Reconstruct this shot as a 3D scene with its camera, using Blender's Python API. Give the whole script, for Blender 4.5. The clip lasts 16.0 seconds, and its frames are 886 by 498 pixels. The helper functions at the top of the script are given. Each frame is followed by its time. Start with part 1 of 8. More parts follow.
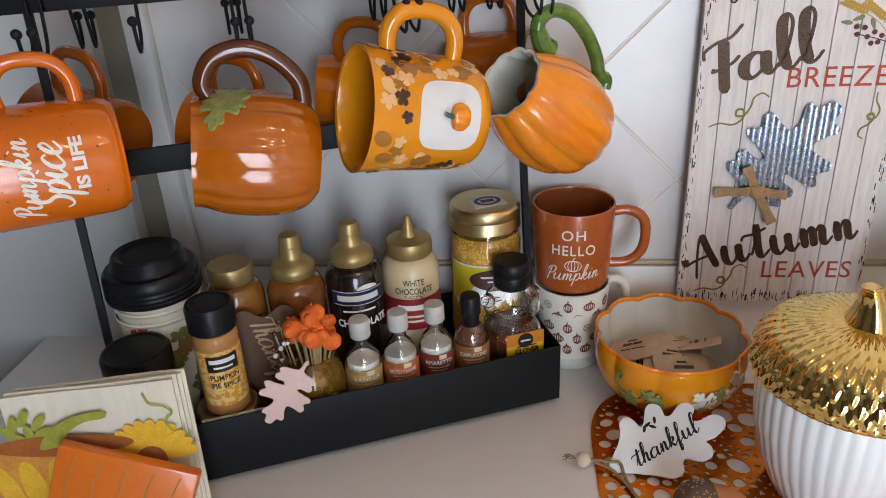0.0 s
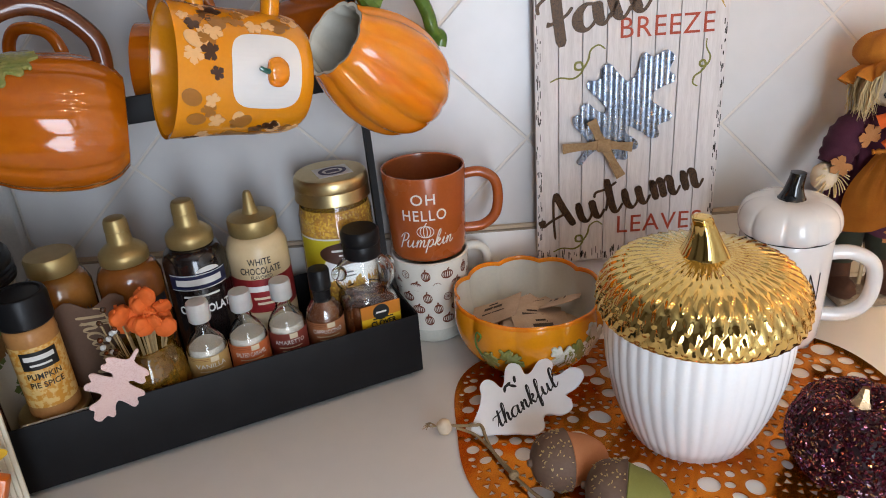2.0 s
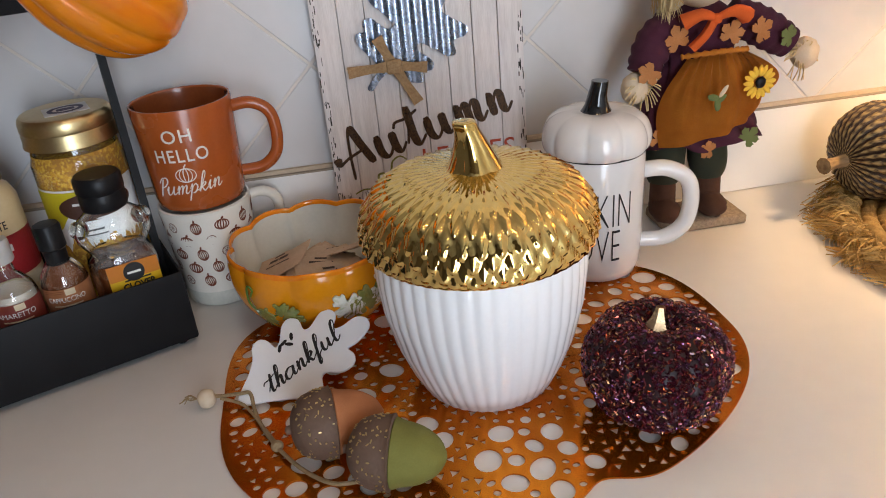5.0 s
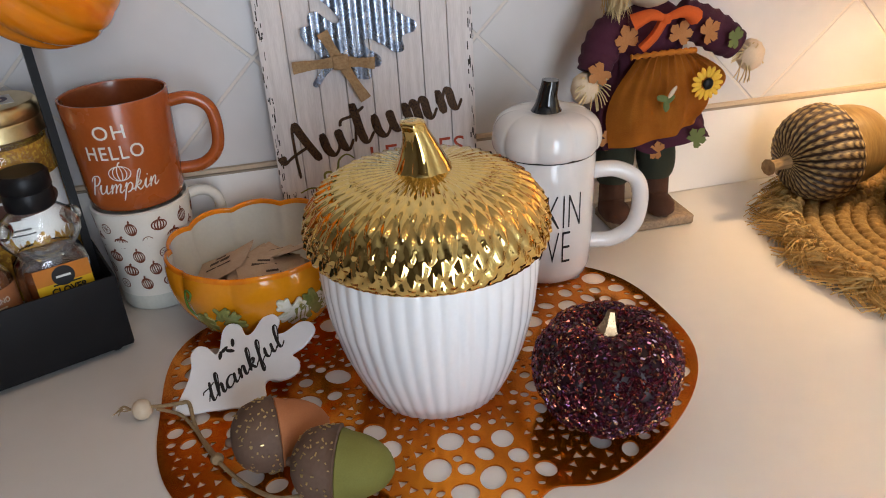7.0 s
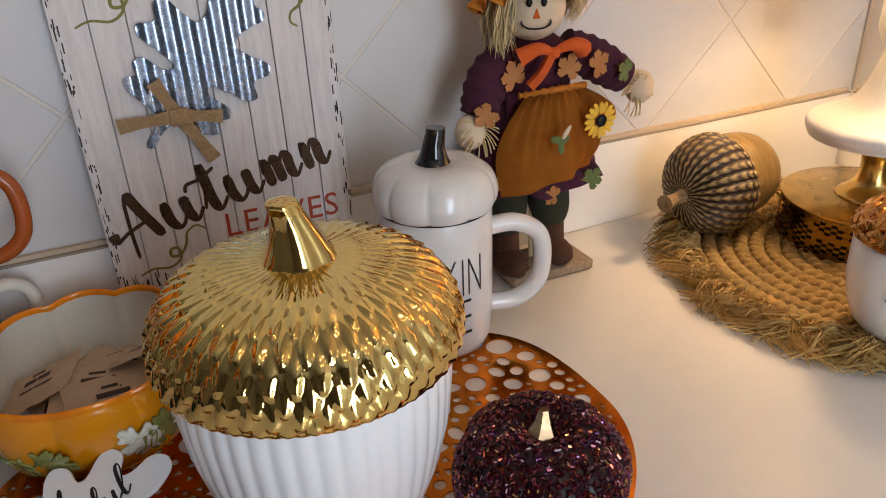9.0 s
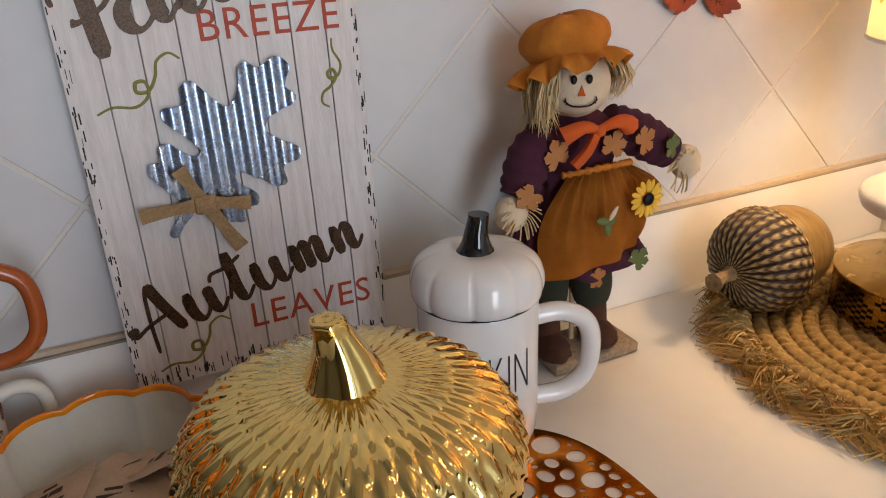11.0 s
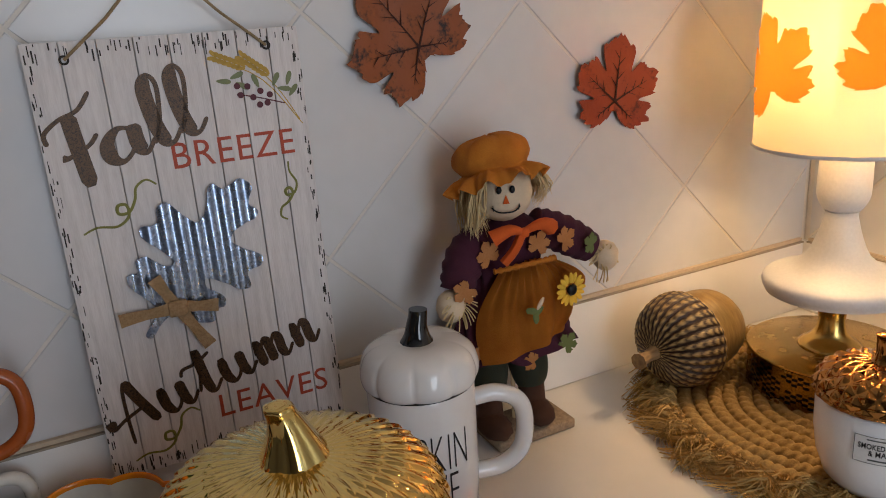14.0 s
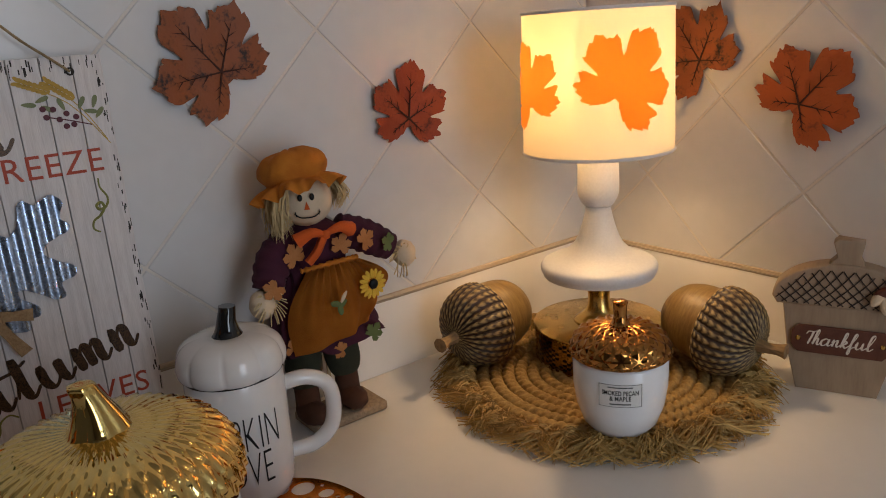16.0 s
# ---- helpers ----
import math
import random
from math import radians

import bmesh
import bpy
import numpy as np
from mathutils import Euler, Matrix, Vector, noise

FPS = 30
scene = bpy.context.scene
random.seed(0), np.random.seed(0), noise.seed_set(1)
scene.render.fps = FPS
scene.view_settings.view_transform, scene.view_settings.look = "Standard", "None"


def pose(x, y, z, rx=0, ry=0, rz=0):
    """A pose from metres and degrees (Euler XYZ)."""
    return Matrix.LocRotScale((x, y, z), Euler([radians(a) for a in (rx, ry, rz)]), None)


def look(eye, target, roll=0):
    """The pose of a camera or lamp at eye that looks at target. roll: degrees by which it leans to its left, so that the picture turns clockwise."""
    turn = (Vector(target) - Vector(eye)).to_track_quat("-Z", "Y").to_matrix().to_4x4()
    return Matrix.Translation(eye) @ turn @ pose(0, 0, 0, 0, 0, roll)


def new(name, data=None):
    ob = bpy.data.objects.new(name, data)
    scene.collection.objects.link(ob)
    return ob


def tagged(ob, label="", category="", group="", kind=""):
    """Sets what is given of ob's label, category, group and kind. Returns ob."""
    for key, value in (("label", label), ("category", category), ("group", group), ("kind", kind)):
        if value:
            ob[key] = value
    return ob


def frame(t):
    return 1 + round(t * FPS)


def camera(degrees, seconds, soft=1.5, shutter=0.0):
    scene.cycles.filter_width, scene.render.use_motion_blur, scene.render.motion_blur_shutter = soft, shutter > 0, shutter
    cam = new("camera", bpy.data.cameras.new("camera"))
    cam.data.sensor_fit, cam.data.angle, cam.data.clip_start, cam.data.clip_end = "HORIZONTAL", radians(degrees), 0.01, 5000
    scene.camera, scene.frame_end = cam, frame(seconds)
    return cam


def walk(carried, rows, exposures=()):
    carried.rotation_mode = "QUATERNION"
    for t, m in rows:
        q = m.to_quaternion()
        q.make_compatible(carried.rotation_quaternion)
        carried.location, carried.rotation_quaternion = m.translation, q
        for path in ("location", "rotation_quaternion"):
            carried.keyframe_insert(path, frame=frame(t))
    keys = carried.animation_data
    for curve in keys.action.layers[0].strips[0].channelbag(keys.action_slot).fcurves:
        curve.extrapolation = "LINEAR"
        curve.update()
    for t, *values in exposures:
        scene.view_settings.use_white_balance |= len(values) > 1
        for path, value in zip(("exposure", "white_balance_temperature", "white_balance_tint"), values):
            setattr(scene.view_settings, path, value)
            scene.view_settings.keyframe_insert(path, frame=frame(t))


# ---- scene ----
cam = camera(61.9, 16.0, 1.0)
METRES, EYE, TILT, LEAN, TURN = 0.72, 0.50, 0.0, 0.0, 5.0
PATH = [
    (0, (0.072, 0.088, 0.565), (-0.136, 1.87, -0.317), -3.1),
    (0.5, (0.09, 0.088, 0.554), (-0.046, 1.88, -0.324), -3.2),
    (1, (0.107, 0.09, 0.54), (0.031, 1.89, -0.329), -3.5),
    (1.5, (0.123, 0.098, 0.521), (0.097, 1.899, -0.348), -3.9),
    (2, (0.142, 0.098, 0.501), (0.166, 1.902, -0.362), -4.2),
    (2.5, (0.169, 0.105, 0.481), (0.261, 1.899, -0.399), -4.3),
    (3, (0.199, 0.119, 0.456), (0.355, 1.898, -0.443), -4.3),
    (3.5, (0.222, 0.133, 0.434), (0.421, 1.903, -0.476), -4.4),
    (4, (0.251, 0.153, 0.412), (0.474, 1.917, -0.503), -4.7),
    (4.2, (0.26, 0.158, 0.409), (0.488, 1.922, -0.506), -5.0),
    (6.5, (0.293, 0.165, 0.402), (0.581, 1.905, -0.542), -4.0),
    (7, (0.287, 0.179, 0.402), (0.656, 1.903, -0.543), -3.2),
    (7.5, (0.292, 0.203, 0.404), (0.759, 1.896, -0.555), -2.5),
    (8, (0.307, 0.233, 0.394), (0.888, 1.895, -0.555), -2.2),
    (8.5, (0.308, 0.264, 0.391), (0.97, 1.906, -0.538), -2.4),
    (9, (0.303, 0.299, 0.393), (1.032, 1.925, -0.516), -2.4),
    (11.3, (0.301, 0.361, 0.41), (1.041, 2.06, -0.343), -3.2),
    (11.5, (0.303, 0.358, 0.412), (1.02, 2.078, -0.314), -3.9),
    (12, (0.297, 0.349, 0.429), (0.999, 2.089, -0.264), -3.9),
    (12.5, (0.295, 0.341, 0.433), (0.998, 2.092, -0.231), -3.8),
    (13, (0.294, 0.328, 0.438), (1.022, 2.078, -0.199), -3.9),
    (13.5, (0.294, 0.304, 0.439), (1.07, 2.045, -0.167), -4.0),
    (14, (0.297, 0.276, 0.447), (1.136, 1.994, -0.139), -4.0),
    (14.5, (0.299, 0.241, 0.447), (1.204, 1.93, -0.125), -4.1),
    (15, (0.295, 0.209, 0.444), (1.284, 1.853, -0.12), -4.0),
    (15.5, (0.289, 0.178, 0.445), (1.366, 1.768, -0.111), -4.0),
    (16, (0.299, 0.155, 0.447), (1.458, 1.688, -0.105), -3.9),
]
EXPOSURES = [(0.0, 0.42), (2.5, 0.42), (4.0, 0.30), (7.0, 0.10), (9.0, -0.10), (11.5, -0.20), (13.5, -0.58), (16.0, -1.06)]
walk(cam, [(t, look(eye, target, roll)) for t, eye, target, roll in PATH], EXPOSURES)


# ---- world and light ----
world = bpy.data.worlds.new("world")
scene.world = world
world.use_nodes = True
wn = world.node_tree.nodes
sky = wn.new("ShaderNodeTexSky")
sky.sky_type, sky.sun_disc, sky.sun_elevation, sky.sun_rotation = "NISHITA", False, radians(35), radians(200)
wn["Background"].inputs["Strength"].default_value = 0.12
world.node_tree.links.new(sky.outputs["Color"], wn["Background"].inputs["Color"])


def area_light(name, m, sx, sy, watts, colour):
    data = bpy.data.lights.new(name, "AREA")
    data.shape, data.size, data.size_y, data.energy, data.color = "RECTANGLE", sx, sy, watts, colour
    ob = new(name, data)
    ob.matrix_world = m
    return ob


def point_light(name, p, watts, colour, radius):
    data = bpy.data.lights.new(name, "POINT")
    data.energy, data.color, data.shadow_soft_size = watts, colour, radius
    ob = new(name, data)
    ob.location = p
    return ob


WIN_Y = -1.3          # inner face of the wall opposite the tiles
area_light("window_daylight", look((0.56, WIN_Y - 0.02, 0.19), (0.56, 1, 0.19)), 0.62, 1.92, 32, (0.74, 0.85, 1.0))
area_light("window_daylight_small", look((1.1, WIN_Y - 0.02, 0.72), (1.1, 1, 0.35)), 0.16, 0.86, 0.8, (0.64, 0.80, 1.0))
LAMP = (1.03, 0.78)
point_light("table_lamp_bulb", (LAMP[0], LAMP[1], 0.405), 7.0, (1.0, 0.67, 0.36), 0.034)
for cx, cy in ((0.46, -0.30), (0.84, -0.30), (0.46, 0.10), (0.84, 0.10)):
    point_light("downlight_bulb", (cx, cy, 1.44), 1.8, (1.0, 0.68, 0.41), 0.03)


# ---- materials ----
def mat(name, c1, c2=None, rough=0.5, metal=0.0, scale=25.0, fine=300.0, bump=0.0, bump_scale=None, coat=0.0, trans=0.0,
        ior=1.45, sheen=0.0, stretch=(1, 1, 1), thresh=None, rough_var=0.08, sub=0.0, spec=0.5):
    """A Principled material whose colour drifts from c1 to c2 at two scales, with fine relief."""
    m = bpy.data.materials.new(name)
    m.use_nodes = True
    n, l = m.node_tree.nodes, m.node_tree.links
    p = n["Principled BSDF"]
    c2 = c2 or tuple(v * 0.86 for v in c1)
    co, mp = n.new("ShaderNodeTexCoord"), n.new("ShaderNodeMapping")
    mp.inputs["Scale"].default_value = stretch
    l.new(co.outputs["Object"], mp.inputs["Vector"])
    a, b = n.new("ShaderNodeTexNoise"), n.new("ShaderNodeTexNoise")
    a.inputs["Scale"].default_value, b.inputs["Scale"].default_value = scale, fine
    a.inputs["Detail"].default_value, b.inputs["Detail"].default_value = 4, 3
    for t in (a, b):
        l.new(mp.outputs["Vector"], t.inputs["Vector"])
    add = n.new("ShaderNodeMix")
    add.data_type = "FLOAT"
    add.inputs["Factor"].default_value = 0.4
    l.new(a.outputs["Fac"], add.inputs[2])
    l.new(b.outputs["Fac"], add.inputs[3])
    ramp = n.new("ShaderNodeValToRGB")
    lo, hi = thresh or (0.35, 0.65)
    ramp.color_ramp.elements[0].position, ramp.color_ramp.elements[1].position = lo, hi
    ramp.color_ramp.elements[0].color, ramp.color_ramp.elements[1].color = (*c1, 1), (*c2, 1)
    l.new(add.outputs[0], ramp.inputs["Fac"])
    l.new(ramp.outputs["Color"], p.inputs["Base Color"])
    r = n.new("ShaderNodeMapRange")
    r.inputs["To Min"].default_value, r.inputs["To Max"].default_value = max(0.02, rough - rough_var), min(1, rough + rough_var)
    l.new(a.outputs["Fac"], r.inputs["Value"])
    l.new(r.outputs["Result"], p.inputs["Roughness"])
    p.inputs["Metallic"].default_value, p.inputs["Coat Weight"].default_value = metal, coat
    p.inputs["Coat Roughness"].default_value = 0.06
    p.inputs["Transmission Weight"].default_value, p.inputs["IOR"].default_value = trans, ior
    p.inputs["Sheen Weight"].default_value = sheen
    p.inputs["Specular IOR Level"].default_value = spec
    if sub:
        p.inputs["Subsurface Weight"].default_value = sub
        p.inputs["Subsurface Scale"].default_value = 0.004
    if bump:
        bm_ = n.new("ShaderNodeBump")
        bm_.inputs["Strength"].default_value, bm_.inputs["Distance"].default_value = bump, 0.001
        src = b
        if bump_scale:
            src = n.new("ShaderNodeTexNoise")
            src.inputs["Scale"].default_value = bump_scale
            src.inputs["Detail"].default_value = 5
            l.new(mp.outputs["Vector"], src.inputs["Vector"])
        l.new(src.outputs["Fac"], bm_.inputs["Height"])
        l.new(bm_.outputs["Normal"], p.inputs["Normal"])
    return m


def cells(name, colours, scale, rough=0.3, metal=0.0, bump=0.5, coat=0.0):
    """Glitter: little cells, each with a random colour and tilt."""
    m = bpy.data.materials.new(name)
    m.use_nodes = True
    n, l = m.node_tree.nodes, m.node_tree.links
    p = n["Principled BSDF"]
    co, v = n.new("ShaderNodeTexCoord"), n.new("ShaderNodeTexVoronoi")
    v.inputs["Scale"].default_value = scale
    l.new(co.outputs["Object"], v.inputs["Vector"])
    ramp, sep = n.new("ShaderNodeValToRGB"), n.new("ShaderNodeSeparateColor")
    l.new(v.outputs["Color"], sep.inputs["Color"])
    l.new(sep.outputs[0], ramp.inputs["Fac"])
    e = ramp.color_ramp.elements
    for i, c in enumerate(colours):
        q = e[i] if i < 2 else e.new(0.5)
        q.position, q.color = i / max(1, len(colours) - 1), (*c, 1)
    ramp.color_ramp.interpolation = "CONSTANT"
    l.new(ramp.outputs["Color"], p.inputs["Base Color"])
    p.inputs["Roughness"].default_value, p.inputs["Metallic"].default_value, p.inputs["Coat Weight"].default_value = rough, metal, coat
    bp = n.new("ShaderNodeBump")
    bp.inputs["Strength"].default_value, bp.inputs["Distance"].default_value = bump, 0.001
    l.new(sep.outputs[1], bp.inputs["Height"])
    l.new(bp.outputs["Normal"], p.inputs["Normal"])
    return m


def emit(name, colour, strength):
    m = bpy.data.materials.new(name)
    m.use_nodes = True
    p = m.node_tree.nodes["Principled BSDF"]
    p.inputs["Base Color"].default_value = (*colour, 1)
    p.inputs["Emission Color"].default_value, p.inputs["Emission Strength"].default_value = (*colour, 1), strength
    return m


M_QUARTZ = mat("white_quartz", (0.770, 0.745, 0.715), (0.800, 0.775, 0.745), 0.30, scale=45, fine=900, thresh=(0.3, 0.7), rough_var=0.015)
M_TILE = mat("glazed_white_tile", (0.60, 0.59, 0.585), (0.64, 0.625, 0.62), 0.20, scale=6, fine=40, bump=0.10, bump_scale=14, rough_var=0.03)
M_GROUT = mat("grout", (0.62, 0.57, 0.51), (0.68, 0.63, 0.57), 0.85, scale=30, bump=0.3)
M_WALL = mat("white_wall_paint", (0.66, 0.655, 0.64), (0.70, 0.695, 0.68), 0.6, scale=4, fine=200, bump=0.08)
M_ROOM = mat("warm_taupe_wall_paint", (0.17, 0.15, 0.13), (0.20, 0.175, 0.15), 0.7, scale=3, fine=150)
M_CEIL = mat("dull_white_ceiling_paint", (0.42, 0.41, 0.40), None, 0.8, scale=3)
# white panel standing in shade: the shade is put into its grey colour
M_PANEL = mat("shaded_white_panel_paint", (0.50, 0.50, 0.50), (0.54, 0.54, 0.535), 0.5, scale=3, fine=150, bump=0.05)
M_DARKGAP = mat("shaded_olive_trim", (0.20, 0.19, 0.14), (0.25, 0.235, 0.18), 0.6, scale=8)
M_FLOOR = mat("oak_floor", (0.10, 0.06, 0.035), (0.15, 0.09, 0.05), 0.45, scale=6, fine=80, stretch=(1, 8, 1))
M_CAB = mat("white_cabinet_paint", (0.70, 0.69, 0.67), None, 0.4, scale=5)
M_BLACK = mat("black_powder_coat", (0.007, 0.007, 0.008), (0.011, 0.011, 0.012), 0.5, scale=40, fine=1500, bump=0.25, bump_scale=1800, spec=0.22)
M_BLACKPL = mat("black_plastic", (0.006, 0.006, 0.007), (0.010, 0.010, 0.011), 0.36, scale=40, spec=0.25)
M_BLACKGL = mat("black_glaze", (0.006, 0.006, 0.007), (0.01, 0.01, 0.01), 0.06, coat=0.5, rough_var=0.03)
M_WHITECER = mat("white_ceramic", (0.68, 0.66, 0.64), (0.71, 0.69, 0.67), 0.13, scale=12, fine=90, coat=0.4, rough_var=0.04)
M_WHITEJAR = mat("white_ribbed_ceramic", (0.84, 0.84, 0.85), (0.87, 0.87, 0.88), 0.22, scale=12, coat=0.3, rough_var=0.05)
M_CREAMMUG = mat("cream_stoneware", (0.74, 0.71, 0.64), (0.70, 0.66, 0.58), 0.3, scale=20, fine=500)
M_SAGE = mat("pale_sage_glaze", (0.60, 0.60, 0.53), None, 0.35, scale=20)
M_RUST = mat("rust_glaze", (0.33, 0.072, 0.013), (0.38, 0.086, 0.017), 0.26, scale=20, coat=0.25)
M_RUSTIN = mat("rust_glaze_inside", (0.20, 0.05, 0.015), (0.25, 0.065, 0.018), 0.22, scale=20, coat=0.3)
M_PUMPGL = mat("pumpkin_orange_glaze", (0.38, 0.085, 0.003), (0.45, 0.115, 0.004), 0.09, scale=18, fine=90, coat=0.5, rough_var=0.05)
M_GOURD = mat("gourd_orange_glaze", (0.68, 0.16, 0.004), (0.78, 0.26, 0.010), 0.13, scale=40, fine=120, coat=0.5, stretch=(1, 1, 0.15), rough_var=0.05)
M_SPECK = mat("bright_orange_glaze", (0.56, 0.115, 0.003), (0.60, 0.130, 0.003), 0.15, scale=18, coat=0.4)
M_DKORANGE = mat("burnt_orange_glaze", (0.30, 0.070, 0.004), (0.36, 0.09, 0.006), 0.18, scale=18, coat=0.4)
M_BROWNGL = mat("brown_glaze", (0.075, 0.018, 0.005), (0.12, 0.03, 0.008), 0.14, scale=30, coat=0.5)
M_AMBERGL = mat("amber_orange_glaze", (0.66, 0.23, 0.004), (0.72, 0.27, 0.008), 0.14, scale=18, coat=0.45)
M_LEAFGL = mat("green_leaf_glaze", (0.17, 0.20, 0.05), (0.30, 0.27, 0.08), 0.2, scale=90, coat=0.4)
M_STEMGL = mat("green_stem_glaze", (0.10, 0.19, 0.025), (0.055, 0.11, 0.02), 0.16, scale=50, fine=200, coat=0.4)
M_INWHITE = mat("off_white_glaze", (0.62, 0.60, 0.52), (0.68, 0.66, 0.58), 0.2, scale=15, coat=0.3)
M_GOLD = mat("mirror_gold_glaze", (0.83, 0.61, 0.23), (0.78, 0.54, 0.17), 0.06, metal=1.0, scale=15, rough_var=0.04)
M_COPPER = mat("copper_gold_plating", (0.46, 0.22, 0.06), (0.38, 0.17, 0.045), 0.09, metal=1.0, scale=25, rough_var=0.04)
M_BRASS = mat("brushed_brass", (0.62, 0.42, 0.13), (0.52, 0.34, 0.10), 0.26, metal=1.0, scale=40, fine=600)
M_CAPGOLD = mat("gold_plastic_cap", (0.40, 0.29, 0.12), (0.35, 0.25, 0.10), 0.38, metal=0.6, scale=60)
M_LIDGOLD = mat("gold_tin_lid", (0.60, 0.47, 0.25), (0.52, 0.40, 0.20), 0.34, metal=1.0, scale=50)
M_TWINE = mat("jute_twine", (0.34, 0.24, 0.13), (0.22, 0.145, 0.07), 0.9, scale=150, fine=900, bump=0.6)
M_ROPE = mat("straw_rope", (0.46, 0.29, 0.095), (0.27, 0.155, 0.045), 0.85, scale=120, fine=700, bump=0.7, stretch=(1, 1, 1))
M_FRINGE = mat("straw_fringe", (0.64, 0.43, 0.15), (0.48, 0.29, 0.085), 0.85, scale=50, fine=500)
M_WOODLT = mat("pale_mango_wood", (0.30, 0.185, 0.055), (0.19, 0.105, 0.028), 0.45, scale=35, fine=120, stretch=(1, 1, 7), bump=0.2)
M_WOODCAP = mat("dark_washed_wood", (0.035, 0.017, 0.010), (0.085, 0.045, 0.022), 0.5, scale=120, fine=420, bump=0.5, thresh=(0.48, 0.68))
def ridged(m, light, lo=0.503, hi=0.56):
    """Rubs a lighter colour over raised edges."""
    n, l = m.node_tree.nodes, m.node_tree.links
    g, r, mx = n.new("ShaderNodeNewGeometry"), n.new("ShaderNodeMapRange"), n.new("ShaderNodeMix")
    r.inputs["From Min"].default_value, r.inputs["From Max"].default_value = lo, hi
    mx.data_type = "RGBA"
    p = n["Principled BSDF"]
    old = p.inputs["Base Color"].links[0].from_socket
    l.new(g.outputs["Pointiness"], r.inputs["Value"])
    l.new(r.outputs["Result"], mx.inputs["Factor"])
    l.new(old, mx.inputs[6])
    mx.inputs[7].default_value = (*light, 1)
    l.new(mx.outputs[2], p.inputs["Base Color"])
    return m


def strands(m, dark=0.35):
    """Gives every loose piece of a mesh its own shade."""
    n, l = m.node_tree.nodes, m.node_tree.links
    g, r, mx = n.new("ShaderNodeNewGeometry"), n.new("ShaderNodeMapRange"), n.new("ShaderNodeMix")
    r.inputs["To Min"].default_value, r.inputs["To Max"].default_value = dark, 1.25
    mx.data_type, mx.blend_type = "RGBA", "MULTIPLY"
    mx.inputs["Factor"].default_value = 1
    p = n["Principled BSDF"]
    old = p.inputs["Base Color"].links[0].from_socket
    l.new(g.outputs["Random Per Island"], r.inputs["Value"])
    l.new(old, mx.inputs[6])
    l.new(r.outputs["Result"], mx.inputs[7])
    l.new(mx.outputs[2], p.inputs["Base Color"])
    return m


ridged(M_WOODCAP, (0.64, 0.45, 0.18), 0.506, 0.57)
strands(M_FRINGE, 0.6)
M_BARK = mat("stem_wood", (0.34, 0.21, 0.09), (0.16, 0.09, 0.04), 0.7, scale=80, fine=300, stretch=(1, 1, 0.3), bump=0.6)
M_LAMPW = mat("white_lamp_enamel", (0.76, 0.74, 0.72), None, 0.35, scale=10)
M_MATMET = mat("copper_orange_foil", (0.70, 0.22, 0.012), (0.48, 0.11, 0.006), 0.16, metal=0.9, scale=9, fine=40, rough_var=0.08, bump=0.25, bump_scale=22)


# ---- mesh helpers ----
def to_mesh(bm, smooth=35, name="mesh"):
    bmesh.ops.recalc_face_normals(bm, faces=bm.faces)
    me = bpy.data.meshes.new(name)
    bm.to_mesh(me)
    bm.free()
    return shade(me, smooth)


def shade(me, smooth=35):
    if smooth:
        me.shade_smooth()
        if smooth < 180:
            me.set_sharp_from_angle(angle=radians(smooth))
    return me


def part(name, bm, material, parent=None, label="", m=None, smooth=35):
    """Links a bmesh (or mesh) as one mesh object under a thing or under a part."""
    me = to_mesh(bm, smooth, name) if isinstance(bm, bmesh.types.BMesh) else bm
    me.name = name
    for k in (material if isinstance(material, (list, tuple)) else [material]):
        me.materials.append(k)
    ob = new(name, me)
    ob.parent = parent
    if m is not None:
        ob.matrix_local = m
    if label:
        tagged(ob, label)
    return ob


def thing(name, m, label, category, group="", kind=""):
    ob = new(name)
    ob.empty_display_size = 0.02
    ob.matrix_world = m
    return tagged(ob, label, category, group, kind)


def add(bm, other, m=None, index=0):
    """Adds the geometry of a second bmesh to bm, moved by m, with a material index."""
    if m is not None:
        other.transform(m)
    vs = {}
    for v in other.verts:
        vs[v] = bm.verts.new(v.co)
    for f in other.faces:
        try:
            bm.faces.new([vs[v] for v in f.verts]).material_index = index
        except ValueError:
            pass
    other.free()
    return bm


def box(sx, sy, sz, bevel=0.0, segs=2, at=(0, 0, 0)):
    bm = bmesh.new()
    bmesh.ops.create_cube(bm, size=1, matrix=Matrix.Translation(at) @ Matrix.Diagonal((sx, sy, sz, 1)))
    if bevel:
        bmesh.ops.bevel(bm, geom=bm.edges, offset=bevel, segments=segs, affect="EDGES", profile=0.5)
    return bm


def span(x0, x1, y0, y1, z0, z1, bevel=0.0):
    return box(x1 - x0, y1 - y0, z1 - z0, bevel, 2, ((x0 + x1) / 2, (y0 + y1) / 2, (z0 + z1) / 2))


def smooth_path(pts, n=8, closed=False):
    """Catmull-Rom through pts."""
    P = [Vector(p) for p in pts]
    k = len(P)
    out = []
    for i in range(k if closed else k - 1):
        g = (lambda j: P[j % k]) if closed else (lambda j: P[min(max(j, 0), k - 1)])
        a, b, c, d = g(i - 1), g(i), g(i + 1), g(i + 2)
        for s in range(n):
            t = s / n
            out.append(0.5 * (2 * b + (c - a) * t + (2 * a - 5 * b + 4 * c - d) * t * t + (3 * b - a - 3 * c + d) * t ** 3))
    if not closed:
        out.append(P[-1])
    return out


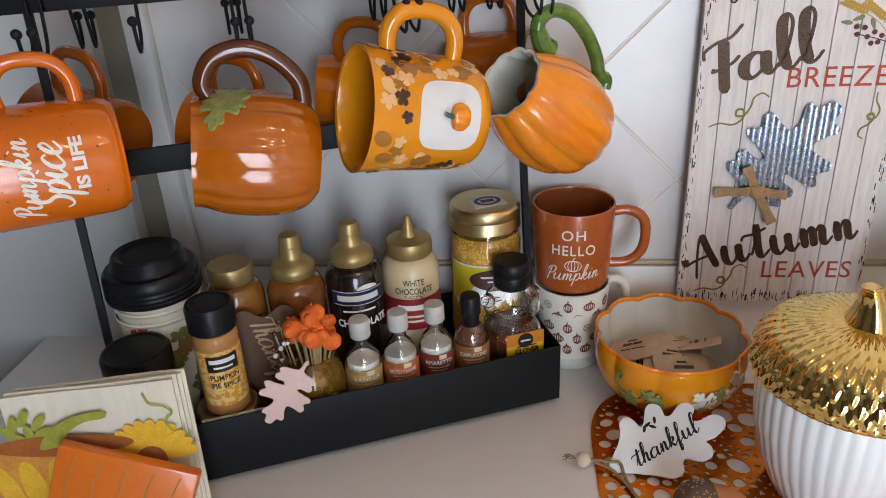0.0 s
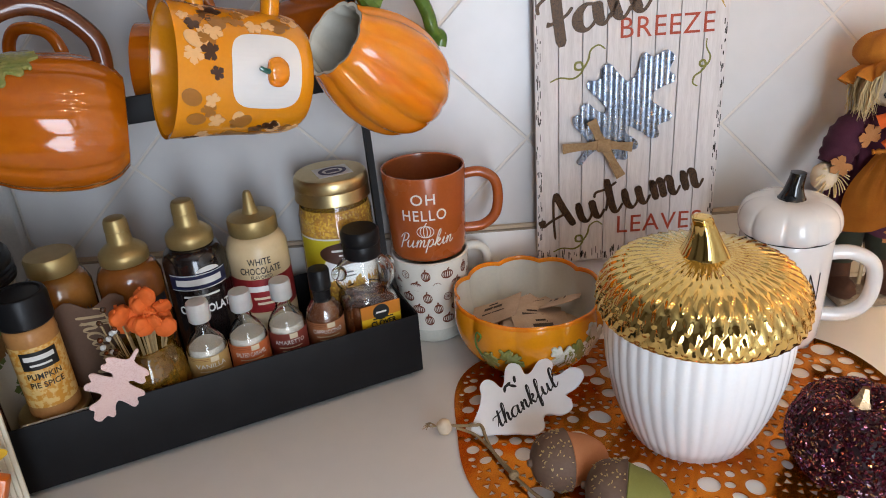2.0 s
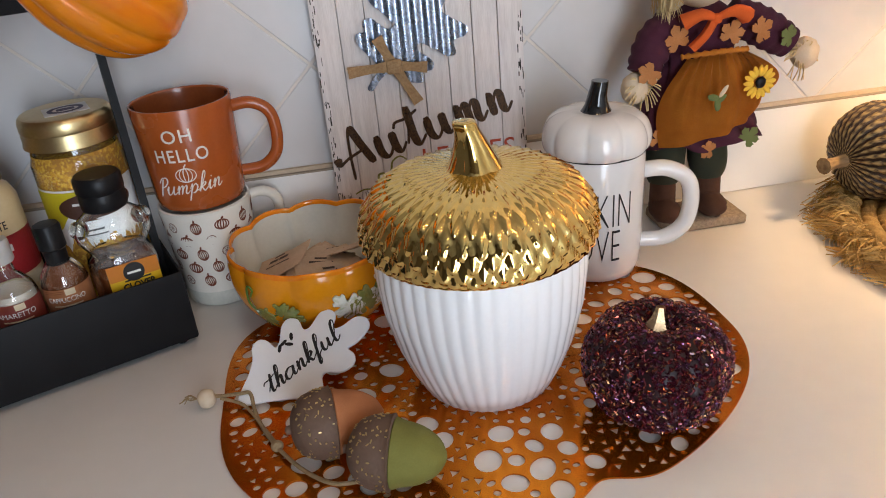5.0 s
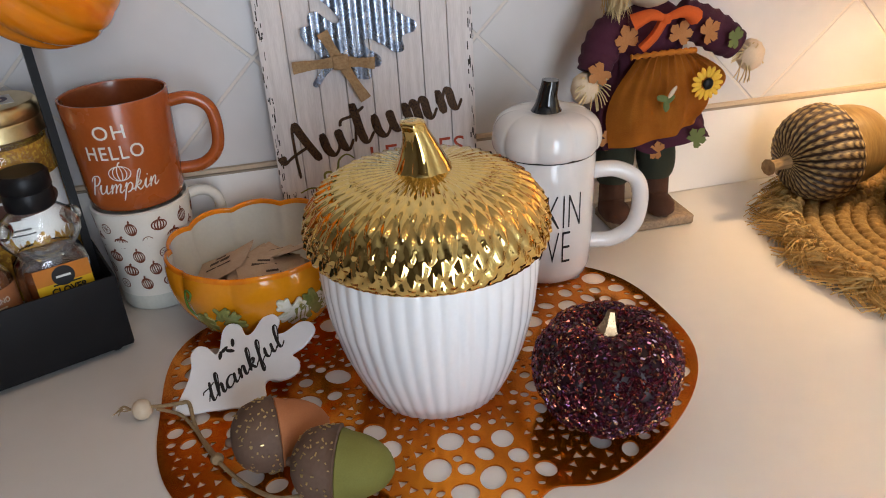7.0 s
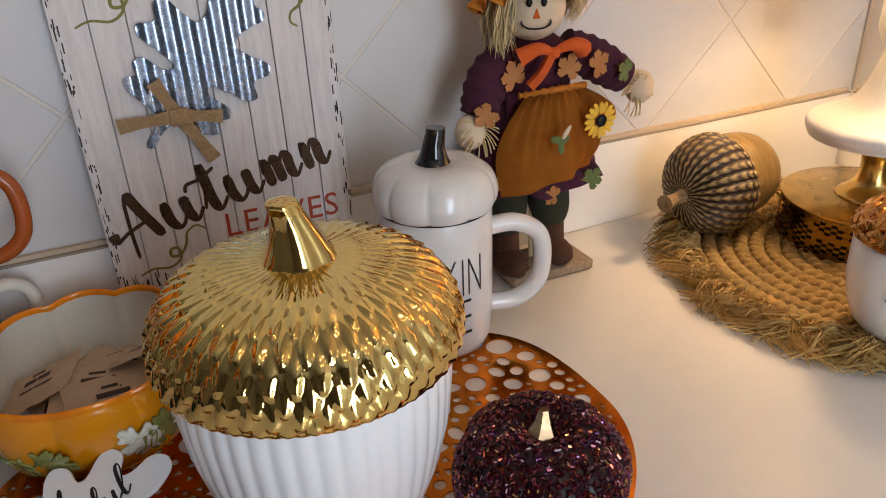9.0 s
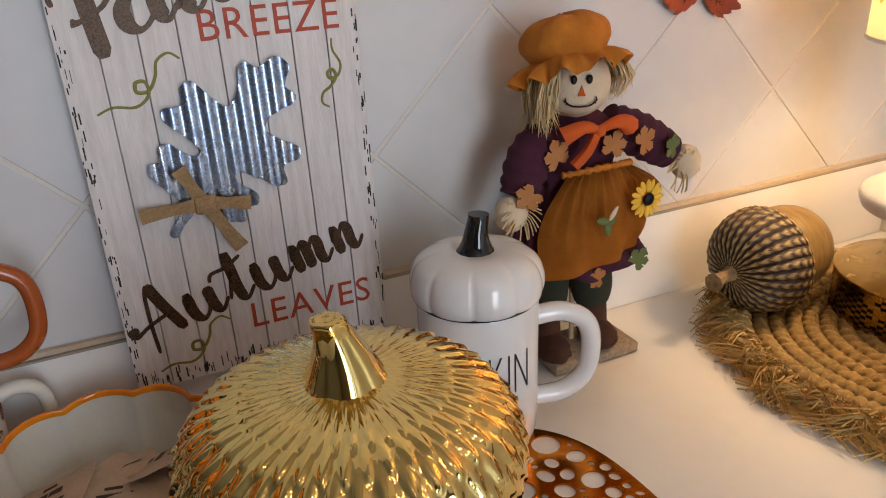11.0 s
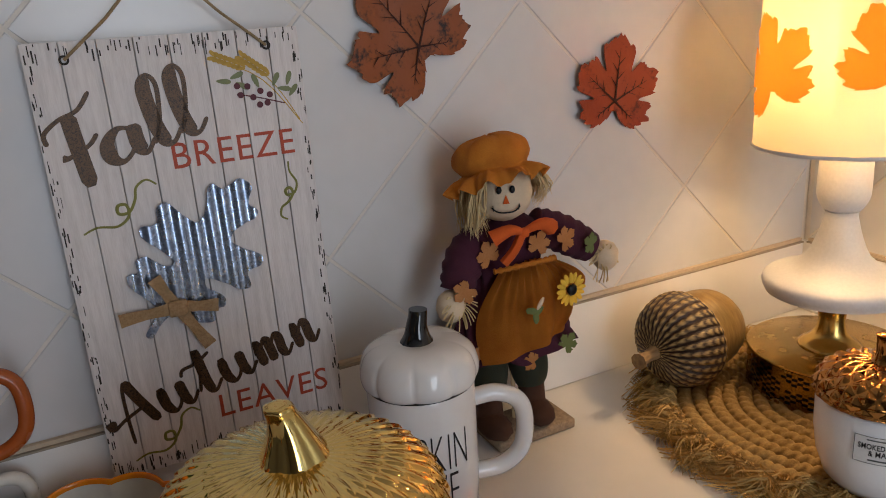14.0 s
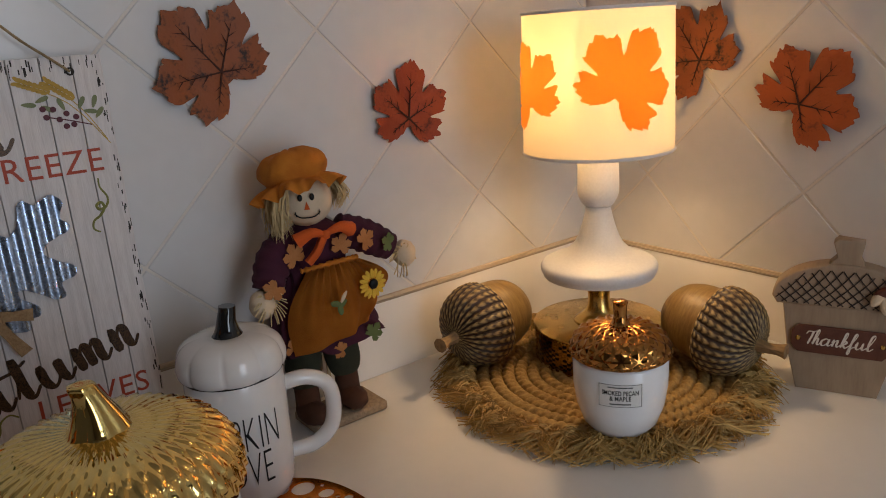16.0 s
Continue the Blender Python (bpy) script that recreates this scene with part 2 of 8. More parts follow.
def lathe(profile, segs=48, fn=None, smooth_n=0):
    """Turns a profile of (radius, height) round z. fn(r, z, angle, s) may give (r, z) anew."""
    if smooth_n:
        profile = [(max(p.x, 0), p.y) for p in smooth_path([(r, z, 0) for r, z in profile], smooth_n)]
    bm = bmesh.new()
    rings, k = [], len(profile)
    for i, (r, z) in enumerate(profile):
        if r < 1e-6:
            rings.append([bm.verts.new((0, 0, z))])
            continue
        ring = []
        for j in range(segs):
            a = math.tau * j / segs
            rr, zz = fn(r, z, a, i / (k - 1)) if fn else (r, z)
            ring.append(bm.verts.new((rr * math.cos(a), rr * math.sin(a), zz)))
        rings.append(ring)
    for A, B in zip(rings, rings[1:]):
        for j in range(segs):
            a, b = A[j % len(A)], A[(j + 1) % len(A)]
            c, d = B[(j + 1) % len(B)], B[j % len(B)]
            vs = list(dict.fromkeys((a, b, c, d)))
            if len(vs) >= 3:
                try:
                    bm.faces.new(vs)
                except ValueError:
                    pass
    return bm


def tube(pts, radius, sides=10, n=6, closed=False, ends=True):
    """A tube along a smooth path; radius a number or a function of s from 0 to 1."""
    path = smooth_path(pts, n, closed)
    k = len(path)
    bm = bmesh.new()
    rings, up = [], None
    for i, p in enumerate(path):
        nxt, prv = path[(i + 1) % k] if closed or i < k - 1 else p, path[i - 1] if closed or i > 0 else p
        t = (nxt - prv).normalized()
        if up is None:
            up = t.orthogonal().normalized()
        up = (up - t * up.dot(t)).normalized()
        side = t.cross(up)
        r = radius(i / (k - 1)) if callable(radius) else radius
        rings.append([bm.verts.new(p + r * (math.cos(math.tau * j / sides) * up + math.sin(math.tau * j / sides) * side)) for j in range(sides)])
    for i in range(k if closed else k - 1):
        A, B = rings[i], rings[(i + 1) % k]
        for j in range(sides):
            bm.faces.new((A[j], A[(j + 1) % sides], B[(j + 1) % sides], B[j]))
    if ends and not closed:
        bm.faces.new(rings[0][::-1])
        bm.faces.new(rings[-1])
    return bm


def curve_mesh(loops, thick, bevel=0.0):
    """A flat plate in xy from closed loops of (x, y), inner loops being holes; thick in z, centred."""
    cu = bpy.data.curves.new("plate", "CURVE")
    cu.dimensions, cu.fill_mode, cu.extrude, cu.bevel_depth, cu.bevel_resolution = "2D", "BOTH", max(thick / 2 - bevel, 0), bevel, 1
    for loop in loops:
        sp = cu.splines.new("POLY")
        sp.points.add(len(loop) - 1)
        for q, p in zip(sp.points, loop):
            q.co = (p[0], p[1], 0, 1)
        sp.use_cyclic_u = True
    return curve_to_mesh(cu)


def curve_to_mesh(cu):
    ob = new("tmp", cu)
    dg = bpy.context.evaluated_depsgraph_get()
    me = bpy.data.meshes.new_from_object(ob.evaluated_get(dg))
    bpy.data.objects.remove(ob)
    bpy.data.curves.remove(cu)
    me.materials.clear()
    return me


def curve_mesh_bm(loop, thick):
    bm = bmesh.new()
    bm.from_mesh(curve_mesh([loop], thick))
    return bm


def text_mesh(body, size, shear=0.0, bold=0.0, thick=0.0004, space=1.0, width=None):
    """Lettering in xy, centred at the origin, in Blender's own font."""
    cu = bpy.data.curves.new("letters", "FONT")
    cu.body, cu.size, cu.shear, cu.offset, cu.extrude = body, size, shear, bold, thick / 2
    cu.align_x, cu.align_y, cu.space_character, cu.resolution_u = "CENTER", "CENTER", space, 3
    me = curve_to_mesh(cu)
    xs = [v.co.x for v in me.vertices]
    if xs and width:
        me.transform(Matrix.Diagonal((width / (max(xs) - min(xs)), 1, 1, 1)))
    return me


UPHILL = [(0.0, 0.15), (0.3, 0.8), (0.5, 1.75), (0.4, 2.15), (0.25, 1.8)]
ARCH = [(0.62, 0.8), (0.61, 0.25), (0.76, 0.02), (1.05, 0.35)]
# brush strokes of joined handwriting, the small letters one unit high: strokes, then the step to the next letter
GLYPHS = {
    "a": ([[(0.88, 0.86), (0.5, 1.0), (0.12, 0.68), (0.08, 0.22), (0.36, 0.0), (0.74, 0.3), (0.92, 0.95)], [(0.92, 0.98), (0.86, 0.3), (1.02, 0.02), (1.34, 0.35)]], 1.28),
    "c": ([[(0.72, 0.8), (0.45, 1.0), (0.12, 0.65), (0.12, 0.2), (0.4, 0.0), (0.8, 0.3)]], 0.75),
    "e": ([[(0.0, 0.2), (0.35, 0.45), (0.6, 0.75), (0.42, 1.0), (0.15, 0.65), (0.16, 0.2), (0.4, 0.0), (0.8, 0.3)]], 0.75),
    "f": ([[(0.0, 0.2), (0.35, 0.9), (0.62, 1.8), (0.5, 2.15), (0.34, 1.8), (0.26, 0.5), (0.20, -0.6), (0.3, -0.8), (0.42, -0.5), (0.4, 0.0), (0.75, 0.35)]], 0.72),
    "h": ([UPHILL + [(0.16, 0.0)], [(0.17, 0.02), (0.25, 0.5), (0.48, 0.95)] + ARCH], 1.0),
    "i": ([[(0.0, 0.4), (0.2, 0.97), (0.17, 0.3), (0.32, 0.02), (0.6, 0.35)], [(0.27, 1.42), (0.24, 1.32)]], 0.56),
    "k": ([UPHILL + [(0.16, 0.0)], [(0.18, 0.35), (0.48, 0.95), (0.66, 0.8), (0.5, 0.55), (0.25, 0.48)], [(0.25, 0.5), (0.48, 0.2), (0.68, 0.0), (1.0, 0.35)]], 0.96),
    "l": ([[(0.0, 0.15), (0.35, 0.8), (0.62, 1.8), (0.5, 2.2), (0.28, 1.9), (0.2, 0.9), (0.28, 0.15), (0.5, 0.0), (0.82, 0.35)]], 0.76),
    "m": ([[(0.0, 0.5), (0.16, 0.97), (0.17, 0.0)], [(0.17, 0.02), (0.22, 0.5), (0.44, 0.96), (0.57, 0.8), (0.56, 0.0)], [(0.56, 0.02), (0.62, 0.5), (0.86, 0.96), (1.0, 0.8), (0.97, 0.25), (1.12, 0.02), (1.42, 0.35)]], 1.38),
    "n": ([[(0.0, 0.5), (0.16, 0.97), (0.17, 0.0)], [(0.17, 0.02), (0.25, 0.5), (0.48, 0.96)] + ARCH], 1.0),
    "p": ([[(0.0, 0.5), (0.18, 0.97), (0.12, -0.85)], [(0.15, 0.0), (0.3, 0.75), (0.55, 0.97), (0.76, 0.6), (0.62, 0.1), (0.38, 0.02), (0.95, 0.3)]], 0.92),
    "t": ([[(0.0, 0.2), (0.3, 1.0), (0.43, 1.75), (0.35, 0.4), (0.5, 0.02), (0.86, 0.35)], [(-0.35, 1.05), (-0.2, 1.28), (0.3, 1.3), (0.85, 1.5)]], 0.8),
    "u": ([[(0.0, 0.5), (0.17, 0.97), (0.16, 0.3), (0.38, 0.0), (0.68, 0.3), (0.84, 0.97)], [(0.84, 0.97), (0.83, 0.3), (1.0, 0.02), (1.32, 0.35)]], 1.26),
    "A": ([[(0.05, -0.45), (0.25, 0.5), (0.52, 1.5), (0.7, 1.85)], [(0.7, 1.85), (0.86, 1.0), (1.12, 0.0)], [(-0.3, 0.7), (-0.25, 0.4), (0.2, 0.55), (0.95, 0.72)]], 1.3),
    "F": ([[(0.72, 1.9), (0.62, 1.0), (0.5, -0.35)], [(-0.05, 1.25), (0.0, 1.6), (0.45, 1.85), (1.0, 1.95), (1.45, 2.35)], [(0.15, 0.75), (0.35, 0.7), (0.9, 0.85), (1.2, 1.1)]], 1.2),
    "P": ([[(0.5, 1.8), (0.42, 1.0), (0.3, -0.2)], [(0.05, 1.3), (0.3, 1.85), (0.85, 1.95), (1.1, 1.55), (0.85, 1.0), (0.4, 0.85)]], 1.05),
    "S": ([[(1.0, 1.65), (0.8, 1.95), (0.4, 1.75), (0.42, 1.25), (0.85, 0.75), (0.8, 0.15), (0.4, -0.05), (0.05, 0.3)]], 1.05),
    "T": ([[(0.75, 1.85), (0.66, 1.0), (0.52, 0.0)], [(0.0, 1.4), (0.15, 1.8), (0.75, 1.85), (1.45, 2.1)]], 0.95),
}


def script(word, width, fat=0.3, thin=0.09, thick=0.0012, shear=0.12, gap=0.0):
    """Brush lettering in xy, centred: broad where the stroke runs down, fine where it runs up."""
    lines, x = [], 0.0
    for ch in word:
        strokes, step = GLYPHS[ch]
        lines += [smooth_path([(x + px + shear * py, py, 0) for px, py in st], 9) for st in strokes]
        x += step + gap
    xs, ys = [p.x for l_ in lines for p in l_], [p.y for l_ in lines for p in l_]
    k = width / (max(xs) - min(xs))
    mid = Vector(((max(xs) + min(xs)) / 2, (max(ys) + min(ys)) / 2, 0))
    bm = bmesh.new()
    for n_s, line in enumerate(lines):
        n = len(line)
        tan = [(line[min(i + 1, n - 1)] - line[max(i - 1, 0)]).normalized() for i in range(n)]
        raw = [thin + (fat - thin) * max(0.0, -t.y) ** 1.3 for t in tan]
        prev = None
        for i, p in enumerate(line):
            w = sum(raw[max(0, i - 3):i + 4]) / len(raw[max(0, i - 3):i + 4]) * min(1, 0.5 + 0.25 * min(i, n - 1 - i)) / 2
            side = Vector((-tan[i].y, tan[i].x, 0)) * w
            top = thick / 2 + 0.00006 * (n_s % 5)
            a, b = (p + side - mid) * k, (p - side - mid) * k
            ring = [bm.verts.new((a.x, a.y, -thick / 2)), bm.verts.new((a.x, a.y, top)), bm.verts.new((b.x, b.y, top)), bm.verts.new((b.x, b.y, -thick / 2))]
            if prev:
                for j in range(4):
                    bm.faces.new((prev[j], prev[(j + 1) % 4], ring[(j + 1) % 4], ring[j]))
            else:
                bm.faces.new(ring)
            prev = ring
        bm.faces.new(prev[::-1])
    return to_mesh(bm, 0)


def bend(me, radius, angle=0.0, z=0.0, tilt=0.0, taper=None):
    """Wraps a flat xy mesh round an upright cylinder (radius may be a function of height), centred at the angle."""
    if tilt:
        me.transform(Matrix.Rotation(tilt, 4, "Z"))
    wide = max((max(me.vertices[i].co.x for i in p.vertices) - min(me.vertices[i].co.x for i in p.vertices) for p in me.polygons), default=0)
    if wide > 0.005:
        bm = bmesh.new()
        bm.from_mesh(me)
        reach = max(abs(v.co.x) for v in bm.verts)
        for k in range(-int(reach / 0.004), int(reach / 0.004) + 1):
            bmesh.ops.bisect_plane(bm, geom=list(bm.verts) + list(bm.edges) + list(bm.faces), plane_co=(k * 0.004, 0, 0), plane_no=(1, 0, 0))
        bm.to_mesh(me)
        bm.free()
    for v in me.vertices:
        x, y, h = v.co
        r = radius(z + y) if callable(radius) else radius
        a = angle + x / r
        v.co = ((r + h) * math.cos(a), (r + h) * math.sin(a), z + y)
    return me


def prof_r(profile, lift=0.0006, n=6):
    """The outer radius of a turned profile as a function of height."""
    q = smooth_path([(r, z, 0) for r, z in profile], n)

    def fn(z):
        best = 0.0
        for a, b in zip(q, q[1:]):
            if min(a.y, b.y) <= z <= max(a.y, b.y) and abs(b.y - a.y) > 1e-9:
                best = max(best, a.x + (b.x - a.x) * (z - a.y) / (b.y - a.y))
        return (best or 0.05) + lift
    return fn


def plate_label(w, h, thick=0.0004, radius=0.0):
    """A finely cut rectangle in xy that can be bent."""
    bm = bmesh.new()
    bmesh.ops.create_grid(bm, x_segments=24, y_segments=6, size=0.5, matrix=Matrix.Diagonal((w, h, 1, 1)))
    me = bpy.data.meshes.new("label")
    bm.to_mesh(me)
    bm.free()
    return me


def stand(x, z0, y):
    """The turn that stands an xy plate upright, facing -y."""
    return Matrix.Translation((x, y, z0)) @ Matrix.Rotation(radians(90), 4, "X")


rnd = random.Random(7)

# ---- the kitchen ----
WALL_Y, WALL_X, TRIM_Z = 0.975, 1.232, 0.106
X0, Y0, ROOF, GROUND = -1.6, WIN_Y, 1.5, -0.9


def structure(name, bm, material, label, category=""):
    return tagged(part(name, bm, material), label, category or name.split("_")[0], kind="structure")


countertop = structure("countertop", span(-0.62, WALL_X, 0.02, WALL_Y, -0.03, 0.0, 0.003), M_QUARTZ, "white quartz kitchen countertop with a fine grain")
structure("countertop_return", span(0.62, WALL_X - 0.002, -1.2, 0.017, -0.03, 0.0, 0.003), M_QUARTZ, "white quartz countertop along the side wall", "countertop")
structure("backsplash_upstand_north", span(-0.372, WALL_X - 0.012, WALL_Y - 0.009, WALL_Y - 0.001, 0.0005, TRIM_Z, 0.001), M_QUARTZ, "low white quartz upstand below the tiles", "upstand")
structure("backsplash_upstand_east", span(WALL_X - 0.009, WALL_X - 0.001, -1.2, WALL_Y - 0.001, 0.0005, TRIM_Z, 0.001), M_QUARTZ, "low white quartz upstand below the tiles", "upstand")
M_CAULK = mat("cream_caulk", (0.58, 0.46, 0.33), None, 0.6, scale=60)
M_SEAM = mat("dark_seam", (0.36, 0.30, 0.23), None, 0.8)
for nm, mt, za, zb, pr in (("caulk_trim", M_CAULK, TRIM_Z + 0.0005, TRIM_Z + 0.0045, 0.006), ("seam_trim", M_SEAM, TRIM_Z - 0.0016, TRIM_Z + 0.0003, 0.0096)):
    structure(nm, span(-0.370, WALL_X - 0.012, WALL_Y - pr, WALL_Y - 0.0005, za, zb), mt, "thin cream sealant line above the upstand", "trim")
    structure(nm, span(WALL_X - pr, WALL_X - 0.0005, -1.2, WALL_Y - 0.012, za, zb), mt, "thin cream sealant line above the upstand", "trim")
structure("floor", span(X0, WALL_X, Y0, WALL_Y, GROUND - 0.05, GROUND), M_FLOOR, "oak plank kitchen floor")
structure("ceiling", span(X0, WALL_X, Y0, WALL_Y, ROOF, ROOF + 0.05), M_CEIL, "plain white ceiling")
wall_north = structure("wall_north", span(X0, WALL_X + 0.12, WALL_Y + 0.002, WALL_Y + 0.12, GROUND, ROOF), M_GROUT, "kitchen wall with diagonal white glazed tiles")
wall_east = structure("wall_east", span(WALL_X + 0.002, WALL_X + 0.12, Y0, WALL_Y, GROUND, ROOF), M_GROUT, "kitchen side wall with diagonal white glazed tiles")
structure("wall_west", span(X0 - 0.1, X0, Y0, WALL_Y, GROUND, ROOF), M_ROOM, "plain taupe painted wall")
# the wall with the windows, in pieces round two openings
WINS = ((0.22, 0.90), (1.0, 1.2))
edges = [X0, *[e for w in WINS for e in w], WALL_X]
for i in range(0, len(edges), 2):
    structure("wall_south", span(edges[i], edges[i + 1], Y0 - 0.12, Y0, GROUND, ROOF), M_ROOM, "plain taupe wall between the windows", "wall")
for i, (a, b) in enumerate(WINS):
    low = (-0.78, 0.26)[i]          # the first is a glazed door, the second a window
    structure("wall_south", span(a, b, Y0 - 0.12, Y0, GROUND, low), M_ROOM, "plain taupe wall below a window", "wall")
    structure("wall_south", span(a, b, Y0 - 0.12, Y0, 1.18, ROOF), M_ROOM, "plain taupe wall above a window", "wall")
    w = tagged(new(f"window_{i + 1}"), ("white framed glazed door with daylight outside", "white framed kitchen window with daylight outside")[i], "window", kind="structure")
    w.matrix_world = Matrix.Translation(((a + b) / 2, Y0 - 0.06, (1.18 + low) / 2))
    ww, hh_ = b - a, (1.18 - low) / 2
    for nm, bm in (("window_frame", span(-ww / 2, ww / 2, -0.02, 0.02, hh_ - 0.03, hh_)), ("window_sill", span(-ww / 2, ww / 2, -0.02, 0.06, -hh_, -hh_ + 0.03)),
                   ("window_frame", span(-ww / 2, -ww / 2 + 0.03, -0.02, 0.02, 0.03 - hh_, hh_ - 0.03)), ("window_frame", span(ww / 2 - 0.03, ww / 2, -0.02, 0.02, 0.03 - hh_, hh_ - 0.03))):
        part(nm, bm, M_CAB, w)
structure("base_cabinet_north", span(-0.6, WALL_X - 0.002, 0.06, WALL_Y, GROUND, -0.031), M_CAB, "white painted base cabinets under the counter", "cabinet")
structure("base_cabinet_east", span(0.66, WALL_X - 0.002, -1.2, 0.055, GROUND, -0.031), M_CAB, "white painted base cabinets under the counter", "cabinet")
# tall panel and door casing beside the tiles
structure("tall_panel", span(X0 + 0.002, -0.438, WALL_Y - 0.03, WALL_Y + 0.001, GROUND, ROOF - 0.001, 0.002), M_PANEL, "smooth white side panel beside the tiled wall, shade in its grey colour", "panel")
structure("shadow_gap", span(-0.438, -0.402, WALL_Y - 0.006, WALL_Y + 0.0015, -0.03, ROOF - 0.001), M_DARKGAP, "narrow shaded strip between panel and trim", "trim")
structure("trim", span(-0.402, -0.372, WALL_Y - 0.016, WALL_Y + 0.0015, 0.0005, ROOF - 0.001, 0.003), M_CAB, "white painted upright trim board", "trim")


# ---- white acorn jar with a golden lid ----
def scales(r, z, a, s, rows, count, depth, power=1.0):
    """Overlapping scales: bulged drops in offset rows, each leaning out at its lower tip."""
    v = s * rows
    best = 0.0
    for row in (math.floor(v), math.floor(v) - 1):
        f = v - row                                  # 0 at the top of a scale, 2 at its tip
        x = (a / math.tau * count + 0.5 * (row % 2)) % 1 - 0.5
        half = 0.5 * math.sin(math.pi * min(1, (f + 0.25) / 2.25)) ** 0.7
        if half > 1e-3:
            q = 1 - (x / half / 1.0) ** 2
            if q > 0:
                best = max(best, q ** 0.8 * (0.25 + 0.75 * f / 2))
    return best * depth


def acorn_jar(m):
    t = thing("acorn_jar", m, "large white ribbed ceramic acorn jar with a shiny gold lid", "jar")
    ribs = 44

    def flute(r, z, a, s):
        k = a * ribs / math.tau + 0.35 * math.sin(z * 14)
        return r * (1 - 0.015 * (1 - abs(math.sin(math.pi * k)))), z
    prof = [(0, 0), (0.051, 0), (0.058, 0.003), (0.067, 0.022), (0.077, 0.050), (0.0840, 0.083), (0.0866, 0.113), (0.0866, 0.134), (0.084, 0.140), (0.080, 0.142), (0.0, 0.142)]
    part("body", lathe(prof[:2], 352), M_WHITEJAR, t)
    part("body", lathe(prof[1:], 352, flute), M_WHITEJAR, t, smooth=60)
    dome = [(0.080, 0.1375), (0.0865, 0.136), (0.0912, 0.1395), (0.0922, 0.147), (0.0905, 0.159), (0.0835, 0.173), (0.069, 0.184), (0.050, 0.191), (0.028, 0.1945), (0.012, 0.1955), (0, 0.1955)]
    fine = [(p.x, p.y) for p in smooth_path([(r, z, 0) for r, z in dome], 9)]

    def scaled(r, z, a, s):
        k = min(1, max(0, (s - 0.06) / 0.1))
        d = scales(r, z, a, 1 - s, 12, 42, 0.0046) * k * min(1, r / 0.08) ** 1.4
        nx, nz = (0.92, 0.4) if s < 0.45 else (0.35, 0.94)
        return r + d * nx, z + d * nz
    lid = part("lid", lathe(fine, 368, scaled), M_GOLD, t, "mirror gold scaled lid", smooth=80)
    stem = lathe([(0.0, 0.193), (0.0195, 0.1935), (0.0198, 0.1965), (0.0165, 0.204), (0.0120, 0.215), (0.0092, 0.225), (0.0088, 0.2305), (0.0065, 0.2325), (0, 0.2325)], 60,
                 lambda r, z, a, s: (r * (1 + 0.10 * abs(math.cos(3 * a))), z), 3)
    for v in stem.verts:
        h = max(0, v.co.z - 0.196)
        v.co.x -= 5.5 * h * h
    part("stem", stem, M_GOLD, lid, smooth=50)
    return t


acorn_jar(pose(0.383, 0.682, 0.0025, 0, 0, 20))


# ---- orange cut-out mat ----
def mat_edge(a):
    c, s = math.cos(a), math.sin(a)
    n = 3.6 if s > 0 else (2.35 if c < 0 else 2.0)
    rx, ry = (0.236 if c < 0 else 0.232), (0.165 if s > 0 else 0.172)
    r = (abs(c / rx) ** n + abs(s / ry) ** n) ** (-1 / n)
    r -= 0.016 * math.exp(-((a - 5.03) / 0.13) ** 2)
    return r * (1 + 0.012 * math.cos(5 * a))


def cutout_mat(m):
    outline = [(mat_edge(a) * math.cos(a), mat_edge(a) * math.sin(a)) for a in [math.tau * i / 220 for i in range(220)]]
    loops, taken = [outline], []
    r2 = random.Random(12)
    for tries in range(30000):
        x, y = r2.uniform(-0.24, 0.24), r2.uniform(-0.19, 0.18)
        a = math.atan2(y, x) % math.tau
        rr, edge = math.hypot(x, y), mat_edge(a)
        # ribs of small triangles run out from the middle, between fields of round holes
        rib = abs(math.sin(a * 3.5 + 0.5)) < 0.42 and rr > 0.03 or rr < 0.07
        big = tries < 5000
        size = (r2.uniform(0.0028, 0.0042) if rib else r2.choice((0.0125, 0.0105, 0.0085, 0.0068) if big else (0.0050, 0.0038, 0.003)))
        if rr + size + 0.0035 > edge:
            continue
        if any((x - p) ** 2 + (y - q) ** 2 < (size + k + 0.0016) ** 2 for p, q, k in taken):
            continue
        taken.append((x, y, size))
        if rib:
            t0 = r2.uniform(0, 6.28)
            loops.append([(x + size * 1.15 * math.cos(t0 + d), y + size * 1.15 * math.sin(t0 + d)) for d in (0, 2.0, 4.1)])
        else:
            e, t0 = r2.uniform(0.72, 1.0), r2.uniform(0, 6.28)
            loop = []
            for i in range(18):
                px, py = size * math.cos(math.tau * i / 18), e * size * math.sin(math.tau * i / 18)
                loop.append((x + px * math.cos(t0) - py * math.sin(t0), y + px * math.sin(t0) + py * math.cos(t0)))
            loops.append(loop)
        if len(taken) > 1500:
            break
    t = part("place_mat", curve_mesh(loops, 0.0016), M_MATMET, smooth=0)
    t.matrix_world = m
    return tagged(t, "metallic orange cut-out placemat with round and triangular holes", "mat")


cutout_mat(pose(0.384, 0.69, 0.0012))


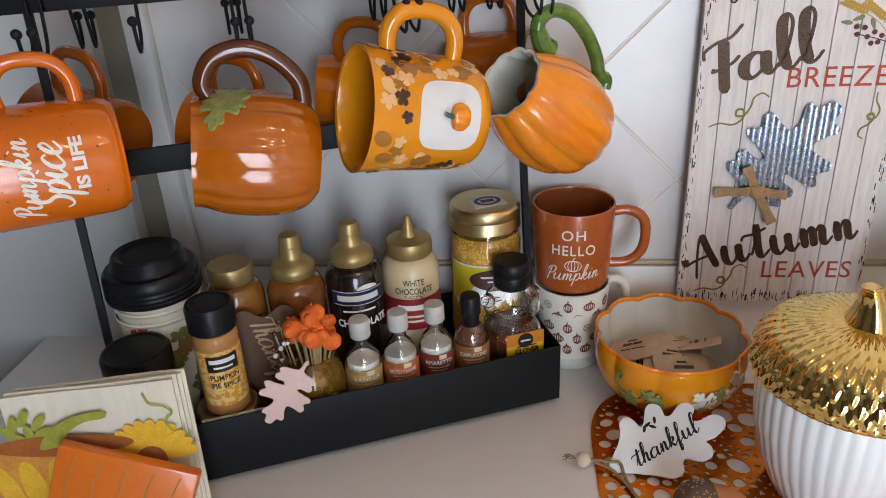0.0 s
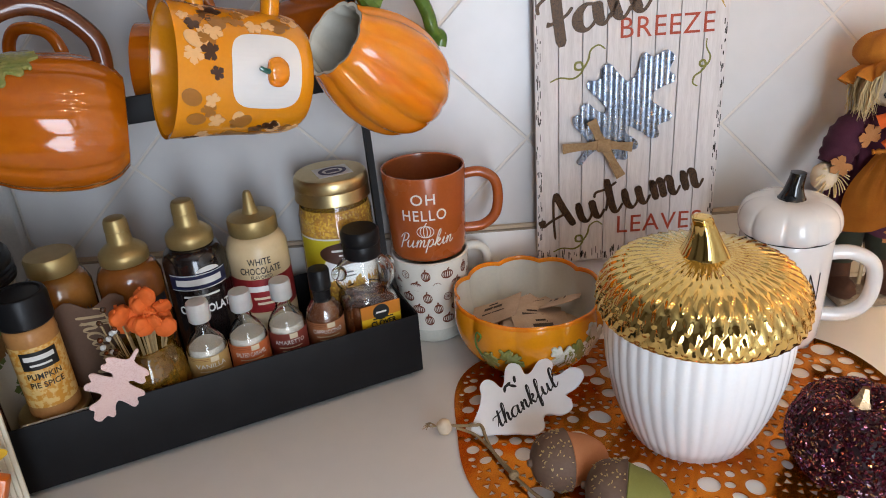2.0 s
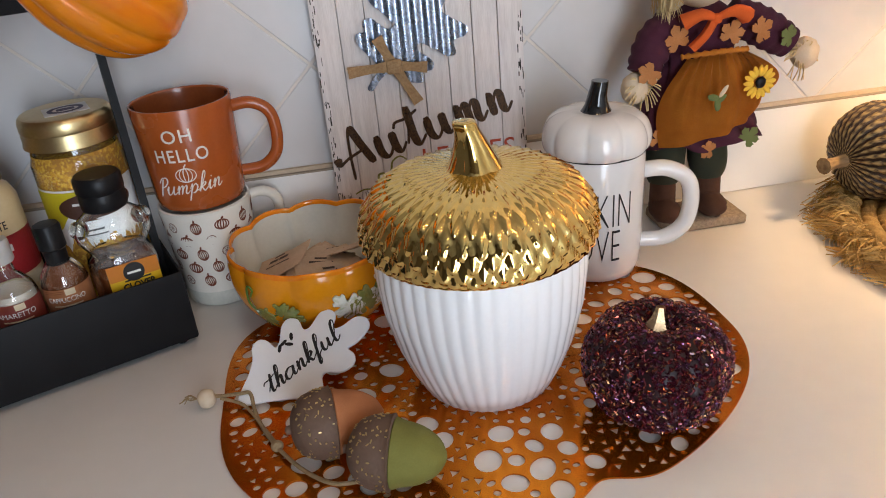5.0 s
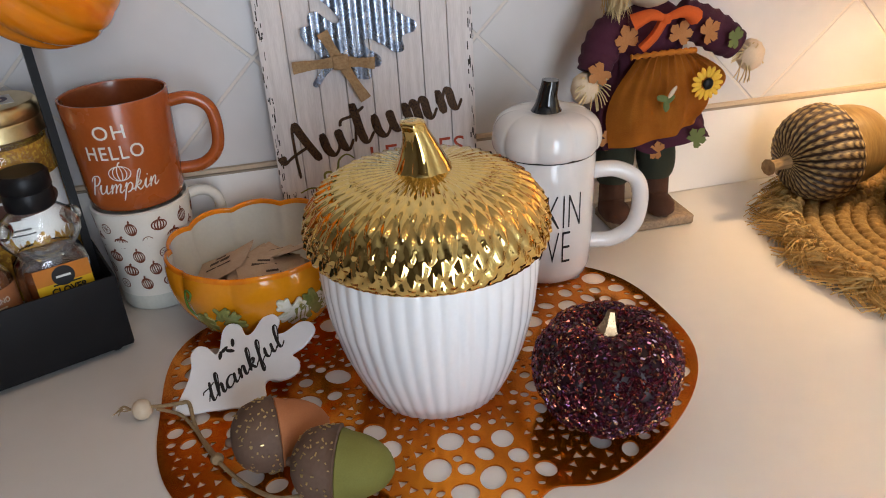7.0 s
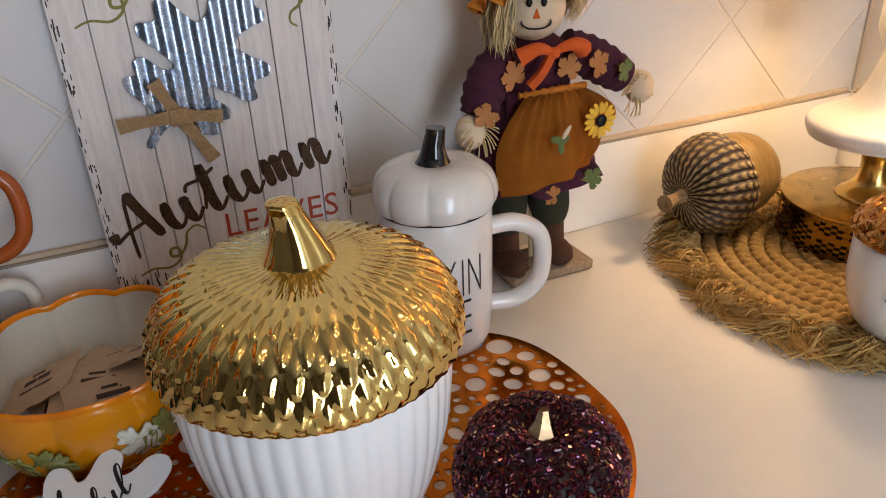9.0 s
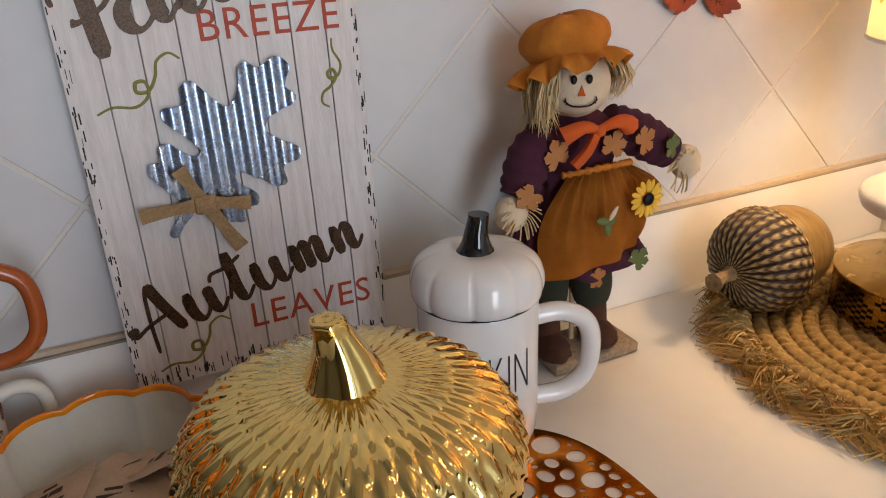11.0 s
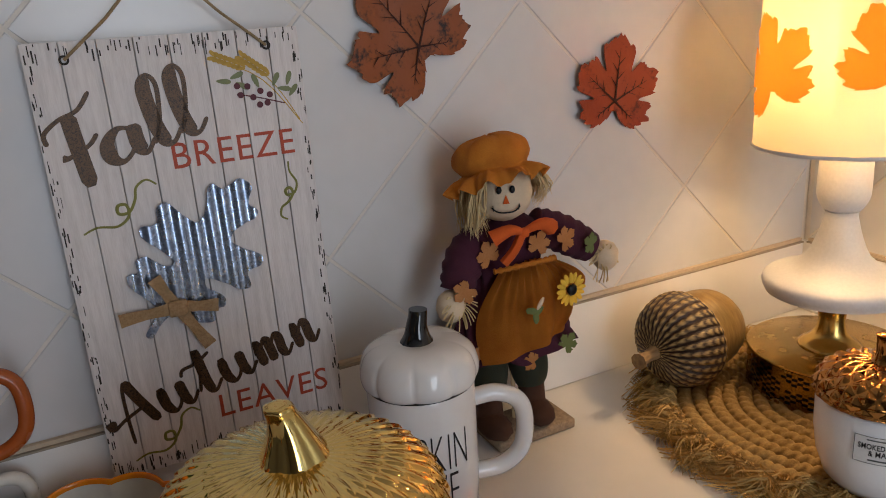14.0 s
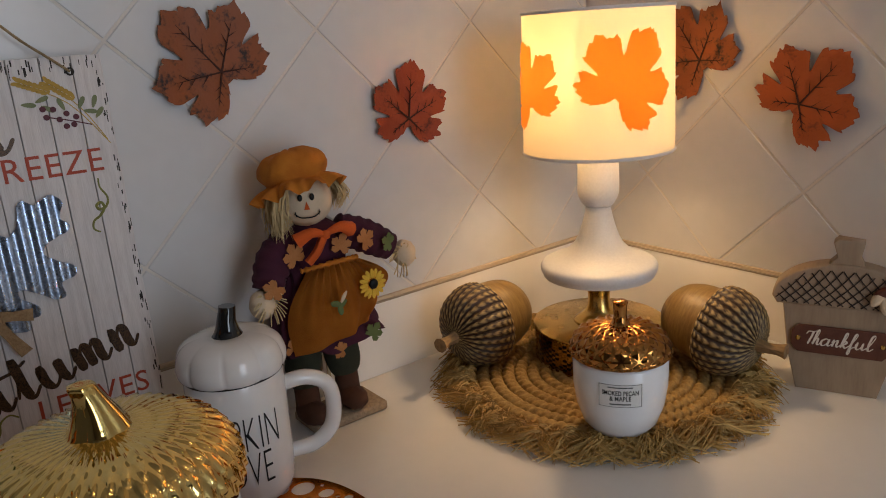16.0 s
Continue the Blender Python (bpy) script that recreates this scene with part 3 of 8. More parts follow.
# ---- the table lamp on its brass stand ----
def perforated_drum(r, h, count, rows):
    bm = bmesh.new()
    k = count * 2
    grid = []
    for i in range(rows * 2 + 3):
        z = h * i / (rows * 2 + 2)
        grid.append([bm.verts.new((r * math.cos(math.tau * j / k), r * math.sin(math.tau * j / k), z)) for j in range(k)])
    r3 = random.Random(4)
    for i in range(rows * 2 + 2):
        for j in range(k):
            if 0 < i < rows * 2 + 1 and (i + j) % 2 == 0 and r3.random() < 0.75:
                continue
            bm.faces.new((grid[i][j], grid[i][(j + 1) % k], grid[i + 1][(j + 1) % k], grid[i + 1][j]))
    bmesh.ops.solidify(bm, geom=bm.faces, thickness=0.0012)
    return bm


stand_t = thing("brass_stand", pose(LAMP[0], LAMP[1], 0.012), "round perforated brass stand with a flared brass stem", "stand")
part("drum", perforated_drum(0.087, 0.046, 44, 6), M_BRASS, stand_t, smooth=30)
part("lining", lathe([(0.0, 0.001), (0.082, 0.001), (0.082, 0.044)], 48), M_BLACKPL, stand_t)
part("top", lathe([(0, 0.0465), (0.086, 0.0465), (0.0885, 0.0475), (0.0885, 0.0495), (0.086, 0.0505), (0, 0.0505)], 64), M_BRASS, stand_t)
part("stem", lathe([(0.034, 0.0508), (0.032, 0.054), (0.020, 0.064), (0.015, 0.078), (0.0155, 0.094), (0.022, 0.109), (0.030, 0.116), (0.0, 0.116)], 40, smooth_n=4), M_BRASS, stand_t)


def shade_material():
    m = bpy.data.materials.new("cream_fabric_shade")
    m.use_nodes = True
    n, l = m.node_tree.nodes, m.node_tree.links
    p = n["Principled BSDF"]
    p.inputs["Base Color"].default_value, p.inputs["Roughness"].default_value = (0.86, 0.80, 0.66, 1), 0.9
    tr, mix, co, w = n.new("ShaderNodeBsdfTranslucent"), n.new("ShaderNodeMixShader"), n.new("ShaderNodeTexCoord"), n.new("ShaderNodeTexNoise")
    w.inputs["Scale"].default_value = 900
    l.new(co.outputs["Object"], w.inputs["Vector"])
    tr.inputs["Color"].default_value = (0.88, 0.79, 0.62, 1)
    mix.inputs["Fac"].default_value = 0.42
    l.new(p.outputs[0], mix.inputs[1])
    l.new(tr.outputs[0], mix.inputs[2])
    bp = n.new("ShaderNodeBump")
    bp.inputs["Strength"].default_value, bp.inputs["Distance"].default_value = 0.3, 0.0005
    l.new(w.outputs["Fac"], bp.inputs["Height"])
    l.new(bp.outputs["Normal"], p.inputs["Normal"])
    l.new(mix.outputs[0], n["Material Output"].inputs["Surface"])
    return m


lamp = thing("table_lamp", pose(LAMP[0], LAMP[1], 0.1165), "white table lamp, switched on, with a cream drum shade", "lamp")
part("base", lathe([(0, 0.012), (0.066, 0.012), (0.0735, 0.0155), (0.0765, 0.022), (0.075, 0.029), (0.066, 0.0345), (0.046, 0.043), (0.031, 0.057), (0.022, 0.079), (0.0165, 0.1005), (0.0160, 0.106), (0, 0.106)], 64, smooth_n=3), M_LAMPW, lamp, smooth=60)
part("neck", lathe([(0.0, 0.1062), (0.016, 0.1062), (0.022, 0.112), (0.0262, 0.122), (0.0268, 0.135), (0.0262, 0.166), (0.0255, 0.196), (0.0, 0.196)], 48, smooth_n=3), M_LAMPW, lamp, smooth=60)
SH = shade_material()
sb, st, rb, rt = 0.179, 0.350, 0.0945, 0.0915
shade_ob = part("shade", lathe([(rb, sb), (rt, st), (rt - 0.0012, st), (rb - 0.0012, sb)], 96), SH, lamp, "glowing cream fabric drum shade", smooth=60)
part("trim_ring", lathe([(rb + 0.0006, sb - 0.0015), (rb + 0.0016, sb), (rb + 0.0006, sb + 0.0025), (rb - 0.002, sb + 0.001), (rb + 0.0006, sb - 0.0015)], 96), M_LAMPW, shade_ob)
part("trim_ring", lathe([(rt + 0.0006, st - 0.0025), (rt + 0.0016, st), (rt + 0.0006, st + 0.0015), (rt - 0.002, st), (rt + 0.0006, st - 0.0025)], 96), M_LAMPW, shade_ob)
def lit_leaf_material():
    m = mat("orange_leaf_on_shade", (0.62, 0.17, 0.02), (0.54, 0.13, 0.015), 0.8, scale=60)
    n, l = m.node_tree.nodes, m.node_tree.links
    tr, mx = n.new("ShaderNodeBsdfTranslucent"), n.new("ShaderNodeMixShader")
    tr.inputs["Color"].default_value = (0.95, 0.57, 0.25, 1)
    mx.inputs["Fac"].default_value = 0.92
    l.new(n["Principled BSDF"].outputs[0], mx.inputs[1])
    l.new(tr.outputs[0], mx.inputs[2])
    l.new(mx.outputs[0], n["Material Output"].inputs["Surface"])
    return m


part("bulb", lathe([(0, 0.196), (0.012, 0.198), (0.013, 0.214), (0.012, 0.22)], 16), M_LAMPW, lamp)


# ---- autumn leaves, cut from fabric ----
def maple(size, jag=0.02, seed=1):
    """A grape-like maple leaf outline, stalk at the origin, tip up."""
    r4 = random.Random(seed)
    lobes = [(-1.98, 0.70), (-0.98, 0.90), (0.0, 1.04), (0.98, 0.90), (1.98, 0.70)]
    notches = [(-1.50, 0.30), (-0.47, 0.34), (0.50, 0.30), (1.46, 0.28)]
    out, steps = [], 174
    for i in range(steps + 1):
        a = -2.86 + 5.72 * i / steps
        q = max(w * (1 - 0.30 * abs(a - c)) + 0.08 * math.exp(-abs(a - c) / 0.09) for c, w in lobes)
        q -= sum(d * math.exp(-((a - c) / 0.075) ** 4) for c, d in notches)
        q *= min(1, 0.36 + (2.86 - abs(a)) * 1.5)
        tooth = (abs(a) * 4.4 + 0.3 * math.sin(seed + 3 * a)) % 1
        q += jag * (2.2 * (0.5 - tooth) + r4.uniform(-0.4, 0.4))
        out.append((size * 0.55 * q * math.sin(a) * 1.04, size * 0.55 * q * math.cos(a)))
    return out


M_LITLEAF = lit_leaf_material()
for sa, sz, size_, srot in ((-119, 0.268, 0.128, -32), (-199, 0.262, 0.118, 20)):
    lf_ = bmesh.new()
    lf_.from_mesh(curve_mesh([[(x, y - 0.012) for x, y in maple(size_, 0.03, 4)]], 0.0004))
    for k in range(-12, 13):
        bmesh.ops.bisect_plane(lf_, geom=list(lf_.verts) + list(lf_.edges) + list(lf_.faces), plane_co=(k * 0.006, 0, 0), plane_no=(1, 0, 0))
    lf_.transform(Matrix.Rotation(radians(srot), 4, "Z"))
    part("shade_leaf", bend(to_mesh(lf_, 0), lambda z: 0.0936 + 0.003 * (0.35 - z) / 0.17, radians(sa), sz), M_LITLEAF, shade_ob, "orange leaf glowing on the shade", smooth=0)
M_LEAFA = mat("rust_fabric_leaf", (0.24, 0.060, 0.010), (0.018, 0.007, 0.004), 0.55, scale=45, fine=260, thresh=(0.52, 0.66), bump=0.4, sheen=0.0)
M_LEAFB = mat("red_orange_fabric_leaf", (0.27, 0.038, 0.009), (0.09, 0.012, 0.005), 0.6, scale=45, fine=260, thresh=(0.54, 0.68), bump=0.4, sheen=0.0)
M_LEAFC = mat("orange_fabric_leaf", (0.34, 0.066, 0.010), (0.15, 0.024, 0.006), 0.6, scale=45, fine=260, thresh=(0.55, 0.70), bump=0.4, sheen=0.0)
M_VEIN = mat("dark_leaf_vein", (0.05, 0.012, 0.005), None, 0.8)


def wall_leaf(m, size, material, label, seed):
    t = thing("fabric_leaf", m, label, "leaf", "leaves on the tiles")
    me = curve_mesh([[(x, y) for x, y in maple(size, 0.03, seed)]], 0.0008)
    bm = bmesh.new()
    bm.from_mesh(me)
    for k in range(-7, 8):
        for no in ((1, 0, 0), (0, 1, 0)):
            bmesh.ops.bisect_plane(bm, geom=list(bm.verts) + list(bm.edges) + list(bm.faces), plane_co=(k * size / 13, k * size / 13, 0), plane_no=no)
    for v in bm.verts:
        v.co.z += 0.16 * (v.co.x ** 2) / size + 0.0012 * math.sin(v.co.x * 110 + seed) * math.sin(v.co.y * 90)
    part("blade", bm, material, t, smooth=60)
    for a, k in ((0, 0.86), (1.02, 0.72), (-1.02, 0.72), (2.2, 0.48), (-2.2, 0.48)):
        e = size * 0.55 * k
        pts = [(0, 0, 0.0012), (0.5 * e * math.sin(a), 0.5 * e * math.cos(a), 0.0014 + 0.16 * (0.5 * e * math.sin(a)) ** 2 / size), (e * math.sin(a), e * math.cos(a), 0.0016 + 0.16 * (e * math.sin(a)) ** 2 / size)]
        part("vein", tube(pts, lambda s: 0.0013 * (1.1 - s), 4, 3), M_VEIN, t)
        for k, f in enumerate((0.28, 0.42, 0.56, 0.70, 0.82)):
            o = Vector((f * e * math.sin(a), f * e * math.cos(a), 0.0015 + 0.16 * (f * e * math.sin(a)) ** 2 / size))
            aa = a + (0.75 if k % 2 else -0.75)
            o2 = o + Vector((math.sin(aa), math.cos(aa), 0)) * e * (0.30 - 0.12 * f)
            o2.z = 0.0015 + 0.16 * o2.x ** 2 / size
            part("vein", tube([o, o2], lambda s: 0.0007 * (1.1 - s), 4, 2), M_VEIN, t)
    return t


def on_north(x, z, turn, off=0.004):
    return Matrix.Translation((x, WALL_Y - off, z)) @ Matrix.Rotation(radians(90), 4, "X") @ Matrix.Rotation(radians(turn), 4, "Z")


def on_east(y, z, turn, off=0.004):
    return Matrix.Translation((WALL_X - off, y, z)) @ Matrix.Rotation(radians(-90), 4, "Z") @ Matrix.Rotation(radians(90), 4, "X") @ Matrix.Rotation(radians(turn), 4, "Z")


# ---- hanging wooden sign ----
M_SIGN = mat("whitewashed_board", (0.53, 0.48, 0.46), (0.70, 0.65, 0.63), 0.6, scale=16, fine=90, stretch=(12, 1, 1), bump=0.2, thresh=(0.25, 0.6))
M_SIGNGAP = mat("board_gap_grey", (0.40, 0.35, 0.33), (0.52, 0.46, 0.44), 0.8, scale=60)
M_CHIP = mat("worn_dark_chip", (0.035, 0.028, 0.022), None, 0.8)
M_GLITTER = cells("bronze_glitter", [(0.03, 0.013, 0.005), (0.06, 0.028, 0.010), (0.02, 0.009, 0.004), (0.09, 0.042, 0.014), (0.045, 0.02, 0.008), (0.03, 0.013, 0.005), (0.40, 0.24, 0.09), (0.05, 0.022, 0.008)], 1300, 0.42, 0.35, 0.6)
M_REDINK = mat("brick_red_print", (0.42, 0.055, 0.018), None, 0.6, scale=80)
M_OLIVE = mat("olive_green_print", (0.20, 0.19, 0.035), None, 0.6, scale=80)
M_MUSTARD = mat("mustard_print", (0.50, 0.30, 0.04), None, 0.6, scale=80)
M_BERRY = mat("berry_print", (0.10, 0.012, 0.022), None, 0.6)
M_SAGEINK = mat("sage_print", (0.19, 0.21, 0.09), None, 0.6)
M_BURLAP = mat("burlap", (0.42, 0.27, 0.14), (0.28, 0.17, 0.08), 0.95, scale=300, fine=900, bump=0.9, stretch=(1, 1, 1))


def galvanized():
    # the blue reflected from the window is put into both base colours
    m = mat("galvanized_corrugated", (0.50, 0.60, 0.78), (0.26, 0.32, 0.44), 0.27, metal=1.0, scale=110, fine=420, thresh=(0.4, 0.62), rough_var=0.15)
    return m


M_GALV = galvanized()


def oak(n=6):
    """An oak leaf outline about 1 high, stalk down at the origin."""
    half = [(0.018, 0.0), (0.028, 0.13), (0.10, 0.17), (0.22, 0.19), (0.27, 0.235), (0.235, 0.28), (0.275, 0.33), (0.24, 0.375), (0.13, 0.375), (0.10, 0.42), (0.20, 0.445), (0.31, 0.455), (0.345, 0.50),
            (0.285, 0.56), (0.33, 0.625), (0.305, 0.68), (0.20, 0.665), (0.11, 0.665), (0.095, 0.72), (0.12, 0.79), (0.155, 0.845), (0.145, 0.89), (0.085, 0.895), (0.06, 0.94), (0.045, 0.985)]
    pts = [(x, y, 0) for x, y in half] + [(0, 1.0, 0)] + [(-x, y, 0) for x, y in half[::-1]]
    return [(p.x, p.y) for p in smooth_path(pts, n, True)]


sign = thing("wall_sign", Matrix.Translation((0.386, 0.9545, 0.258)) @ Matrix.Rotation(radians(90 - 1.3), 4, "X"),
             "whitewashed plank sign with glitter lettering and a metal leaf", "sign")
SW, SHH = 0.224, 0.389
part("backing", box(SW - 0.002, SHH - 0.002, 0.006, at=(0, 0, -0.0045)), M_SIGNGAP, sign)
nb = 8
for i in range(nb):
    w = SW / nb
    r5 = random.Random(i)
    part("plank", box(w - 0.0009, SHH, 0.004, 0.0004, 1, (-SW / 2 + w * (i + 0.5), 0, 0.001)), M_SIGN, sign)
F = 0.0031


def flat(name, me, material, x, y, rot=0.0, z=F, parent=sign, label=""):
    return part(name, me, material, parent, label, Matrix.Translation((x, y, z)) @ Matrix.Rotation(radians(rot), 4, "Z"), smooth=0)


me = script("Fall", 0.126, 0.42, 0.13, 0.0012, 0.02)
me.transform(Matrix.Diagonal((1, 0.86, 1, 1)))
flat("lettering", me, M_GLITTER, -0.044, 0.124, 15)
flat("lettering", text_mesh("BREEZE", 0.033, 0, 0.0, 0.0006, 1.08, 0.108), M_REDINK, 0.0405, 0.092, 0)
flat("lettering", script("Autumn", 0.206, 0.36, 0.12, 0.0012, -0.04, 0.10), M_GLITTER, -0.006, -0.111, 14)
flat("lettering", text_mesh("LEAVES", 0.033, 0, 0.0, 0.0006, 1.08, 0.107), M_REDINK, 0.043, -0.150, 0)


def swirl(x, y, rot, k=1.0, flip=1):
    pts = [(-0.045, -0.012, 0), (-0.030, -0.010, 0), (-0.012, -0.016, 0), (0.002, -0.010, 0), (0.004, 0.002, 0), (-0.004, 0.004, 0), (-0.006, -0.004, 0), (0.004, -0.006, 0), (0.014, 0.004, 0), (0.020, 0.016, 0), (0.032, 0.020, 0), (0.040, 0.012, 0)]
    bm = tube([(px * k, py * k * flip, 0) for px, py, _ in pts], lambda s: 0.0008 + 0.0006 * math.sin(math.pi * s), 6, 6)
    bm.transform(Matrix.Diagonal((1, 1, 0.3, 1)))
    part("swirl", bm, M_OLIVE, sign, "", Matrix.Translation((x, y, F)) @ Matrix.Rotation(radians(rot), 4, "Z"))


swirl(-0.060, 0.055, 12, 0.82)
swirl(0.084, 0.046, -82, 0.62, -1)
swirl(-0.058, -0.163, 12, 0.80)
# wheat, leaves and berries in the corner
def sprig(name, pts, r, material):
    bm = tube(pts, r, 6, 4)
    bm.transform(Matrix.Diagonal((1, 1, 0.3, 1)))
    part(name, bm, material, sign, "", Matrix.Translation((0, 0, F)))


sprig("stalk", [(0.036, 0.172, 0), (0.075, 0.150, 0), (0.106, 0.108, 0)], 0.0005, M_MUSTARD)
sprig("stalk", [(0.062, 0.168, 0), (0.085, 0.145, 0), (0.104, 0.112, 0)], 0.0005, M_MUSTARD)
sprig("twig", [(0.050, 0.140, 0), (0.070, 0.135, 0), (0.092, 0.128, 0)], 0.0006, M_BERRY)


def leaflet(x, y, rot, ln, wd, material, name="leaflet"):
    loop = [(ln / 2 * math.cos(a), wd / 2 * math.sin(a) * (1 + 0.3 * math.cos(a))) for a in [math.tau * i / 14 for i in range(14)]]
    flat(name, curve_mesh([loop], 0.0006), material, x, y, rot, F + 0.0004)


for x0, y0, ang in ((0.034, 0.174, -24), (0.058, 0.172, -38)):
    for i in range(7):
        dx, dy = math.cos(radians(ang)), math.sin(radians(ang))
        for sgn in (1, -1):
            leaflet(x0 + dx * 0.0042 * i - dy * 0.002 * sgn, y0 + dy * 0.0042 * i + dx * 0.002 * sgn, ang + 180 - 22 * sgn, 0.0085, 0.0034, M_MUSTARD, "grain")
for x, y, r_ in ((0.040, 0.152, -8), (0.052, 0.156, 20), (0.068, 0.150, 110), (0.056, 0.147, -30), (0.086, 0.150, 60), (0.098, 0.150, 70), (0.101, 0.139, 50), (0.093, 0.141, -10)):
    leaflet(x, y, r_, 0.013, 0.0045, M_SAGEINK)
for x, y in ((0.051, 0.147), (0.060, 0.146), (0.053, 0.139), (0.064, 0.136), (0.071, 0.141), (0.079, 0.137), (0.076, 0.130), (0.069, 0.129)):
    loop = [(0.0028 * math.cos(math.tau * i / 14), 0.0028 * math.sin(math.tau * i / 14)) for i in range(14)]
    flat("berry", curve_mesh([loop], 0.0006), M_BERRY, x, y, 0, F + 0.0006)
# worn edges
r6 = random.Random(31)
chips = bmesh.new()
for i in range(330):
    side = r6.choice("tbblr")
    ln = r6.uniform(0.002, 0.010)
    if side in "tb":
        x, y = r6.uniform(-SW / 2 + 0.004, SW / 2 - 0.004), (SHH / 2 - ln / 2 - r6.uniform(0, 0.010)) * (1 if side == "t" else -1)
    else:
        x, y = (SW / 2 - r6.uniform(0.001, 0.007)) * (1 if side == "r" else -1), r6.uniform(-SHH / 2 + 0.006, SHH / 2 - 0.006)
    add(chips, box(r6.uniform(0.0005, 0.0013), ln, 0.0003, at=(x, y, F + 0.0001)))
tagged(part("worn_edge", chips, M_CHIP, sign, smooth=0), kind="stuff")
# corrugated metal leaf with a burlap bow
ROT = radians(-40)
leaf_loop = [(x * 0.160 * math.cos(ROT) - (y - 0.5) * 0.163 * math.sin(ROT), x * 0.160 * math.sin(ROT) + (y - 0.5) * 0.163 * math.cos(ROT)) for x, y in oak(4)]
ml = curve_mesh([leaf_loop], 0.0016, 0.0003)
bml = bmesh.new()
bml.from_mesh(ml)
for k in range(-36, 37):
    geom = list(bml.verts) + list(bml.edges) + list(bml.faces)
    bmesh.ops.bisect_plane(bml, geom=geom, plane_co=(k * 0.0022, 0, 0), plane_no=(1, 0, 0))
for v in bml.verts:
    v.co.z += 0.0011 * math.sin(v.co.x * math.tau / 0.0132)
mleaf = part("metal_leaf", bml, M_GALV, sign, "galvanized corrugated metal leaf, blue window reflection in its colour", Matrix.Translation((-0.007, 0.001, F + 0.0045)), smooth=60)
for a, ln, ox, oy in ((3, 0.050, -0.056, -0.040), (-62, 0.048, -0.021, -0.060), (115, 0.034, -0.040, -0.024), (-8, 0.034, -0.014, -0.042)):
    w = 0.0125
    bm = bmesh.new()
    bmesh.ops.create_grid(bm, x_segments=10, y_segments=4, size=0.5, matrix=Matrix.Diagonal((ln, w, 1, 1)))
    for v in bm.verts:
        v.co.z += 0.0012 * math.sin(v.co.x * 120) + 0.001
        v.co.y *= 0.72 + 0.55 * abs(v.co.x) / ln
    bmesh.ops.solidify(bm, geom=bm.faces, thickness=0.0008)
    part("burlap_strip", bm, M_BURLAP, sign, "", Matrix.Translation((ox, oy, F + 0.009)) @ Matrix.Rotation(radians(a), 4, "Z"))
part("burlap_knot", box(0.017, 0.015, 0.006, 0.0025, 2), M_BURLAP, sign, "", Matrix.Translation((-0.032, -0.040, F + 0.010)))
for sx in (-1, 1):
    part("grommet", lathe([(0.0022, 0.0), (0.0040, 0.0004), (0.0040, 0.0012), (0.0022, 0.0014)], 16), M_CHIP, sign, "", Matrix.Translation((0.0815 * sx, 0.180, F)))
part("twine", tube([(-0.0815, 0.180, F + 0.001), (-0.05, 0.206, F + 0.002), (0.0, 0.245, 0.0), (0.05, 0.206, F + 0.002), (0.0815, 0.180, F + 0.001)], 0.0013, 8, 10), M_TWINE, sign, "brown jute hanging twine")


# ---- candle jar ----
candle = thing("candle_jar", pose(0.891, 0.632, 0.0165), "white glass candle jar with a copper acorn lid", "candle")
CR = [(0, 0), (0.026, 0), (0.032, 0.002), (0.0405, 0.012), (0.0475, 0.032), (0.0508, 0.055), (0.0512, 0.086), (0.0495, 0.088), (0.046, 0.0885), (0, 0.0885)]
part("glass", lathe(CR, 72, smooth_n=0), M_WHITEJAR, candle, smooth=60)
cd = [(0.047, 0.0886), (0.0518, 0.089), (0.0535, 0.092), (0.0530, 0.098), (0.0490, 0.107), (0.0405, 0.1145), (0.028, 0.1195), (0.014, 0.1215), (0, 0.122)]
cf = [(p.x, p.y) for p in smooth_path([(r, z, 0) for r, z in cd], 8)]


def facets(r, z, a, s):
    k = min(1, max(0, (s - 0.12) / 0.1)) * min(1, r / 0.03)
    n, rows = 18, 5
    x, y = a / math.tau * n, (1 - s) * rows
    d = 1 - max(abs(((x + y) % 1) - 0.5), abs(((x - y) % 1) - 0.5)) * 2
    d = 0.0030 * k * d
    return r + d * (0.9 if s < 0.4 else 0.4), z + d * (0.4 if s < 0.4 else 0.9)


clid = part("lid", lathe(cf, 216, facets), M_COPPER, candle, "shiny copper faceted lid", smooth=40)
part("stem", lathe([(0, 0.120), (0.012, 0.1205), (0.0085, 0.124), (0.0068, 0.132), (0.0075, 0.144), (0.0085, 0.1475), (0.006, 0.149), (0, 0.149)], 24), M_COPPER, clid)
ca = radians(180 + 39)
M_LABELW = mat("white_paper_label", (0.80, 0.79, 0.77), None, 0.55, scale=60)
M_INK = mat("black_ink", (0.012, 0.011, 0.011), None, 0.5)
M_GREYINK = mat("grey_ink", (0.09, 0.09, 0.09), None, 0.5)
crad = lambda z: 0.0508 + 0.0004 * min(1, max(0, (z - 0.055) / 0.03))
clab = part("label", bend(plate_label(0.047, 0.026), 0.0517, ca, 0.062), M_LABELW, candle)
for zz, hh, ww in ((0.0745, 0.0005, 0.045), (0.0495, 0.0005, 0.045)):
    part("label_rule", bend(plate_label(ww, hh), 0.0519, ca, zz), M_GREYINK, clab)
for dx in (-0.0222, 0.0222):
    part("label_rule", bend(plate_label(0.0005, 0.025), 0.0519, ca + dx / 0.0519, 0.062), M_GREYINK, clab)
part("lettering", bend(text_mesh("SMOKED PECAN", 0.0072, 0, 0.00012, 0.0002, 1.05, 0.038), 0.0519, ca, 0.0650), M_INK, clab, smooth=0)
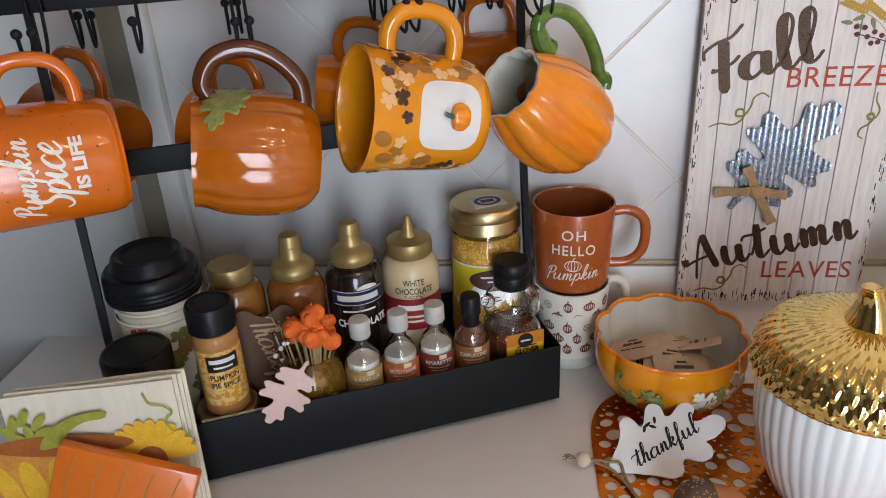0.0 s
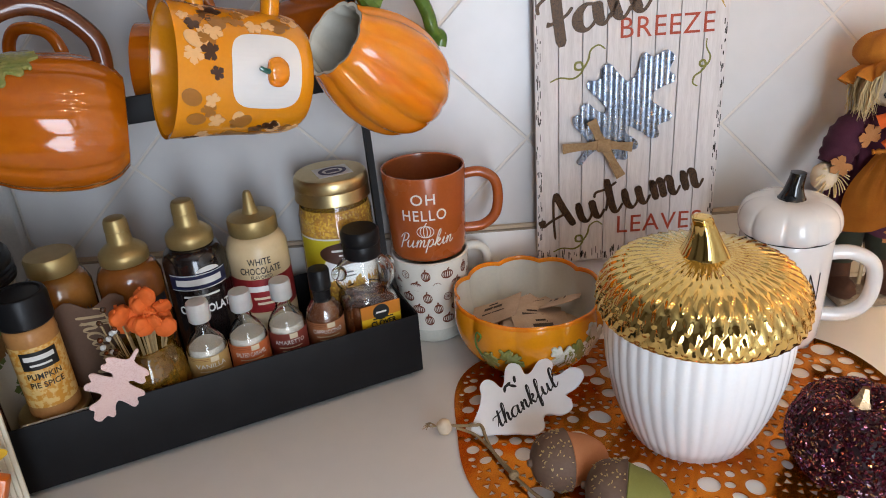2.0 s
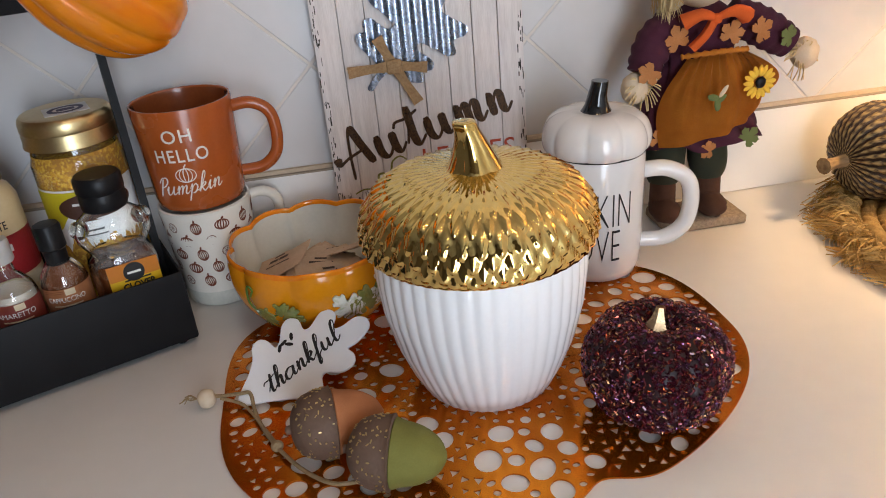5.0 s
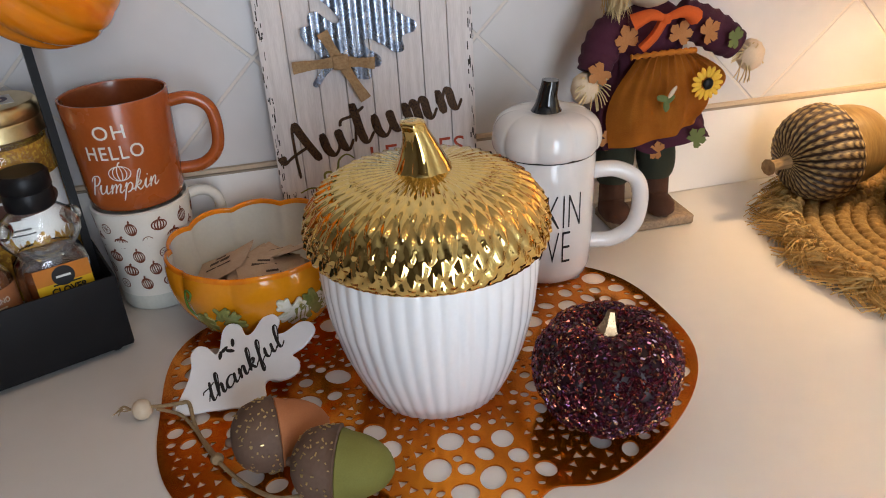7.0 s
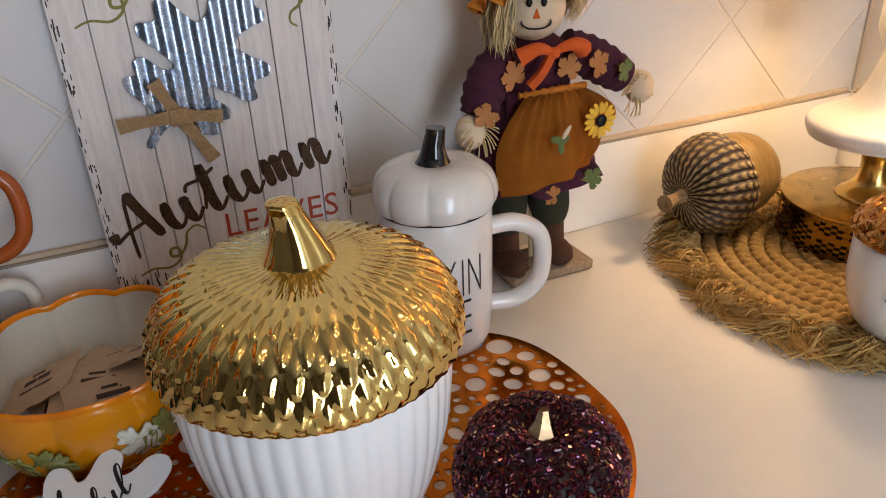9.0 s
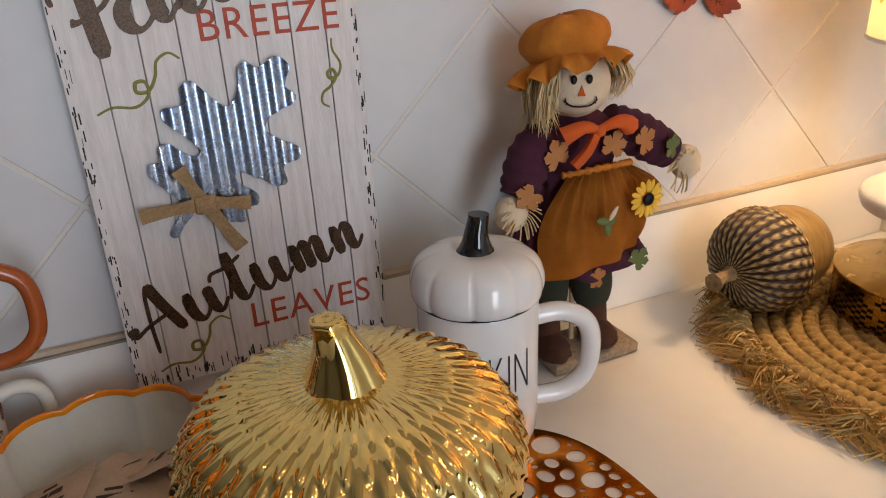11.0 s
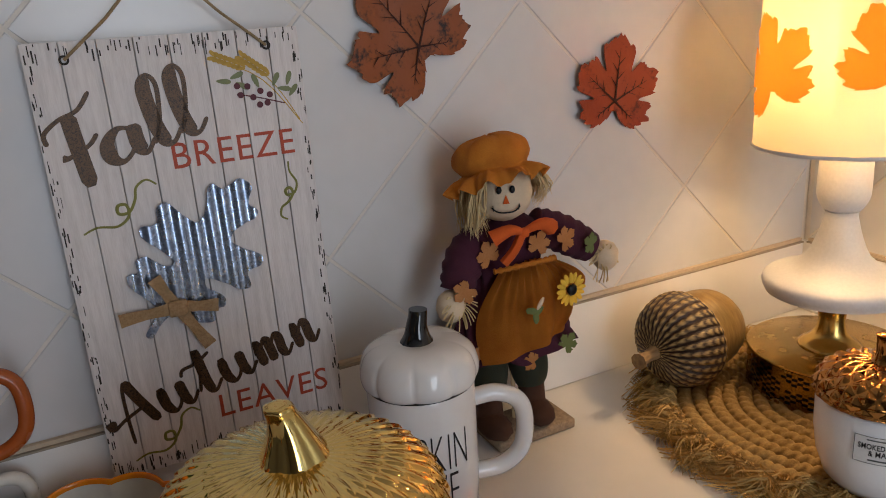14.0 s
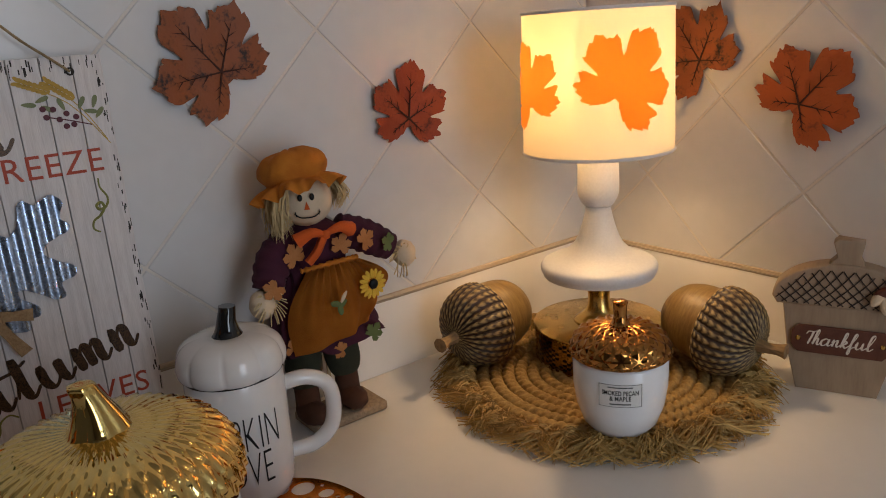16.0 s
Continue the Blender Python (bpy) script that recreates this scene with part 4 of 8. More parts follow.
part("lettering", bend(text_mesh("& MAPLE", 0.0072, 0, 0.00012, 0.0002, 1.05, 0.022), 0.0519, ca, 0.0588), M_INK, clab, smooth=0)
part("small_print", bend(plate_label(0.026, 0.0012), 0.0519, ca, 0.0715), M_GREYINK, clab)
part("small_print", bend(plate_label(0.022, 0.0014), 0.0519, ca, 0.0527), M_GREYINK, clab)


# ---- straw rope mat ----
def rope_mat(m):
    t = thing("rope_mat", m, "round coiled straw rope mat with a shaggy fringe", "mat")
    bm = bmesh.new()
    pitch, rr, turns, sides = 0.0165, 0.0078, 10.2, 12
    rings, ang, dist = [], 0.4, 0.0
    while ang < turns * math.tau:
        r = pitch * ang / math.tau
        step = 0.0016 / max(r, 0.004)
        ang += min(step, 0.35)
        dist += 0.0016
        c, s = math.cos(ang), math.sin(ang)
        ring = []
        for j in range(sides):
            ph = math.tau * j / sides
            tw = ph * 1.0 - dist * 270
            k = rr * (0.60 + 0.54 * abs(math.cos(tw)) ** 0.7 + 0.05 * rnd.uniform(-1, 1))
            ring.append(bm.verts.new(((r + k * 1.08 * math.cos(ph)) * c, (r + k * 1.08 * math.cos(ph)) * s, 0.0080 + k * math.sin(ph))))
        rings.append(ring)
    for A, B in zip(rings, rings[1:]):
        for j in range(sides):
            bm.faces.new((A[j], A[(j + 1) % sides], B[(j + 1) % sides], B[j]))
    part("rope_coil", bm, M_ROPE, t, "twisted straw rope coil", smooth=70)
    fr = bmesh.new()
    for i in range(7600):
        tuft = rnd.randrange(150)           # strands leave the coil in tufts, each with its own lean and length
        a = (tuft + rnd.gauss(0, 0.30)) / 150 * math.tau
        r0, ln = rnd.uniform(0.160, 0.180), (0.034 + 0.012 * math.sin(tuft * 2.4)) * rnd.uniform(0.55, 1.12)
        drift, lift, w = rnd.gauss(0, 0.22) + 0.75 * math.sin(tuft * 1.7), rnd.uniform(0.003, 0.016) + 0.006 * math.sin(tuft * 3.1), rnd.uniform(0.0005, 0.0011)
        pts = []
        for k in range(5):
            s = k / 4
            rad, aa = r0 + ln * s, a + drift * s * s * 0.32 + rnd.gauss(0, 0.022) * s
            z = 0.004 + lift * math.sin(math.pi * min(1, s * 1.02)) ** 0.8 * (1 - 0.35 * s) + rnd.uniform(0, 0.005) * (1 - 0.5 * s)
            px, py = rad * math.cos(aa), rad * math.sin(aa)
            pts.append(Vector((px, py, max(0.001, z))))
        prev = None
        for k, p in enumerate(pts):
            side = Vector((-math.sin(a), math.cos(a), 0)) * w * (1 - 0.6 * k / 4)
            tri = [fr.verts.new(p + side), fr.verts.new(p - side), fr.verts.new(p + Vector((0, 0, 1.4 * w)))]
            if prev:
                for j in range(3):
                    fr.faces.new((prev[j], prev[(j + 1) % 3], tri[(j + 1) % 3], tri[j]))
            prev = tri
    lim_x, lim_y = WALL_X - 0.011 - m.translation.x, WALL_Y - 0.011 - m.translation.y
    for v in fr.verts:
        v.co.x, v.co.y = min(v.co.x, lim_x), min(v.co.y, lim_y)
    tagged(part("fringe", fr, M_FRINGE, t, "shaggy straw fringe", smooth=0), kind="stuff")
    return t


rope_mat(pose(0.992, 0.746, 0.0005))


# ---- carved wooden acorns lying on the mat ----
def wood_acorn(m, label):
    t = thing("wooden_acorn", m, label, "acorn ornament", "carved wooden acorns")
    part("nut", lathe([(0, -0.075), (0.008, -0.0745), (0.026, -0.069), (0.043, -0.052), (0.0505, -0.028), (0.0515, -0.004), (0.049, 0.004), (0, 0.004)], 56, smooth_n=4), M_WOODLT, t, "pale turned wood nut", smooth=60)
    cp = [(0.045, -0.002), (0.0545, 0.000), (0.0575, 0.008), (0.0565, 0.022), (0.0495, 0.040), (0.036, 0.053), (0.018, 0.060), (0.008, 0.062), (0, 0.062)]
    cpf = [(p.x, p.y) for p in smooth_path([(r, z, 0) for r, z in cp], 8)]

    def carve(r, z, a, s):
        n, rows = 30, 13
        u = a / math.tau * n + (1 - s) * 1.6
        x, v = u % 1, s * rows + 0.5 * (math.floor(u) % 2)
        ridge = abs(math.sin(math.pi * x)) ** 0.8
        scale_ = 1 - abs((v + 0.8 * abs(x - 0.5)) % 1 - 0.35)
        d = (0.0024 * ridge + 0.0022 * ridge * scale_) * min(1, r / 0.030)
        k = min(1, max(0, (s - 0.05) / 0.08))
        return r + d * k * (1 - 0.5 * s), z + d * k * s
    cap = part("cap", lathe(cpf, 264, carve), M_WOODCAP, t, "dark carved cap with gold-washed ridges", smooth=50)
    part("stem", tube([(0, 0, 0.058), (0.001, 0, 0.072), (0.004, 0.002, 0.086), (0.006, 0.003, 0.096)], lambda s: 0.0105 - 0.0035 * math.sin(math.pi * s), 9, 4), M_BARK, cap)
    t.matrix_world = t.matrix_world @ Matrix.Diagonal((0.94, 0.94, 0.94, 1))
    return t


def lying(c, to):
    """A pose at c whose z axis points to the place to."""
    d = (Vector(to) - Vector(c)).normalized()
    return Matrix.Translation(c) @ d.to_track_quat("Z", "Y").to_matrix().to_4x4()


wood_acorn(lying((0.908, 0.875, 0.0715), (0.845, 0.870, 0.066)), "carved wooden acorn lying on the straw mat")
wood_acorn(lying((1.090, 0.642, 0.0715), (1.090, 0.562, 0.062)), "carved wooden acorn lying beside the candle")


# ---- mugs ----
def handle(pts, r, flat_=0.75):
    """A mug handle in the xz plane."""
    bm = tube(pts, r, 12, 7)
    for v in bm.verts:
        v.co.y *= 1.0 / flat_ if flat_ > 1 else 1.0
    return bm


def ear(r0, z0, z1, out, r=0.0065):
    """A rounded handle that leaves the wall at radius r0 between heights z0 and z1."""
    k = z1 - z0
    return handle([(r0 - 0.004, 0, z1), (r0 + 0.45 * out, 0, z1 + 0.002), (r0 + 0.88 * out, 0, z1 - 0.12 * k), (r0 + out, 0, z1 - 0.42 * k),
                   (r0 + 0.9 * out, 0, z0 + 0.22 * k), (r0 + 0.5 * out, 0, z0 + 0.02 * k), (r0 - 0.004, 0, z0)], r)


def facing(x, y, cx, cy):
    return math.atan2(cy - y, cx - x)


def mug_pumpkin(height, cx=0.0, cy=0.0, k=1.0):
    """Line drawing of a little pumpkin: a few thin loops, as one flat mesh."""
    bm = bmesh.new()
    for w in (1.0, 0.62, 0.22):
        pts = [(cx + 0.5 * height * w * 1.15 * math.cos(a), cy + 0.42 * height * math.sin(a), 0) for a in [math.tau * i / 12 for i in range(12)]]
        add(bm, tube(pts, 0.032 * height * k, 4, 3, True))
    add(bm, tube([(cx, cy + 0.40 * height, 0), (cx + 0.02 * height, cy + 0.55 * height, 0), (cx + 0.13 * height, cy + 0.66 * height, 0)], 0.05 * height * k, 4, 3))
    bm.transform(Matrix.Diagonal((1, 1, 0.12, 1)))
    return to_mesh(bm, 0)


M_CREAMINK = mat("cream_print", (0.78, 0.72, 0.62), None, 0.5, scale=60)
M_RUSTINK = mat("rust_print", (0.16, 0.036, 0.010), None, 0.5, scale=60)
SX, SY = 0.136, 0.915
lower = thing("cream_mug", pose(SX, SY, 0.0006), "cream mug with a rust pumpkin pattern under a stacked mug", "mug", "stacked mugs")
lp = [(0, 0), (0.036, 0), (0.0385, 0.003), (0.0395, 0.012), (0.0415, 0.040), (0.0455, 0.080), (0.0472, 0.112), (0.0450, 0.113), (0.0440, 0.108), (0.036, 0.01), (0, 0.008)]
lbody = part("body", lathe(lp, 72), M_CREAMMUG, lower, smooth=50)
part("foot_band", lathe([(0.0380, 0.0015), (0.0395, 0.004), (0.0402, 0.016), (0.0398, 0.021), (0.0390, 0.0215)], 72), M_SAGE, lower, "pale sage glaze foot")
part("handle", ear(0.0445, 0.040, 0.100, 0.034, 0.0058), M_CREAMMUG, lower, "", pose(0, 0, 0, 0, 0, 22))
lrad = lambda z: 0.0396 + 0.0078 * max(0, z - 0.012) / 0.1 + 0.0004
n_ = 0
for row, zz in enumerate((0.034, 0.050, 0.066, 0.082, 0.097)):
    for q in range(11):
        a = q * math.tau / 11 + (0.285 if row % 2 else 0)
        n_ += 1
        if (q + row) % 4 == 3:
            bm = bmesh.new()
            add(bm, tube([(0.0052 * math.cos(b), 0.0052 * math.sin(b), 0) for b in [math.tau * i / 12 for i in range(12)]], 0.0005, 4, 2, True))
            for i in range(4):
                c, s = math.cos(i * math.pi / 4), math.sin(i * math.pi / 4)
                add(bm, tube([(-0.005 * c, -0.005 * s, 0), (0.005 * c, 0.005 * s, 0)], 0.00028, 4, 1))
            bm.transform(Matrix.Diagonal((1, 1, 0.2, 1)))
            me = to_mesh(bm, 0)
        else:
            me = mug_pumpkin(0.0125, k=2.3)
            me.transform(Matrix.Diagonal((1 if q % 2 else 0.72, 1 if q % 2 else 1.15, 1, 1)))
        part("printed_pumpkin", bend(me, lrad, a, zz, radians(((n_ * 37) % 24) - 12)), M_RUSTINK, lbody, smooth=0)
upper = thing("rust_mug", pose(SX, SY, 0.1146), "rust brown mug with cream lettering stacked on a cream mug", "mug", "stacked mugs")
up_ = [(0, 0), (0.040, 0), (0.0435, 0.002), (0.0455, 0.010), (0.0475, 0.060), (0.0495, 0.103), (0.0490, 0.1050), (0.0470, 0.1048), (0.0455, 0.100), (0.043, 0.012), (0.036, 0.006), (0, 0.005)]
ubody = part("body", lathe(up_, 80), M_RUST, upper, smooth=50)
part("lining", lathe([(0.0458, 0.1035), (0.0449, 0.098), (0.0424, 0.013), (0.036, 0.0068), (0, 0.0058)], 64), M_RUSTIN, upper)
part("handle", ear(0.0470, 0.022, 0.090, 0.040, 0.0062), M_RUST, upper, "", pose(0, 0, 0, 0, 0, 2))
ua = facing(SX, SY, 0.095, 0.09)
urad = lambda z: 0.0458 + 0.0037 * max(0, z - 0.012) / 0.093 + 0.0003
part("lettering", bend(text_mesh("OH", 0.0185, 0, 0.0001, 0.0004, 1.15), urad, ua, 0.080), M_CREAMINK, ubody, smooth=0)
part("lettering", bend(text_mesh("HELLO", 0.0185, 0, 0.0001, 0.0004, 1.15, 0.052), urad, ua, 0.0605), M_CREAMINK, ubody, smooth=0)
part("printed_pumpkin", bend(mug_pumpkin(0.017), urad, ua, 0.041), M_CREAMINK, ubody, smooth=0)
part("lettering", bend(script("Pumpkin", 0.066, 0.14, 0.08, 0.0004, 0.35), urad, ua, 0.028, radians(3)), M_CREAMINK, ubody, smooth=0)


# ---- lidded pumpkin mug ----
JX, JY = 0.539, 0.838
jm = thing("lidded_mug", pose(JX, JY, 0.0022), "white ceramic mug with a pumpkin lid and black stem", "mug")
jp = [(0, 0), (0.040, 0), (0.0445, 0.003), (0.0475, 0.012), (0.0490, 0.040), (0.0495, 0.132), (0.0485, 0.1355), (0.0465, 0.1355), (0, 0.134)]
jb = part("body", lathe(jp, 80), M_WHITECER, jm, smooth=50)
part("handle", ear(0.0475, 0.030, 0.108, 0.050, 0.0085), M_WHITECER, jm, "", pose(0, 0, 0, 0, 0, -16))


def lobed(n, deep, sharp=0.55):
    def fn(r, z, a, s):
        return r * (1 - deep * (1 - abs(math.sin(n * a / 2)) ** sharp)), z
    return fn


jl = part("lid", lathe([(0.046, 0.1362), (0.0515, 0.1368), (0.0545, 0.143), (0.0545, 0.152), (0.050, 0.164), (0.040, 0.1715), (0.026, 0.1745), (0.014, 0.1735), (0, 0.1725)], 144, lobed(9, 0.05), 4), M_WHITECER, jm, "white pumpkin shaped lid", smooth=70)
part("gasket", lathe([(0.0478, 0.1345), (0.0500, 0.1352), (0.0500, 0.1368), (0.0478, 0.137)], 64), M_BLACKGL, jm)
part("stem", tube([(0, 0, 0.171), (0.0003, 0, 0.178), (0.001, 0, 0.188), (0.003, 0, 0.198), (0.0035, 0, 0.203)], lambda s: 0.0085 + 0.010 * (1 - s) ** 3, 12, 5), M_BLACKGL, jl, "glossy black stem", smooth=50)
for body, zz, w, ja in (("PUMPKIN", 0.083, 0.096, radians(-122)), ("LOVE", 0.044, 0.056, radians(-113))):
    me = text_mesh(body, 0.030, 0, -0.0006, 0.0003, 1.0, w)
    ys = [v.co.y for v in me.vertices]
    me.transform(Matrix.Diagonal((1, 0.035 / (max(ys) - min(ys)), 1, 1)))
    part("lettering", bend(me, 0.0498, ja, zz), M_INK, jb, smooth=0)


# ---- pumpkin bowl with sugar packets ----
BX, BY = 0.246, 0.838
bowl = thing("pumpkin_bowl", pose(BX, BY, 0.0022), "scalloped orange pumpkin bowl with a white inside", "bowl")


def scallop(r, z, a, s):
    k = 1 - 0.055 * (1 - abs(math.sin(5 * a)) ** 0.6) * min(1, max(0, z / 0.02))
    return r * k, z + (0.0030 * (abs(math.sin(5 * a)) - 0.5) if z > 0.07 else 0)


part("body", lathe([(0, 0), (0.048, 0), (0.054, 0.003), (0.070, 0.016), (0.0815, 0.034), (0.0875, 0.055), (0.0880, 0.072), (0.0862, 0.082)], 192, scallop, 4), M_AMBERGL, bowl, "glossy orange outside", smooth=60)
part("rim", lathe([(0.0868, 0.0805), (0.0868, 0.084), (0.0852, 0.0855), (0.0836, 0.084), (0.0834, 0.0805)], 192, scallop, 3), M_GOURD, bowl, "deep orange rim", smooth=60)
part("inside", lathe([(0.0838, 0.0825), (0.0845, 0.070), (0.0835, 0.055), (0.0770, 0.034), (0.0640, 0.018), (0.045, 0.009), (0, 0.007)], 192, scallop, 4), M_INWHITE, bowl, "white glazed inside", smooth=60)
bo = lambda z: 0.062 + 0.0255 * min(1, max(0, (z - 0.012) / 0.04)) ** 0.6 + 0.001
M_LEAFW = mat("white_leaf_glaze", (0.74, 0.72, 0.62), (0.40, 0.42, 0.16), 0.2, scale=120, coat=0.3, thresh=(0.5, 0.7))


def bowl_leaf(a, z, size, rot, material, name="leaf_relief"):
    me = curve_mesh([[(x * size, (y - 0.5) * size) for x, y in oak(3)]], 0.003, 0.0008)
    part(name, bend(me, bo, a, z, rot), material, bowl, smooth=50)


fa = facing(BX, BY, 0.2, 0.12)
bowl_leaf(fa + 0.58, 0.044, 0.050, radians(-60), M_LEAFGL)
bowl_leaf(fa + 0.84, 0.050, 0.052, radians(15), M_LEAFW)
bowl_leaf(fa + 0.36, 0.044, 0.042, radians(40), M_LEAFW)
bowl_leaf(fa - 0.30, 0.046, 0.032, radians(-130), M_LEAFGL)
bowl_leaf(fa - 0.62, 0.036, 0.030, radians(160), M_LEAFGL)
vine = tube([(-0.034, 0.014, 0), (-0.030, 0.022, 0), (-0.036, 0.024, 0), (-0.038, 0.010, 0), (-0.030, -0.006, 0), (-0.014, -0.006, 0), (0.0, 0.002, 0), (0.008, -0.002, 0)], 0.0011, 6, 5)
part("vine_relief", bend(to_mesh(vine), bo, fa - 0.36, 0.046), M_STEMGL, bowl)
M_KRAFT = mat("kraft_paper", (0.46, 0.33, 0.22), (0.54, 0.40, 0.28), 0.75, scale=60, fine=500, bump=0.2)
M_KRAFTINK = mat("dark_brown_print", (0.06, 0.035, 0.02), None, 0.7)
for i, (x, y, z, rx, ry, rz) in enumerate(((-0.018, 0.006, 0.040, 14, -10, 20), (0.022, 0.008, 0.044, -12, 16, -35), (0.002, -0.016, 0.050, 10, 5, -8), (-0.026, -0.010, 0.034, 5, -24, 70),
                                            (0.030, -0.014, 0.038, 8, 20, 40), (0.004, 0.026, 0.046, -20, 4, 15), (-0.006, 0.0, 0.030, 0, 0, 60),
                                            (0.040, 0.016, 0.052, -18, 24, 75), (-0.040, 0.010, 0.048, 6, -26, -20), (0.012, -0.034, 0.046, 22, 8, 12))):
    p_ = thing("sugar_packet", pose(BX + x, BY + y, z + 0.008, rx, ry, rz), "small kraft paper sugar packet with dark print", "packet", "sugar packets in the bowl")
    bm = bmesh.new()
    bmesh.ops.create_grid(bm, x_segments=8, y_segments=6, size=0.5, matrix=Matrix.Diagonal((0.066, 0.047, 1, 1)))
    for v in bm.verts:
        e = (1 - (2 * v.co.x / 0.060) ** 4) * (1 - (2 * v.co.y / 0.042) ** 4)
        v.co.z += 0.0022 * e + 0.0006 * math.sin(v.co.x * 300 + i)
    bmesh.ops.solidify(bm, geom=bm.faces, thickness=0.0006)
    part("paper", bm, M_KRAFT, p_, smooth=60)
    for (bx, by, bw, bh) in ((0.0, 0.004, 0.024, 0.0045), (0.002, -0.006, 0.030, 0.002), (-0.001, 0.011, 0.012, 0.0025)):
        part("print", box(bw, bh, 0.0002, at=(bx, by, 0.0026)), M_KRAFTINK, p_, smooth=0)

# ---- leaf shaped gift tag with twine and felt acorns ----
A_, Rr = Vector((0.170, 0.697, 0.006)), Vector((0.287, 0.728, 0.043))
e1 = (Rr - A_).normalized()
nn = Vector((-0.18, -0.43, 0.87))
nn = (nn - e1 * nn.dot(e1)).normalized()
e2 = nn.cross(e1)
TAGM = Matrix(((e1.x, e2.x, nn.x, A_.x), (e1.y, e2.y, nn.y, A_.y), (e1.z, e2.z, nn.z, A_.z), (0, 0, 0, 1)))
M_TAGW = mat("white_painted_wood_tag", (0.83, 0.83, 0.84), (0.86, 0.86, 0.87), 0.5, scale=20, fine=300)
tag = thing("leaf_tag", TAGM, "white leaf-shaped wooden tag lettered in black script", "tag")
hole = [(0.007 + 0.0022 * math.cos(-math.tau * i / 14), 0.0022 * math.sin(-math.tau * i / 14) + 0.001) for i in range(14)]
tl = [(0.0, -0.006), (-0.004, 0.002), (0.002, 0.010), (0.014, 0.022), (0.022, 0.034), (0.026, 0.046), (0.034, 0.050), (0.040, 0.044), (0.044, 0.032), (0.050, 0.036), (0.058, 0.050), (0.066, 0.054), (0.073, 0.047), (0.073, 0.034), (0.080, 0.032),
      (0.093, 0.040), (0.102, 0.038), (0.104, 0.029), (0.096, 0.018), (0.103, 0.013), (0.118, 0.014), (0.126, 0.007), (0.124, -0.003), (0.110, -0.010), (0.098, -0.011), (0.100, -0.020), (0.096, -0.029), (0.084, -0.030), (0.072, -0.021), (0.066, -0.024), (0.062, -0.034), (0.050, -0.036), (0.036, -0.026), (0.016, -0.014)]
loop = [(p.x, p.y * 0.92) for p in smooth_path([(x, y, 0) for x, y in tl], 4, True)]
part("plate", curve_mesh([loop, hole], 0.003, 0.0006), M_TAGW, tag, smooth=40)
part("lettering", script("thankful", 0.082, 0.27, 0.1, 0.0003, 0.3), M_INK, tag, "black script lettering", Matrix.Translation((0.061, 0.003, 0.0018)) @ Matrix.Rotation(radians(9), 4, "Z"), smooth=0)
for dx, dy, rot in ((0.052, 0.029, 20), (0.061, 0.031, 70), (0.056, 0.025, 140), (0.047, 0.026, 60)):
    lp_ = [(0.0042 * math.cos(a), 0.0017 * math.sin(a)) for a in [math.tau * i / 10 for i in range(10)]]
    part("printed_leaf", curve_mesh([lp_], 0.0003), M_INK, tag, "", Matrix.Translation((dx, dy, 0.0018)) @ Matrix.Rotation(radians(rot), 4, "Z"), smooth=0)

M_FELTO = mat("terracotta_felt", (0.46, 0.175, 0.068), (0.40, 0.145, 0.055), 0.85, scale=60, fine=800, bump=0.25, sheen=0.0)
M_FELTG = mat("olive_green_felt", (0.185, 0.178, 0.038), (0.155, 0.148, 0.030), 0.85, scale=60, fine=800, bump=0.25, sheen=0.0)
M_CAPB = mat("brown_resin_cap", (0.115, 0.066, 0.044), (0.15, 0.09, 0.06), 0.7, scale=60, fine=300, bump=0.5)
M_FLECK = mat("gold_fleck", (0.62, 0.45, 0.20), None, 0.35, metal=0.7)


def small_acorn(m, material, label):
    t = thing("acorn_ornament", m, label, "acorn ornament", "small painted acorns")
    part("nut", lathe([(0.0, 0.040), (0.004, 0.0395), (0.013, 0.034), (0.0205, 0.022), (0.0238, 0.008), (0.0240, 0.0), (0.0, 0.0)], 40, smooth_n=3), material, t, smooth=60)

    def lump(r, z, a, s):
        q = 1 + 0.022 * noise.noise(Vector((r * 160 * math.cos(a), r * 160 * math.sin(a), z * 160)))
        return r * q, z
    cap = part("cap", lathe([(0.0, 0.001), (0.0262, 0.001), (0.0272, -0.003), (0.0265, -0.014), (0.0220, -0.024), (0.012, -0.031), (0.0, -0.033)], 48, lump, 3), M_CAPB, t, "rough brown cap flecked with gold", smooth=70)
    fl = bmesh.new()
    r8 = random.Random(5)
    for i in range(150):
        a, s = r8.uniform(0, math.tau), r8.uniform(-0.028, -0.001)
        rr = 0.0278 * math.sqrt(max(0.03, 1 - (max(0, -s - 0.004) / 0.031) ** 2.2))
        nrm = Vector((math.cos(a), math.sin(a), -0.35 if s < -0.015 else 0)).normalized()
        q = nrm.to_track_quat("Z", "Y").to_matrix().to_4x4()
        add(fl, box(r8.uniform(0.0009, 0.0030), r8.uniform(0.0006, 0.0013), 0.0008), Matrix.Translation((rr * math.cos(a), rr * math.sin(a), s)) @ q @ pose(0, 0, 0, 0, 0, r8.uniform(0, 180)))
    tagged(part("gold_fleck", fl, M_FLECK, cap, smooth=0), kind="stuff")
    part("nub", lathe([(0, -0.037), (0.003, -0.036), (0.0042, -0.031), (0, -0.031)], 12), M_CAPB, cap)
    return t


